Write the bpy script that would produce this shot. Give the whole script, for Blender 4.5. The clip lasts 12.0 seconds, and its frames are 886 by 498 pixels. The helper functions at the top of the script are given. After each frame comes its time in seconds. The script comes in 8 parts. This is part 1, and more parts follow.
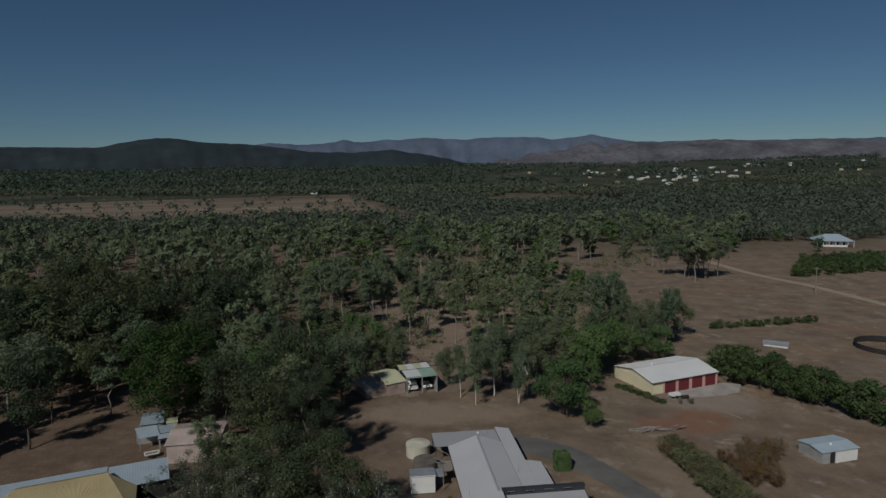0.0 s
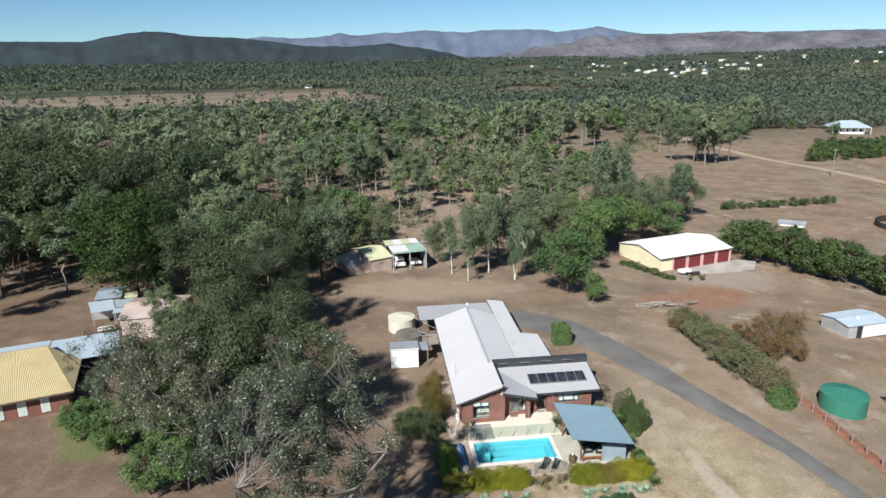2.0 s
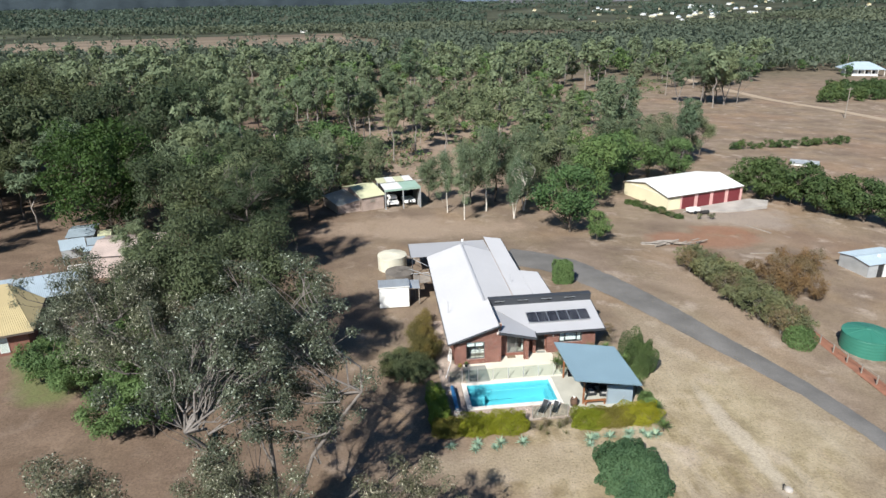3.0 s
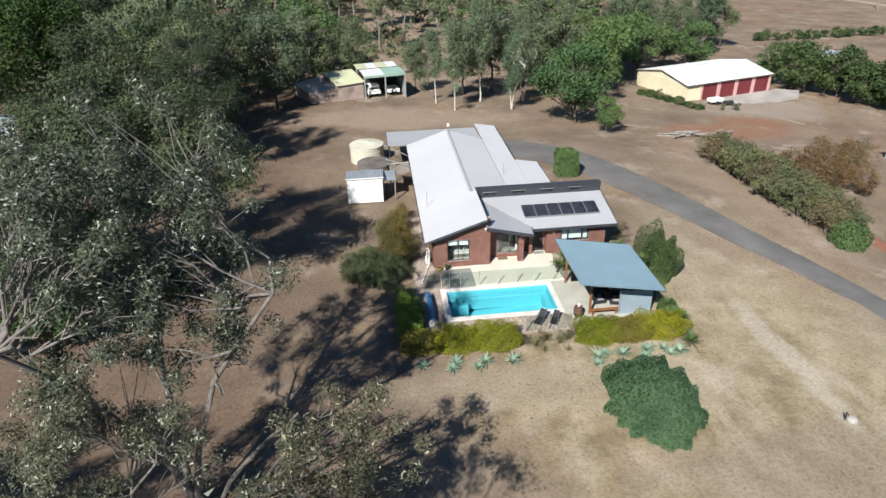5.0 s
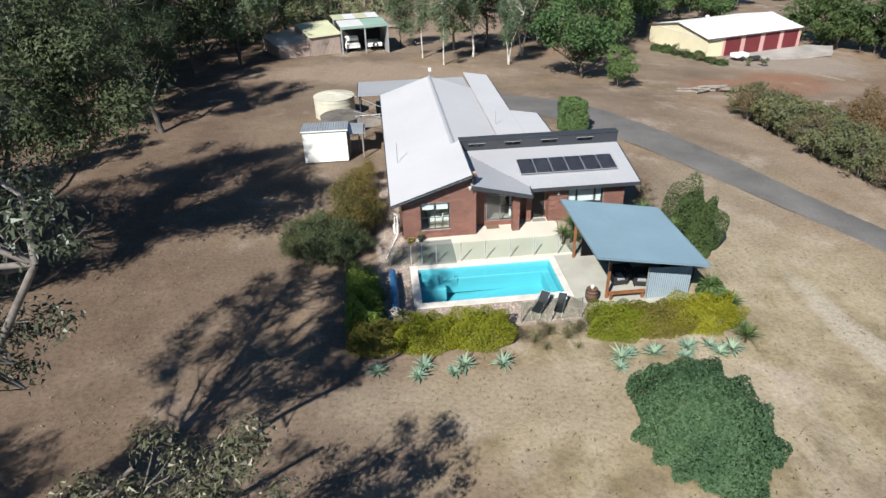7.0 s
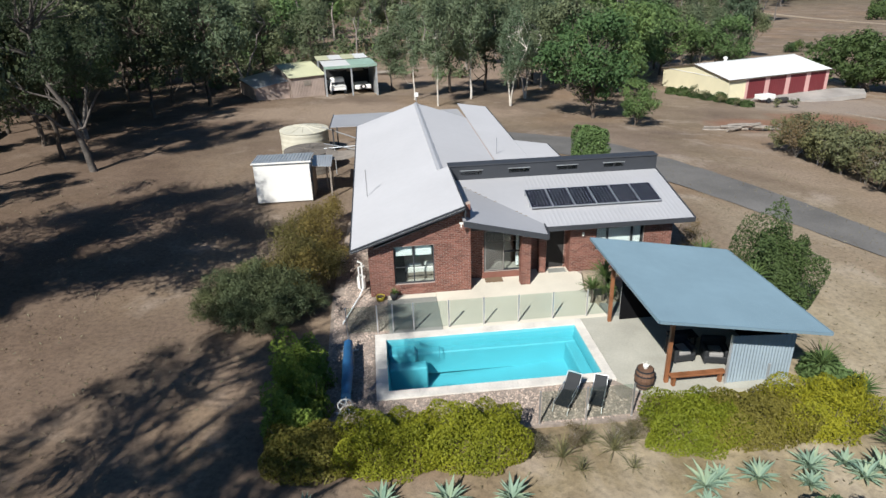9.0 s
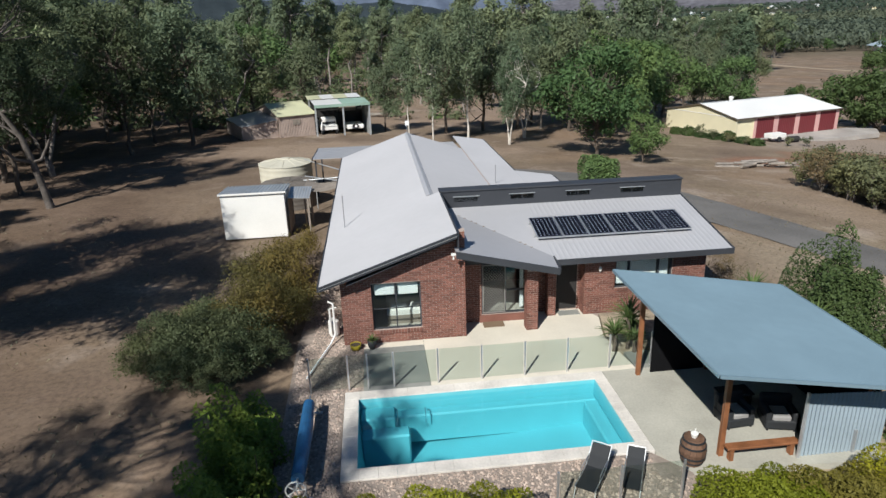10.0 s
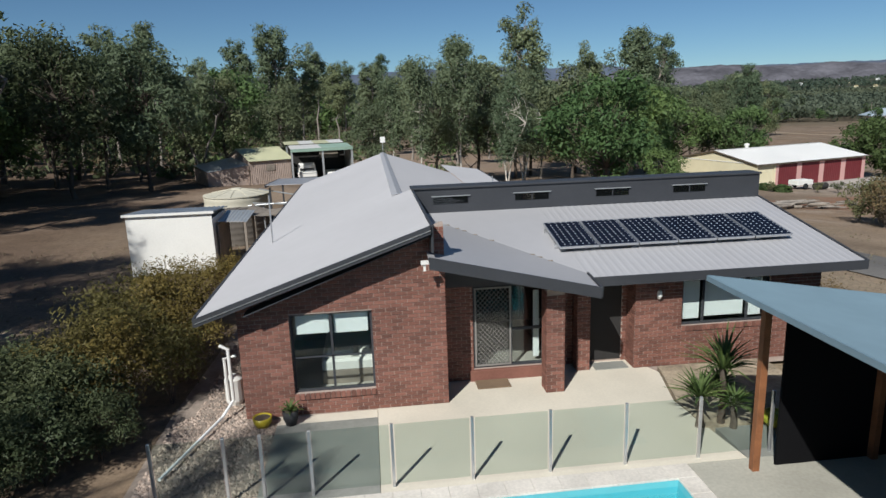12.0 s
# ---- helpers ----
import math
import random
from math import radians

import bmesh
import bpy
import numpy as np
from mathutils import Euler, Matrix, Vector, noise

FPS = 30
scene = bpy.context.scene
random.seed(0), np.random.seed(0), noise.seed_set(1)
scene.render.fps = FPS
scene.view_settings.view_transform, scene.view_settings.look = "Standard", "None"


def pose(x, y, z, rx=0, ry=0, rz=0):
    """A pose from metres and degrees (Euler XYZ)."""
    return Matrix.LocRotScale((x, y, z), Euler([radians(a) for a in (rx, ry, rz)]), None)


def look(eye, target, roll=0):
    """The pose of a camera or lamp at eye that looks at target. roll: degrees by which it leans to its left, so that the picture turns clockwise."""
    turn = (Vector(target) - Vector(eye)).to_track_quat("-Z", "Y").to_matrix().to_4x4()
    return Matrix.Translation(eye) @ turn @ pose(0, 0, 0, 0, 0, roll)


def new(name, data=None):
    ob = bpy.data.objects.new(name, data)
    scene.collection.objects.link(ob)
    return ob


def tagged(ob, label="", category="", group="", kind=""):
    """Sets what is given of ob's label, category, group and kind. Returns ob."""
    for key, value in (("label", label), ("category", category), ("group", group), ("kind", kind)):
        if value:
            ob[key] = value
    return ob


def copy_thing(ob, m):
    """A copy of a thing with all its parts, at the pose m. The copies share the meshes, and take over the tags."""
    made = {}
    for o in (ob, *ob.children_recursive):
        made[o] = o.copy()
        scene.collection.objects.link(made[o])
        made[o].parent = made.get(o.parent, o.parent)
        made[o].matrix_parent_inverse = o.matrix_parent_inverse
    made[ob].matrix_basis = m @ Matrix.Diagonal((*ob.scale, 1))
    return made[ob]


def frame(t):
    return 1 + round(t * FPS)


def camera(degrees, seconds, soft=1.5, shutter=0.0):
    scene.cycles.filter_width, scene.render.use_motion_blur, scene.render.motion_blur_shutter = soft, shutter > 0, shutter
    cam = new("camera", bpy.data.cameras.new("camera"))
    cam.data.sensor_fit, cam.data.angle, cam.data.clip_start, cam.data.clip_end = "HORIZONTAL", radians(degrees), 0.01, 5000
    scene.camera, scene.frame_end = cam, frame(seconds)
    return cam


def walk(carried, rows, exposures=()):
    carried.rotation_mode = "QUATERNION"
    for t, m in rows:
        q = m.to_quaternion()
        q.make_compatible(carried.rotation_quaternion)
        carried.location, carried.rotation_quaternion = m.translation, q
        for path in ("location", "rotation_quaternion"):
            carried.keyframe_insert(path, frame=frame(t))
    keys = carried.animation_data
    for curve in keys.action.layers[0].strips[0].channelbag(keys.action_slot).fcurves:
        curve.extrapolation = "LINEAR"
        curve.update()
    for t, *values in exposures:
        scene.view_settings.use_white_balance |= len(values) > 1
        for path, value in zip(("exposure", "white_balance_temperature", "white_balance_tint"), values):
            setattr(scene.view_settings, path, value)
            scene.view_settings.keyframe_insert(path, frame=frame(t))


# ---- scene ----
cam = camera(69.5, 12.0)
PATH = [
    (0, (-11.053, -68.876, 44.369), (-10.834, -66.905, 44.108), -0.9),
    (0.5, (-10.205, -66.077, 42.153), (-9.988, -64.118, 41.816), -0.9),
    (1, (-9.39, -63.274, 40.021), (-9.178, -61.329, 39.606), -0.9),
    (1.5, (-8.606, -60.387, 37.861), (-8.397, -58.46, 37.371), -1.0),
    (2, (-7.861, -57.678, 35.77), (-7.656, -55.77, 35.205), -1.1),
    (2.5, (-7.167, -55.028, 33.64), (-6.965, -53.143, 33.003), -1.2),
    (3, (-6.466, -52.598, 31.811), (-6.27, -50.739, 31.1), -1.2),
    (5, (-3.616, -43.24, 24.89), (-3.439, -41.489, 23.94), -1.4),
    (5.5, (-2.912, -40.99, 23.208), (-2.737, -39.255, 22.229), -1.4),
    (6, (-2.205, -38.626, 21.657), (-2.033, -36.904, 20.654), -1.5),
    (6.5, (-1.569, -36.393, 20.145), (-1.398, -34.672, 19.14), -1.5),
    (8.5, (0.365, -27.227, 14.358), (0.542, -25.44, 13.476), -1.7),
    (9, (0.769, -25.091, 13.125), (0.948, -23.273, 12.309), -1.7),
    (9.5, (1.162, -23.02, 11.926), (1.346, -21.174, 11.179), -1.7),
    (10, (1.55, -20.968, 10.705), (1.741, -19.093, 10.038), -1.8),
    (10.5, (1.929, -18.964, 9.575), (2.128, -17.062, 8.989), -1.8),
    (11, (2.313, -17.004, 8.457), (2.518, -15.078, 7.956), -1.8),
    (11.5, (2.654, -15.099, 7.394), (2.865, -13.163, 6.938), -1.9),
    (12, (2.977, -13.237, 6.414), (3.19, -11.299, 5.967), -1.9),
]
walk(cam, [(t, look(eye, target, roll)) for t, eye, target, roll in PATH],
     [(0.0, -1.28), (0.1, -0.75), (0.2, -0.32), (0.3, -0.03), (0.4, 0.18), (1.0, 0.37), (2.0, 0.58), (3.0, 0.7), (5.0, 0.6), (6.5, 0.58), (8.5, 0.48), (9.5, 0.33), (10.5, 0.1), (12.0, 0.0)])


# ---------------------------------------------------------------- world and sun
SUN_DIR = Vector((-0.54, -0.84, 0.87)).normalized()
world = bpy.data.worlds.new("world")
scene.world = world
world.use_nodes = True
_wn = world.node_tree
_sky = _wn.nodes.new("ShaderNodeTexSky")
_sky.sky_type = "NISHITA"
_sky.sun_disc = False
_sky.sun_elevation = math.asin(SUN_DIR.z)
_sky.sun_rotation = math.atan2(SUN_DIR.x, SUN_DIR.y)
_sky.altitude = 2500
_sky.air_density, _sky.dust_density, _sky.ozone_density = 1.0, 0.0, 5.0
_tint = _wn.nodes.new("ShaderNodeMix")
_tint.data_type, _tint.blend_type = "RGBA", "MULTIPLY"
_tint.inputs[0].default_value, _tint.inputs[7].default_value = 1.0, (0.86, 1.02, 1.03, 1)
_wn.links.new(_sky.outputs[0], _tint.inputs[6])
_wn.links.new(_tint.outputs[2], _wn.nodes["Background"].inputs[0])
_wn.nodes["Background"].inputs[1].default_value = 0.064
sun_data = bpy.data.lights.new("sun", "SUN")
sun_data.energy, sun_data.angle, sun_data.color = 5.0, radians(0.55), (1.0, 0.988, 0.945)
sun = new("sun", sun_data)
sun.matrix_world = look(SUN_DIR * 60, (0, 0, 0))


# ---------------------------------------------------------------- terrain
def softplus(v, k):
    return k * np.logaddexp(0.0, v / k)


def smooth(a, b, v):
    q = np.clip((v - a) / (b - a), 0, 1)
    return q * q * (3 - 2 * q)


def ground_z(x, y):
    """Height of the natural ground: level round the house, falling to the back and to the right."""
    x, y = np.asarray(x, float), np.asarray(y, float)
    w = smooth(18, 45, y)
    xc = np.maximum(x, -60)
    back = np.where(xc > -2, 0.068, 0.03) * (xc + 2)
    front = 0.105 * softplus(x - 17, 5) + 0.018 * np.minimum(0, xc + 12)
    s = 0.026 * softplus(y - 14, 8) + 0.42 * smooth(22, 48, y) + back * w + front * (1 - w)
    s = s + 0.17 * np.exp(-((x - 5) / 24) ** 4 - ((y + 4) / 16) ** 4)
    return -14 * (1 - np.exp(-np.maximum(s, -6) / 14))


def gz(x, y):
    return float(ground_z(x, y))


# ---------------------------------------------------------------- materials
def nodes_of(m):
    m.use_nodes = True
    nt = m.node_tree
    return nt, nt.nodes["Principled BSDF"]


def ramp(nt, fac, stops):
    r = nt.nodes.new("ShaderNodeValToRGB")
    els = r.color_ramp.elements
    while len(els) < len(stops):
        els.new(0.5)
    for e, (p, c) in zip(els, stops):
        e.position, e.color = p, (*c, 1)
    nt.links.new(fac, r.inputs[0])
    return r.outputs[0]


def noise_of(nt, vec, scale, detail=4, rough=0.55):
    n = nt.nodes.new("ShaderNodeTexNoise")
    n.inputs["Scale"].default_value, n.inputs["Detail"].default_value = scale, detail
    n.inputs["Roughness"].default_value = rough
    if vec is not None:
        nt.links.new(vec, n.inputs["Vector"])
    return n.outputs["Fac"]


def mixed(nt, fac, a, b, mode="MIX"):
    m = nt.nodes.new("ShaderNodeMix")
    m.data_type, m.blend_type = "RGBA", mode
    for sock, v in ((m.inputs[0], fac), (m.inputs[6], a), (m.inputs[7], b)):
        if isinstance(v, (int, float)):
            sock.default_value = v
        elif isinstance(v, tuple):
            sock.default_value = (*v, 1)
        else:
            nt.links.new(v, sock)
    return m.outputs[2]


def math_node(nt, op, a, b=0.0, c=0.0):
    m = nt.nodes.new("ShaderNodeMath")
    m.operation = op
    for sock, v in zip(m.inputs, (a, b, c)):
        if isinstance(v, (int, float)):
            sock.default_value = v
        else:
            nt.links.new(v, sock)
    return m.outputs[0]


def shade(c, f):
    return tuple(min(1.0, v * f) for v in c)


def surface(name, base, rough=0.6, metal=0.0, vary=0.18, coarse=0.6, fine=14.0, bump=0.15, spec=0.4, random_by="", spread=0.2,
            bump_scale=None):
    """A plain material with stains at a coarse and grain at a fine scale (per metre), and fine relief."""
    m = bpy.data.materials.new(name)
    nt, b = nodes_of(m)
    geo = nt.nodes.new("ShaderNodeNewGeometry")
    pos = geo.outputs["Position"]
    n1, n2 = noise_of(nt, pos, coarse, 3), noise_of(nt, pos, fine, 3)
    col = ramp(nt, n1, [(0.3, shade(base, 1 - vary)), (0.7, shade(base, 1 + vary))])
    g = ramp(nt, n2, [(0.3, (1 - vary,) * 3), (0.7, (1, 1, 1))])
    col = mixed(nt, 1.0, col, g, "MULTIPLY")
    if random_by:
        if random_by == "object":
            r = nt.nodes.new("ShaderNodeObjectInfo").outputs["Random"]
        else:
            r = geo.outputs["Random Per Island"]
        rr = ramp(nt, r, [(0.0, (1 - spread,) * 3), (0.5, (1, 1 - spread * 0.2, 1 - spread * 0.3)), (1.0, (1 + spread, 1 + spread * 0.8, 1 + spread * 0.7))])
        col = mixed(nt, 1.0, col, rr, "MULTIPLY")
    nt.links.new(col, b.inputs["Base Color"])
    b.inputs["Metallic"].default_value = metal
    b.inputs["Specular IOR Level"].default_value = spec
    rg = math_node(nt, "MULTIPLY_ADD", n1, 0.25, rough - 0.12)
    nt.links.new(rg, b.inputs["Roughness"])
    if bump:
        bn = nt.nodes.new("ShaderNodeBump")
        bn.inputs["Strength"].default_value, bn.inputs["Distance"].default_value = bump, 0.02
        nt.links.new(noise_of(nt, pos, bump_scale or fine * 2, 3), bn.inputs["Height"])
        nt.links.new(bn.outputs[0], b.inputs["Normal"])
    return m


def foliage(name, dark, light, gloss=0.45, through_light=0.25, coarse=0.35, glints=None, fleck=0.3):
    """Leaves: each leaf its own tone between dark and light, clumps drifting, a little light coming through."""
    m = bpy.data.materials.new(name)
    nt, b = nodes_of(m)
    geo = nt.nodes.new("ShaderNodeNewGeometry")
    n1 = noise_of(nt, geo.outputs["Position"], coarse, 2)
    r = geo.outputs["Random Per Island"]
    f = math_node(nt, "ADD", math_node(nt, "MULTIPLY_ADD", r, fleck, 0.3 - 0.5 * fleck), math_node(nt, "MULTIPLY_ADD", n1, 0.9, -0.25))
    col = ramp(nt, f, [(0.1, dark), (0.55, tuple((a + c) / 2 for a, c in zip(dark, light))), (1.0, light)])
    # Glints painted as a pale tone on roughly one leaf in ten
    if glints:
        col = mixed(nt, ramp(nt, r, [(0.88, (0, 0, 0)), (0.93, (1, 1, 1))]), col, glints)
    o = nt.nodes.new("ShaderNodeObjectInfo").outputs["Random"]
    col = mixed(nt, 1.0, col, ramp(nt, o, [(0, (0.68, 0.78, 0.74)), (0.5, (0.95, 0.97, 0.9)), (1, (1.14, 1.08, 0.9))]), "MULTIPLY")
    nt.links.new(col, b.inputs["Base Color"])
    b.inputs["Roughness"].default_value = max(gloss, 0.6)
    b.inputs["Specular IOR Level"].default_value = 0.2
    t = nt.nodes.new("ShaderNodeBsdfTranslucent")
    nt.links.new(col, t.inputs[0])
    mx = nt.nodes.new("ShaderNodeMixShader")
    mx.inputs[0].default_value = through_light
    nt.links.new(b.outputs[0], mx.inputs[1])
    nt.links.new(t.outputs[0], mx.inputs[2])
    nt.links.new(mx.outputs[0], nt.nodes["Material Output"].inputs[0])
    return m


def glass(name, tint=(0.8, 0.9, 0.88), rough=0.02, clear=0.8):
    """Thin pane: mostly see-through, with the gloss of glass by its angle."""
    m = bpy.data.materials.new(name)
    nt, b = nodes_of(m)
    tr = nt.nodes.new("ShaderNodeBsdfTransparent")
    tr.inputs[0].default_value = (*tint, 1)
    gl = nt.nodes.new("ShaderNodeBsdfGlossy")
    gl.inputs["Roughness"].default_value = rough
    lw = nt.nodes.new("ShaderNodeLayerWeight")
    mx = nt.nodes.new("ShaderNodeMixShader")
    nt.links.new(math_node(nt, "MULTIPLY_ADD", math_node(nt, "POWER", lw.outputs["Facing"], 4.0), 0.7, 1 - clear), mx.inputs[0])
    nt.links.new(tr.outputs[0], mx.inputs[1])
    nt.links.new(gl.outputs[0], mx.inputs[2])
    nt.links.new(mx.outputs[0], nt.nodes["Material Output"].inputs[0])
    return m


def soil_material():
    """Bare winter paddock: brown dirt, red patches, straw-coloured dry grass, litter; darker woodland floor far off."""
    m = bpy.data.materials.new("soil")
    nt, b = nodes_of(m)
    geo = nt.nodes.new("ShaderNodeNewGeometry")
    pos = geo.outputs["Position"]
    sep = nt.nodes.new("ShaderNodeSeparateXYZ")
    nt.links.new(pos, sep.inputs[0])
    dirt = ramp(nt, noise_of(nt, pos, 0.16, 5), [(0.3, (0.15, 0.11, 0.083)), (0.5, (0.2, 0.149, 0.111)), (0.7, (0.262, 0.2, 0.152))])
    red = ramp(nt, noise_of(nt, pos, 0.055, 4), [(0.5, (0, 0, 0)), (0.68, (1, 1, 1))])
    col = mixed(nt, math_node(nt, "MULTIPLY", red, 0.6), dirt, (0.25, 0.15, 0.1))
    straw_mask = ramp(nt, noise_of(nt, pos, 0.11, 6, 0.65), [(0.42, (0, 0, 0)), (0.62, (1, 1, 1))])
    # the mown block in front of the house is straw-coloured
    dx = math_node(nt, "MULTIPLY_ADD", sep.outputs[0], 1 / 17.0, -16.0 / 17.0)
    dy = math_node(nt, "MULTIPLY_ADD", sep.outputs[1], 1 / 19.0, 15.0 / 19.0)
    d2 = math_node(nt, "ADD", math_node(nt, "MULTIPLY", dx, dx), math_node(nt, "MULTIPLY", dy, dy))
    d2 = math_node(nt, "ADD", d2, math_node(nt, "MULTIPLY_ADD", noise_of(nt, pos, 0.2, 3), 1.2, -0.6))
    lawn = ramp(nt, d2, [(0.35, (1, 1, 1)), (1.0, (0, 0, 0))])
    straw_mask = math_node(nt, "ADD", math_node(nt, "MULTIPLY", straw_mask, 0.3), math_node(nt, "MULTIPLY", lawn, 0.8))
    straw = ramp(nt, noise_of(nt, pos, 0.5, 5), [(0.35, (0.21, 0.165, 0.095)), (0.52, (0.31, 0.25, 0.155)), (0.7, (0.42, 0.345, 0.24))])
    col = mixed(nt, straw_mask, col, straw)
    pale = ramp(nt, noise_of(nt, pos, 0.24, 4, 0.6), [(0.58, (0, 0, 0)), (0.72, (1, 1, 1))])
    col = mixed(nt, math_node(nt, "MULTIPLY", pale, 0.7), col, (0.4, 0.33, 0.27))
    # wheel and mower tracks run along the drive
    tracks = nt.nodes.new("ShaderNodeMapping")
    tracks.inputs["Scale"].default_value = (0.42, 0.07, 1)
    tracks.inputs["Rotation"].default_value = (0, 0, radians(6))
    nt.links.new(pos, tracks.inputs[0])
    worn = noise_of(nt, tracks.outputs[0], 1.0, 5, 0.6)
    worn_near = math_node(nt, "MULTIPLY", ramp(nt, worn, [(0.54, (0, 0, 0)), (0.68, (1, 1, 1))]), math_node(nt, "MULTIPLY", lawn, 0.45))
    col = mixed(nt, worn_near, col, (0.47, 0.4, 0.315))
    bare_near = math_node(nt, "MULTIPLY", ramp(nt, worn, [(0.32, (1, 1, 1)), (0.46, (0, 0, 0))]), math_node(nt, "MULTIPLY", lawn, 0.6))
    col = mixed(nt, bare_near, col, (0.255, 0.19, 0.14))
    lx = math_node(nt, "MULTIPLY_ADD", noise_of(nt, pos, 0.12, 4), 14.0, sep.outputs[0])
    litter = ramp(nt, math_node(nt, "MULTIPLY_ADD", lx, -0.04, 0.4), [(0.25, (0, 0, 0)), (0.7, (1, 1, 1))])
    col = mixed(nt, math_node(nt, "MULTIPLY", litter, 0.75), col, ramp(nt, noise_of(nt, pos, 0.35, 6, 0.7), [(0.3, (0.096, 0.064, 0.045)), (0.55, (0.15, 0.103, 0.074)), (0.75, (0.225, 0.16, 0.118))]))
    grain = ramp(nt, noise_of(nt, pos, 5.0, 6, 0.7), [(0.28, (0.62, 0.62, 0.62)), (0.5, (0.96, 0.96, 0.96)), (0.74, (1.22, 1.2, 1.16))])
    col = mixed(nt, 1.0, col, grain, "MULTIPLY")
    def patch(cx, cy, rx, ry, lo, hi):
        px = math_node(nt, "MULTIPLY_ADD", sep.outputs[0], 1 / rx, -cx / rx)
        py = math_node(nt, "MULTIPLY_ADD", sep.outputs[1], 1 / ry, -cy / ry)
        dd = math_node(nt, "ADD", math_node(nt, "MULTIPLY", px, px), math_node(nt, "MULTIPLY", py, py))
        dd = math_node(nt, "ADD", dd, math_node(nt, "MULTIPLY_ADD", noise_of(nt, pos, 0.22, 5, 0.65), 2.4, -1.2))
        return ramp(nt, dd, [(lo, (1, 1, 1)), (hi, (0, 0, 0))])

    for (cx, cy, rx, ry), tone, amount in (((0, 44, 19, 7), (0.33, 0.25, 0.185), 0.75), ((44, 37, 11, 5), (0.27, 0.135, 0.085), 0.7), ((58, 50, 12, 9), (0.36, 0.31, 0.27), 0.5),
                                            ((25, -4, 9, 20), (0.38, 0.32, 0.22), 0.35), ((34, 16, 6, 16), (0.31, 0.235, 0.175), 0.5), ((18, -24, 12, 5), (0.27, 0.21, 0.16), 0.6), ((5, -14.5, 11, 2.5), (0.34, 0.28, 0.2), 0.55), ((28, 130, 45, 75), (0.33, 0.245, 0.185), 0.6), ((10, 72, 14, 9), (0.3, 0.22, 0.165), 0.6), ((-36.5, 4.5, 6, 7), (0.13, 0.15, 0.06), 0.8), ((21.2, -12.5, 1.1, 8), (0.48, 0.42, 0.34), 0.55), ((50, 42, 7, 3.5), (0.28, 0.13, 0.08), 0.6)):
        col = mixed(nt, math_node(nt, "MULTIPLY", patch(cx, cy, rx, ry, 0.3, 1.1), amount), col, mixed(nt, 1.0, tone, grain, "MULTIPLY"))
    # open tan field on the left of the plain, dark litter under the trees elsewhere
    edge_x = math_node(nt, "ADD", sep.outputs[0], math_node(nt, "MULTIPLY_ADD", sep.outputs[1], 0.14, -110.0))
    on_field = ramp(nt, math_node(nt, "MULTIPLY_ADD", edge_x, 0.01, 0.5), [(0.45, (1, 1, 1)), (0.6, (0, 0, 0))])
    plain = ramp(nt, math_node(nt, "MULTIPLY", sep.outputs[1], 1 / 1000.0), [(0.26, (0, 0, 0)), (0.38, (1, 1, 1))])
    streak = nt.nodes.new("ShaderNodeMapping")
    streak.inputs["Scale"].default_value = (0.002, 0.011, 1)
    nt.links.new(pos, streak.inputs[0])
    tan = ramp(nt, noise_of(nt, streak.outputs[0], 1.0, 6, 0.65), [(0.3, (0.1, 0.078, 0.055)), (0.5, (0.18, 0.14, 0.102)), (0.7, (0.27, 0.21, 0.15))])
    floor_ = ramp(nt, noise_of(nt, pos, 0.02, 6, 0.7), [(0.35, (0.07, 0.068, 0.046)), (0.55, (0.13, 0.108, 0.075)), (0.7, (0.23, 0.178, 0.128))])
    col = mixed(nt, plain, col, mixed(nt, on_field, floor_, tan))
    # far off the land is dark woodland with paler paddocks
    far = ramp(nt, math_node(nt, "MULTIPLY_ADD", sep.outputs[1], 1 / 3000.0, 0.0), [(0.46, (0, 0, 0)), (0.56, (1, 1, 1))])
    wood = ramp(nt, noise_of(nt, pos, 0.012, 6, 0.7), [(0.3, (0.03, 0.042, 0.026)), (0.55, (0.055, 0.066, 0.04)), (0.66, (0.13, 0.11, 0.07))])
    col = mixed(nt, far, col, wood)
    nt.links.new(col, b.inputs["Base Color"])
    b.inputs["Roughness"].default_value = 0.95
    b.inputs["Specular IOR Level"].default_value = 0.12
    bn = nt.nodes.new("ShaderNodeBump")
    bn.inputs["Strength"].default_value, bn.inputs["Distance"].default_value = 0.5, 0.06
    nt.links.new(noise_of(nt, pos, 4.0, 6, 0.7), bn.inputs["Height"])
    nt.links.new(bn.outputs[0], b.inputs["Normal"])
    return m


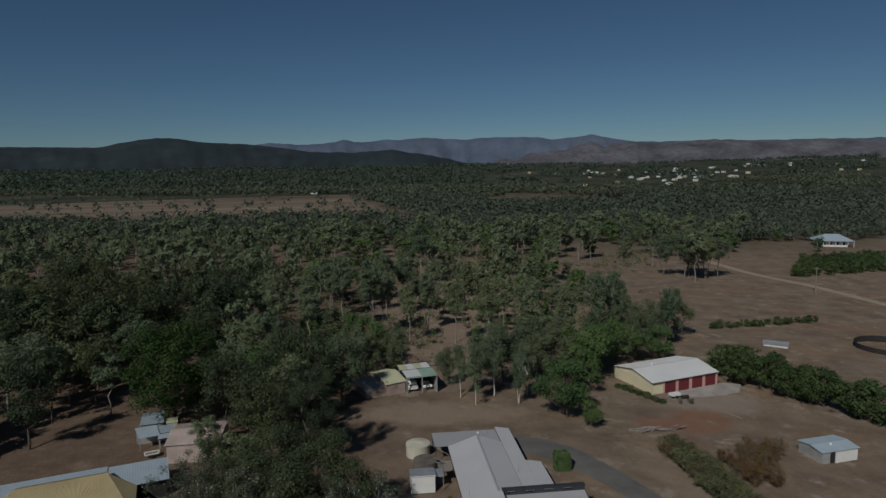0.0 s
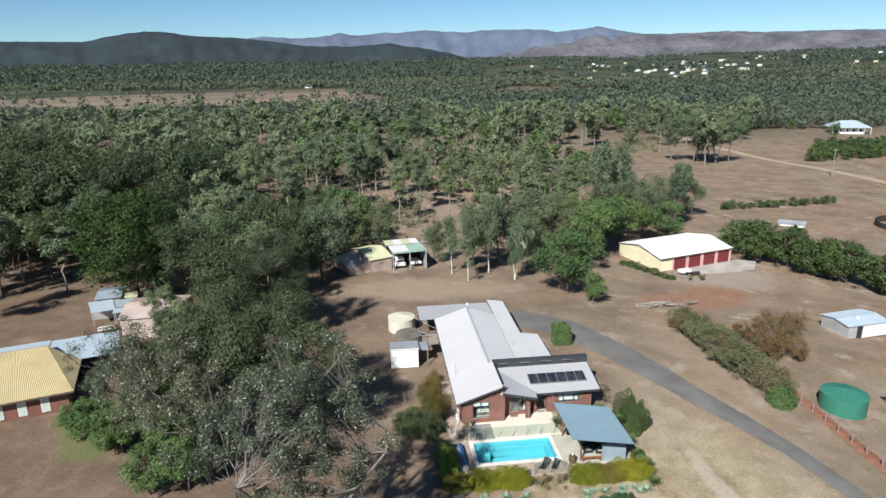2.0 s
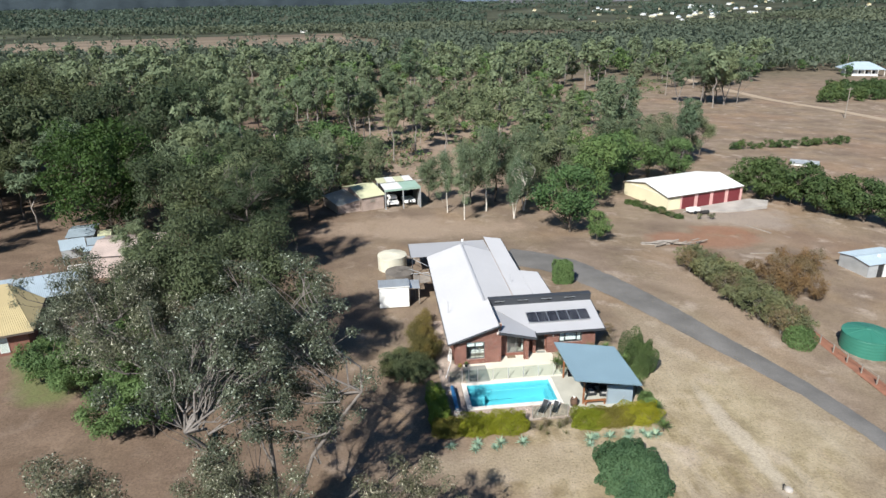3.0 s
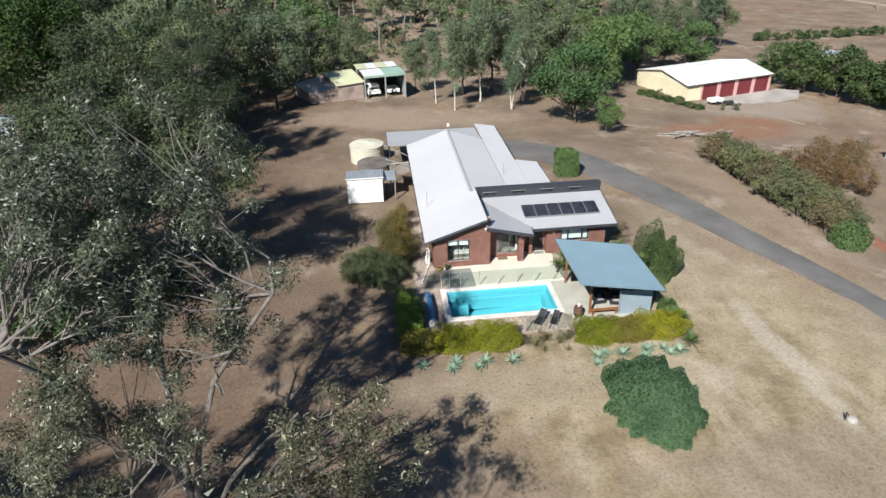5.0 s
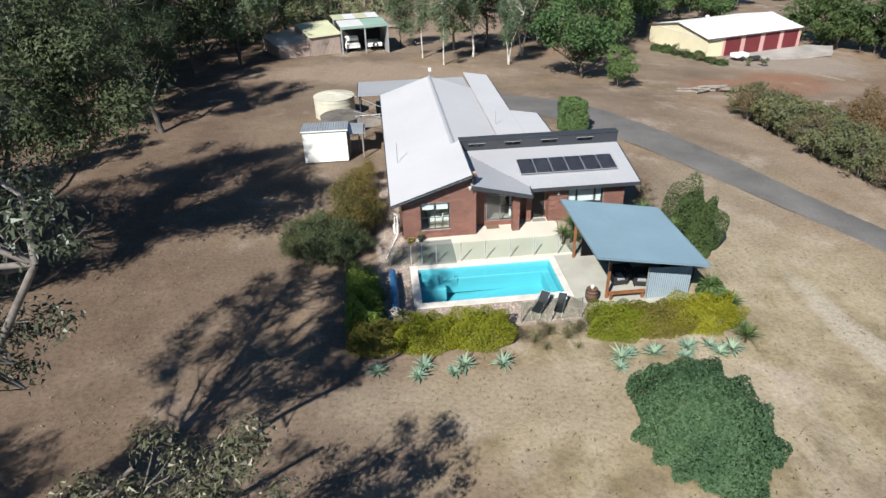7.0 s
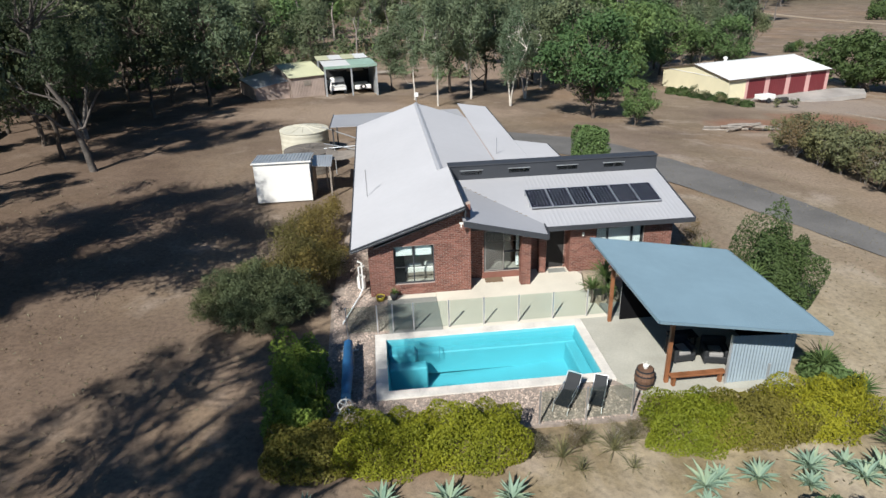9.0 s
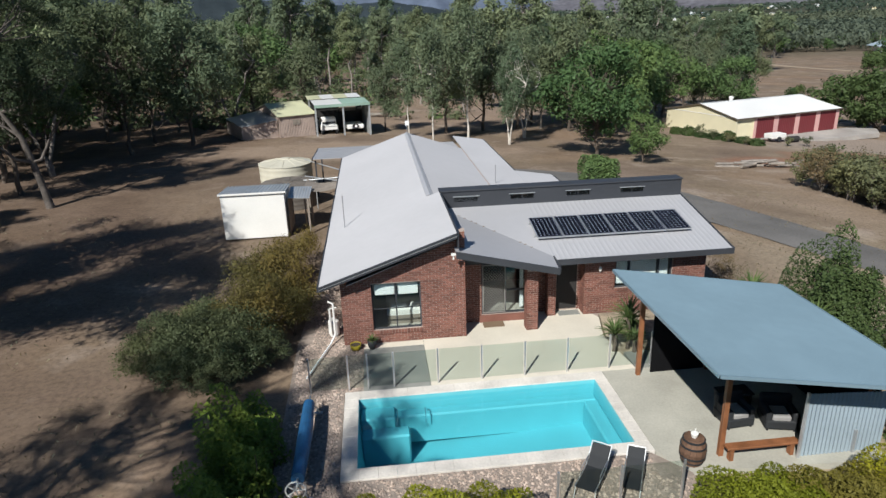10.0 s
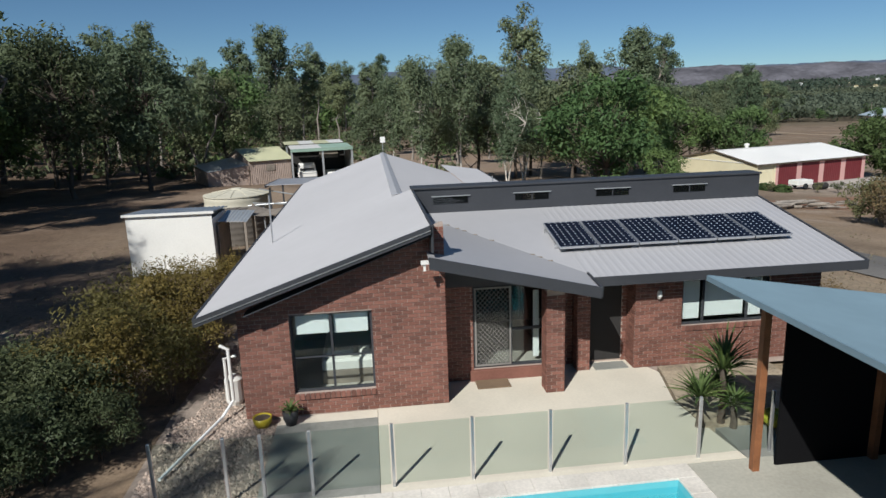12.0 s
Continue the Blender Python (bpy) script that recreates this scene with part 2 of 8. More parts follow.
def water_material():
    m = bpy.data.materials.new("pool_water")
    nt, b = nodes_of(m)
    geo = nt.nodes.new("ShaderNodeNewGeometry")
    tr = nt.nodes.new("ShaderNodeBsdfTransparent")
    tr.inputs[0].default_value = (0.8, 0.97, 0.99, 1)
    gl = nt.nodes.new("ShaderNodeBsdfGlossy")
    gl.inputs["Roughness"].default_value = 0.03
    bn = nt.nodes.new("ShaderNodeBump")
    bn.inputs["Strength"].default_value, bn.inputs["Distance"].default_value = 0.12, 0.02
    nt.links.new(noise_of(nt, geo.outputs["Position"], 5.0, 2), bn.inputs["Height"])
    nt.links.new(bn.outputs[0], gl.inputs["Normal"])
    lw = nt.nodes.new("ShaderNodeLayerWeight")
    mx = nt.nodes.new("ShaderNodeMixShader")
    nt.links.new(math_node(nt, "MULTIPLY_ADD", math_node(nt, "POWER", lw.outputs["Facing"], 4.0), 0.7, 0.025), mx.inputs[0])
    nt.links.new(tr.outputs[0], mx.inputs[1])
    nt.links.new(gl.outputs[0], mx.inputs[2])
    nt.links.new(mx.outputs[0], nt.nodes["Material Output"].inputs[0])
    return m


def solar_material():
    """Dark blue cells with pale grid lines, in metres of the panel."""
    m = bpy.data.materials.new("solar_cells")
    nt, b = nodes_of(m)
    tc = nt.nodes.new("ShaderNodeTexCoord")
    sep = nt.nodes.new("ShaderNodeSeparateXYZ")
    nt.links.new(tc.outputs["Object"], sep.inputs[0])
    mask = None
    for axis in (0, 1):
        f = math_node(nt, "FRACT", math_node(nt, "MULTIPLY", sep.outputs[axis], 1 / 0.158))
        f = math_node(nt, "ABSOLUTE", math_node(nt, "SUBTRACT", f, 0.5))
        mask = f if mask is None else math_node(nt, "ADD", mask, f)
    dots = ramp(nt, mask, [(0.8, (0.008, 0.009, 0.016)), (0.86, (0.45, 0.47, 0.5))])
    nt.links.new(dots, b.inputs["Base Color"])
    b.inputs["Roughness"].default_value = 0.22
    b.inputs["Specular IOR Level"].default_value = 0.25
    return m


M = {}
M["soil"] = soil_material()
M["asphalt"] = surface("asphalt", (0.165, 0.156, 0.146), 0.9, vary=0.2, coarse=0.3, fine=9, bump=0.3, spec=0.2)
M["roof_white"] = surface("roof_pale_steel", (0.397, 0.394, 0.407), 0.42, vary=0.035, coarse=0.25, fine=3, bump=0.02, spec=0.5)
M["roof_blue"] = surface("roof_blue_grey_steel", (0.17, 0.25, 0.3), 0.38, vary=0.06, coarse=0.4, fine=3, bump=0.02, spec=0.5)
M["wall_blue"] = surface("blue_grey_wall_steel", (0.27, 0.33, 0.37), 0.45, vary=0.08, coarse=0.6)
M["fascia"] = surface("charcoal_paint", (0.045, 0.048, 0.055), 0.55, vary=0.1)
M["mat"] = surface("coir", (0.2, 0.14, 0.09), 0.95, vary=0.25, fine=40)
M["brick"] = surface("red_brick", (0.205, 0.1, 0.078), 0.85, vary=0.15, coarse=0.8, fine=25, bump=0.3, spec=0.2, random_by="object", spread=0.28)
M["brick_mass"] = surface("red_brick_run", (0.205, 0.1, 0.078), 0.85, vary=0.15, coarse=0.8, fine=25, bump=0.3, spec=0.2, random_by="island", spread=0.28)
M["mortar"] = surface("mortar", (0.42, 0.34, 0.295), 0.95, vary=0.12, spec=0.1)
M["concrete"] = surface("patio_concrete", (0.66, 0.61, 0.51), 0.85, vary=0.08, coarse=0.5, fine=20, bump=0.08, spec=0.25)
M["concrete_worn"] = surface("worn_concrete", (0.43, 0.415, 0.355), 0.88, vary=0.14, coarse=0.6, fine=16, bump=0.08)
M["concrete_old"] = surface("weathered_concrete", (0.27, 0.275, 0.25), 0.9, vary=0.16, coarse=0.9, fine=14, bump=0.1)
M["gravel_pale"] = surface("pale_gravel", (0.4, 0.365, 0.33), 0.95, vary=0.18, coarse=0.4, fine=10, bump=0.3)
M["coping"] = surface("pool_coping_stone", (0.68, 0.64, 0.58), 0.8, vary=0.16, coarse=1.0, fine=18, bump=0.1, random_by="object", spread=0.025)
M["pebble"] = surface("pebble", (0.37, 0.315, 0.27), 0.8, vary=0.2, coarse=2, fine=12, random_by="island", spread=0.45)
M["gravel_bed"] = surface("gravel_bed", (0.34, 0.28, 0.235), 0.95, vary=0.25, coarse=1.2, fine=9, bump=0.6, bump_scale=12)
M["shell"] = surface("pool_shell", (0.13, 0.49, 0.55), 0.5, vary=0.05, coarse=0.4, fine=4, bump=0)
M["water"] = water_material()
M["solar"] = solar_material()
M["alu"] = surface("aluminium", (0.62, 0.63, 0.64), 0.35, metal=0.8, vary=0.05, bump=0)
M["screen"] = surface("dull_grey_screen", (0.22, 0.21, 0.195), 0.7, vary=0.1, bump=0)
M["white"] = surface("white_paint", (0.78, 0.77, 0.73), 0.6, vary=0.05)
M["cream"] = surface("cream_steel", (0.68, 0.62, 0.43), 0.55, vary=0.05, coarse=0.5)
M["pink"] = surface("pink_steel", (0.62, 0.36, 0.33), 0.6, vary=0.05)
M["maroon"] = surface("maroon_door", (0.17, 0.03, 0.035), 0.55, vary=0.1)
M["roof_bright"] = surface("roof_white_steel", (0.62, 0.62, 0.61), 0.45, vary=0.04, coarse=0.2)
M["rust"] = surface("weathered_steel", (0.42, 0.33, 0.28), 0.65, vary=0.2, coarse=0.7)
M["roof_green"] = surface("roof_pale_green", (0.5, 0.5, 0.33), 0.5, vary=0.08)
M["galv"] = surface("galvanised_steel", (0.52, 0.54, 0.55), 0.42, metal=0.5, vary=0.12, coarse=0.8)
M["timber"] = surface("oiled_timber", (0.26, 0.105, 0.045), 0.6, vary=0.22, coarse=3, fine=30)
M["timber_grey"] = surface("grey_timber", (0.28, 0.24, 0.2), 0.85, vary=0.2, coarse=2, fine=20)
M["dark"] = surface("dark_interior", (0.03, 0.028, 0.027), 0.8, vary=0.1, bump=0)
M["wall_in"] = surface("inner_plaster", (0.5, 0.47, 0.42), 0.9, vary=0.05, bump=0)
M["black"] = surface("black_mesh", (0.022, 0.024, 0.027), 0.7, vary=0.1, bump=0.1)
M["shade_mesh"] = surface("near_black_shade", (0.008, 0.008, 0.009), 0.9, vary=0.1, bump=0.1, spec=0.05)
M["glass"] = glass("window_glass", (0.94, 0.97, 0.96), 0.02, 0.95)
M["fence_glass"] = glass("fence_glass", (0.84, 0.89, 0.87), 0.02, 0.975)
M["blind"] = surface("blind_fabric", (0.86, 0.88, 0.88), 0.8, vary=0.03, bump=0)
M["bark"] = surface("gum_bark", (0.3, 0.265, 0.23), 0.85, vary=0.3, coarse=1.2, fine=8, bump=0.3)
M["bark_grey"] = surface("grey_gum_bark", (0.2, 0.175, 0.155), 0.85, vary=0.35, coarse=1.2, fine=8, bump=0.3)
M["bark_dull"] = surface("dull_gum_bark", (0.14, 0.12, 0.105), 0.9, vary=0.4, coarse=1.0, fine=8, bump=0.3)
M["bark_dark"] = surface("dark_bark", (0.12, 0.095, 0.075), 0.9, vary=0.3, coarse=1.2, fine=8, bump=0.4)
M["bark_white"] = surface("white_bark", (0.62, 0.57, 0.5), 0.8, vary=0.2, coarse=1.5, fine=8, bump=0.2)
M["leaf_gum"] = foliage("gum_leaves", (0.084, 0.110, 0.067), (0.282, 0.336, 0.210), through_light=0.32)
M["leaf_grey"] = foliage("grey_gum_leaves", (0.05, 0.056, 0.036), (0.2, 0.2, 0.135), 0.5, glints=(0.5, 0.48, 0.4), fleck=0.42)
M["leaf_olive"] = foliage("olive_shrub_leaves", (0.075, 0.085, 0.045), (0.26, 0.265, 0.145), through_light=0.3)
M["pot_lime"] = surface("lime_glaze", (0.42, 0.42, 0.05), 0.4, vary=0.15)
M["leaf_tussock"] = foliage("tussock_blades", (0.09, 0.09, 0.045), (0.28, 0.26, 0.14))
M["leaf_dull"] = foliage("dull_gum_leaves", (0.05, 0.054, 0.036), (0.16, 0.158, 0.11), 0.5, glints=(0.4, 0.38, 0.32), fleck=0.3)
M["leaf_green"] = foliage("green_leaves", (0.057, 0.102, 0.041), (0.193, 0.281, 0.110), through_light=0.32)
M["leaf_dark"] = foliage("dark_leaves", (0.035, 0.06, 0.024), (0.12, 0.17, 0.065))
M["leaf_wattle"] = foliage("wattle_leaves", (0.072, 0.092, 0.056), (0.234, 0.274, 0.168), through_light=0.3)
# Darker copy of the wattle tone, also given to gums on the left
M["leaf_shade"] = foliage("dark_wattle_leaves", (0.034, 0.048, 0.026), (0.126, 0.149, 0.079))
M["leaf_deep"] = foliage("deep_green_leaves", (0.02, 0.042, 0.012), (0.075, 0.125, 0.03))
M["leaf_sage"] = foliage("dull_olive_leaves", (0.035, 0.045, 0.022), (0.14, 0.16, 0.082), 0.55, 0.15)
M["leaf_lime"] = foliage("lime_hedge_leaves", (0.13, 0.15, 0.015), (0.36, 0.34, 0.03), coarse=0.8)
M["leaf_gold"] = foliage("gold_leaves", (0.075, 0.062, 0.02), (0.25, 0.195, 0.07))
M["leaf_rust"] = foliage("rusty_leaves", (0.1, 0.062, 0.032), (0.3, 0.185, 0.095))
M["leaf_dry"] = foliage("dry_leaves", (0.1, 0.075, 0.045), (0.26, 0.2, 0.12))
M["leaf_agave"] = foliage("agave_blades", (0.16, 0.24, 0.185), (0.4, 0.5, 0.4), coarse=2)
M["leaf_yucca"] = foliage("yucca_blades", (0.04, 0.075, 0.025), (0.16, 0.22, 0.08), coarse=2)


# ---------------------------------------------------------------- mesh tools
def mesh_of(name, verts, faces, mats=(), smooth_faces=False):
    me = bpy.data.meshes.new(name)
    me.from_pydata([tuple(map(float, v)) for v in verts], [], [tuple(map(int, f)) for f in faces])
    for m in mats:
        me.materials.append(m)
    if smooth_faces:
        me.polygons.foreach_set("use_smooth", [True] * len(me.polygons))
    me.update()
    return me


class Shape:
    """Gathers solids into one mesh."""

    def __init__(self):
        self.v, self.f = [], []

    def add(self, verts, faces):
        n = len(self.v)
        self.v += [tuple(v) for v in verts]
        self.f += [tuple(i + n for i in f) for f in faces]
        return self

    def box(self, x0, x1, y0, y1, z0, z1, bevel=0.0):
        b = min(bevel, abs(x1 - x0) * 0.45, abs(y1 - y0) * 0.45, abs(z1 - z0) * 0.45)
        if b <= 0:
            self.add([(x, y, z) for z in (z0, z1) for y in (y0, y1) for x in (x0, x1)],
                     [(0, 2, 3, 1), (4, 5, 7, 6), (0, 1, 5, 4), (2, 6, 7, 3), (0, 4, 6, 2), (1, 3, 7, 5)])
            return self
        # chamfered along the upright and the top edges
        def ring(z, i):
            return [(x0 + i, y0 + b, z), (x0 + b, y0 + i, z), (x1 - b, y0 + i, z), (x1 - i, y0 + b, z),
                    (x1 - i, y1 - b, z), (x1 - b, y1 - i, z), (x0 + b, y1 - i, z), (x0 + i, y1 - b, z)]
        rings = [ring(z0, 0), ring(z1 - b, 0), ring(z1, b * 0.9)]
        v = [p for r in rings for p in r]
        f = [tuple(range(7, -1, -1)), tuple(range(16, 24))]
        for k in range(2):
            f += [(k * 8 + i, k * 8 + (i + 1) % 8, k * 8 + 8 + (i + 1) % 8, k * 8 + 8 + i) for i in range(8)]
        return self.add(v, f)

    def prism(self, outline, z0, z1):
        """Upright prism over an outline of (x, y), anticlockwise."""
        n = len(outline)
        v = [(x, y, z0) for x, y in outline] + [(x, y, z1) for x, y in outline]
        f = [tuple(range(n - 1, -1, -1)), tuple(range(n, 2 * n))] + [(i, (i + 1) % n, n + (i + 1) % n, n + i) for i in range(n)]
        return self.add(v, f)

    def slab(self, corners, thick):
        """A slab under four or more corners in 3D, anticlockwise from above."""
        n = len(corners)
        v = list(corners) + [(x, y, z - thick) for x, y, z in corners]
        f = [tuple(range(n)), tuple(range(2 * n - 1, n - 1, -1))] + [(i, n + i, n + (i + 1) % n, (i + 1) % n) for i in range(n)]
        return self.add(v, f)

    def wall(self, x0, x1, y0, y1, z0, top):
        """An upright wall in the xz plane whose top follows the points of top [(x, z), ...]."""
        pts = [(x0, z0), (x1, z0)] + list(reversed(top))
        n = len(pts)
        v = [(x, y0, z) for x, z in pts] + [(x, y1, z) for x, z in pts]
        f = [tuple(range(n)), tuple(range(2 * n - 1, n - 1, -1))] + [(i, n + i, n + (i + 1) % n, (i + 1) % n) for i in range(n)]
        return self.add(v, f)

    def tube(self, pts, radii, sides=6, cap=True):
        pts = [Vector(p) for p in pts]
        n0 = len(self.v)
        if isinstance(radii, (int, float)):
            radii = [radii] * len(pts)
        rows = []
        for i, p in enumerate(pts):
            d = (pts[min(i + 1, len(pts) - 1)] - pts[max(i - 1, 0)]).normalized()
            a = d.cross(Vector((0, 0, 1))) if abs(d.z) < 0.95 else d.cross(Vector((1, 0, 0)))
            a.normalize()
            c = d.cross(a)
            rows.append([p + (a * math.cos(k) + c * math.sin(k)) * radii[i] for k in (2 * math.pi * j / sides for j in range(sides))])
        v = [q for r in rows for q in r]
        f = [(i * sides + j, i * sides + (j + 1) % sides, (i + 1) * sides + (j + 1) % sides, (i + 1) * sides + j)
             for i in range(len(pts) - 1) for j in range(sides)]
        if cap:
            f += [tuple(range(sides - 1, -1, -1)), tuple(range((len(pts) - 1) * sides, len(pts) * sides))]
        return self.add(v, f)

    def lathe(self, profile, sides=32, cx=0.0, cy=0.0):
        """Turned about an upright axis; profile of (radius, z) from below to above."""
        v, f = [], []
        for r, z in profile:
            v += [(cx + r * math.cos(2 * math.pi * j / sides), cy + r * math.sin(2 * math.pi * j / sides), z) for j in range(sides)]
        for i in range(len(profile) - 1):
            f += [(i * sides + j, i * sides + (j + 1) % sides, (i + 1) * sides + (j + 1) % sides, (i + 1) * sides + j) for j in range(sides)]
        f += [tuple(range(sides - 1, -1, -1)), tuple(range((len(profile) - 1) * sides, len(profile) * sides))]
        return self.add(v, f)

    def mesh(self, name, *mats, smooth_faces=False):
        return mesh_of(name, self.v, self.f, mats, smooth_faces)


def part(name, shape, material, parent=None, label="", m=None, smooth_faces=False):
    """Links a Shape (or mesh) as one object under a thing or a part."""
    me = shape if isinstance(shape, bpy.types.Mesh) else shape.mesh(name, material, smooth_faces=smooth_faces)
    ob = new(name, me)
    if parent is not None:
        ob.parent = parent
    if m is not None:
        ob.matrix_basis = m
    return tagged(ob, label=label)


def thing(name, label, category, m=None, group="", kind=""):
    ob = new(name)
    ob.empty_display_size = 0.3
    if m is not None:
        ob.matrix_basis = m
    return tagged(ob, label, category, group, kind)


def structure(name, shape, material, label, category, m=None, smooth_faces=False):
    ob = part(name, shape, material, None, label, m, smooth_faces)
    return tagged(ob, category=category, kind="structure")


def ribbed(p0, p1, p2, p3, pitch=0.076, depth=0.018, per=4, thick=0.03, trapezoid=False):
    """Corrugated sheet: p0-p1 along the lower edge, p3-p2 along the upper one; ribs run from lower to upper edge."""
    p0, p1, p2, p3 = map(Vector, (p0, p1, p2, p3))
    n = max(2, int((p1 - p0).length / pitch) * per)
    up = (p1 - p0).cross(p3 - p0).normalized()
    s = Shape()
    lo, hi = [], []
    for i in range(n + 1):
        k = i / n
        ph = (i % per) / per
        h = depth * (0.5 + 0.5 * math.cos(2 * math.pi * ph)) if not trapezoid else (depth if ph < 0.3 else 0.0)
        lo.append(p0.lerp(p1, k) + up * h)
        hi.append(p3.lerp(p2, k) + up * h)
    v = lo + hi + [q - up * thick for q in lo] + [q - up * thick for q in hi]
    m = n + 1
    f = []
    for i in range(n):
        f += [(i, i + 1, m + i + 1, m + i), (2 * m + i + 1, 2 * m + i, 3 * m + i, 3 * m + i + 1),
              (i, 2 * m + i, 2 * m + i + 1, i + 1), (m + i, m + i + 1, 3 * m + i + 1, 3 * m + i)]
    f += [(0, m, 3 * m, 2 * m), (n, 2 * m + n, 3 * m + n, m + n)]
    return s.add(v, f)


# ---------------------------------------------------------------- ground
POOL = (0.12, 8.42, -7.46, -3.3)      # outer edge of the coping
YARD = -0.17                          # level of patio and poolside
DROP = pose(0, 0, YARD)
LAID = pose(0, 0.24, YARD)


def make_ground():
    xs = np.concatenate([-np.geomspace(4800, 90, 34), np.linspace(-80, 90, 137), np.geomspace(98, 4800, 36), POOL[:2]])
    ys = np.concatenate([-np.geomspace(900, 60, 12), np.linspace(-55, 120, 141), np.geomspace(126, 4900, 52), POOL[2:]])
    xs, ys = np.unique(np.round(xs, 3)), np.unique(np.round(ys, 3))
    X, Y = np.meshgrid(xs, ys)
    Z = ground_z(X, Y)
    nearby = np.exp(-((X - 10) / 120) ** 2 - ((Y - 20) / 120) ** 2)
    pad = (X > -3) & (X < 18) & (Y > -12) & (Y < 24)
    bumps = 0.05 * np.sin(X * 0.9 + 1.3 * np.sin(Y * 0.31)) * np.sin(Y * 0.7 + X * 0.23) * nearby
    Z = Z + np.where(pad, 0, bumps) - 0.03
    nx = len(xs)
    v = np.stack([X.ravel(), Y.ravel(), Z.ravel()], 1)
    f = []
    for j in range(len(ys) - 1):
        for i in range(nx - 1):
            cx, cy = (xs[i] + xs[i + 1]) / 2, (ys[j] + ys[j + 1]) / 2
            if POOL[0] < cx < POOL[1] and POOL[2] < cy < POOL[3]:
                continue
            a = j * nx + i
            f.append((a, a + 1, a + nx + 1, a + nx))
    me = mesh_of("ground", v, f, [M["soil"]], True)
    return tagged(new("ground", me), "bare brown paddock soil with dry straw-coloured grass", "ground", kind="structure")


make_ground()


def strip(points, widths, lift):
    """A band laid on the ground along points (x, y)."""
    pts = [Vector((x, y, 0)) for x, y in points]
    fine, fw = [], []
    for i in range(len(pts) - 1):
        p0, p1, p2, p3 = pts[max(i - 1, 0)], pts[i], pts[i + 1], pts[min(i + 2, len(pts) - 1)]
        for k in range(10):
            t = k / 10
            fine.append(0.5 * ((2 * p1) + (p2 - p0) * t + (2 * p0 - 5 * p1 + 4 * p2 - p3) * t * t + (3 * p1 - p0 - 3 * p2 + p3) * t ** 3))
            fw.append(widths[i] + (widths[i + 1] - widths[i]) * t)
    fine.append(pts[-1]), fw.append(widths[-1])
    v, f = [], []
    cols = 5
    for i, p in enumerate(fine):
        d = (fine[min(i + 1, len(fine) - 1)] - fine[max(i - 1, 0)]).normalized()
        n = Vector((-d.y, d.x, 0))
        for c in range(cols):
            w = fw[i] * (c / (cols - 1) - 0.5) * (1 + (0.02 * math.sin(i * 1.7) + 0.012 * math.sin(i * 4.1) - 0.02) * (c in (0, cols - 1)))
            q = p + n * w
            edge = 0.05 if c in (0, cols - 1) else 0
            v.append((q.x, q.y, gz(q.x, q.y) + lift - edge))
    for i in range(len(fine) - 1):
        for c in range(cols - 1):
            a = i * cols + c
            f.append((a, a + cols, a + cols + 1, a + 1))
    return v, f


_v, _f = strip([(10.5, 29.0), (16.6, 25.0), (21.0, 18.0), (24.8, 10.0), (27.1, 4.0), (29.6, -2.0), (31.7, -8.0), (33.0, -14.0), (34.0, -22.0), (34.5, -40.0), (34.5, -160.0)],
               [8.0, 7.2, 5.4, 4.6, 3.8, 3.2, 2.6, 2.3, 2.3, 2.3, 2.3], 0.045)
tagged(new("road", mesh_of("road", _v, _f, [M["asphalt"]], True)), "worn grey bitumen driveway curving past the house", "driveway", kind="structure")


# ---------------------------------------------------------------- the main house
RIDGE_X, RIDGE_Z, EAVE_X, EAVE_Z = 3.72, 3.84, -0.67, 2.34
SLOPE = (RIDGE_Z - EAVE_Z) / (RIDGE_X - EAVE_X)
TIP_X = 4.12
REAR_Y = 22.0


def left_plane(x):
    return EAVE_Z + SLOPE * (x - EAVE_X)


def front_plane(y):
    return 2.37 + 0.205 * (y - 0.42)


def side_plane(x):
    return 3.36 - 0.24 * (x - 3.95)


house = thing("house", "single-storey red brick house with pale corrugated steel roof", "house", pose(0, 0, 0))


def holed_wall(x0, x1, y0, y1, z0, z1, holes, top=None):
    """Wall along x with oblong openings [(x0, x1, z0, z1)], built as blocks round them."""
    s = Shape()
    xs = sorted({x0, x1, *[h[0] for h in holes], *[h[1] for h in holes]})
    for a, b in zip(xs, xs[1:]):
        hs = sorted((h[2], h[3]) for h in holes if h[0] <= a + 1e-6 and h[1] >= b - 1e-6)
        z = z0
        for h0, h1 in hs:
            if h0 > z:
                s.box(a, b, y0, y1, z, h0)
            z = h1
        if top is None:
            s.box(a, b, y0, y1, z, z1)
        else:
            s.wall(a, b, y0, y1, z, [(a, top(a)), (b, top(b))])
    return s


GY = -0.08          # face of the gable wall
WIN = (1.08, 2.84, 0.33, 2.13)
under = lambda x: min(left_plane(x), 4.0) - 0.06
front_wall = part("front_wall", holed_wall(0.02, 4.44, GY, GY + 0.23, -0.3, 0, [WIN], under), M["mortar"], house, "red brick gable wall with pale mortar")
left_wall = part("side_wall", Shape().box(0.02, 0.25, GY + 0.23, REAR_Y - 0.4, -0.3, 2.42), M["brick_mass"], house)
part("side_wall", Shape().box(4.2, 4.42, GY + 0.23, 1.5, -0.3, 2.9), M["brick_mass"], house)
DOOR = (5.2, 6.95, 0.12, 2.2)
part("porch_wall", holed_wall(4.42, 7.3, 1.0, 1.22, -0.3, 2.42, [DOOR]), M["brick_mass"], house)
part("side_wall", Shape().box(7.1, 7.3, 1.22, 1.72, -0.3, 2.42), M["brick_mass"], house)
part("porch_wall", Shape().box(7.3, 9.2, 1.5, 1.72, -0.3, 2.36), M["brick_mass"], house)
EY = 0.95           # face of the wall right of the porch
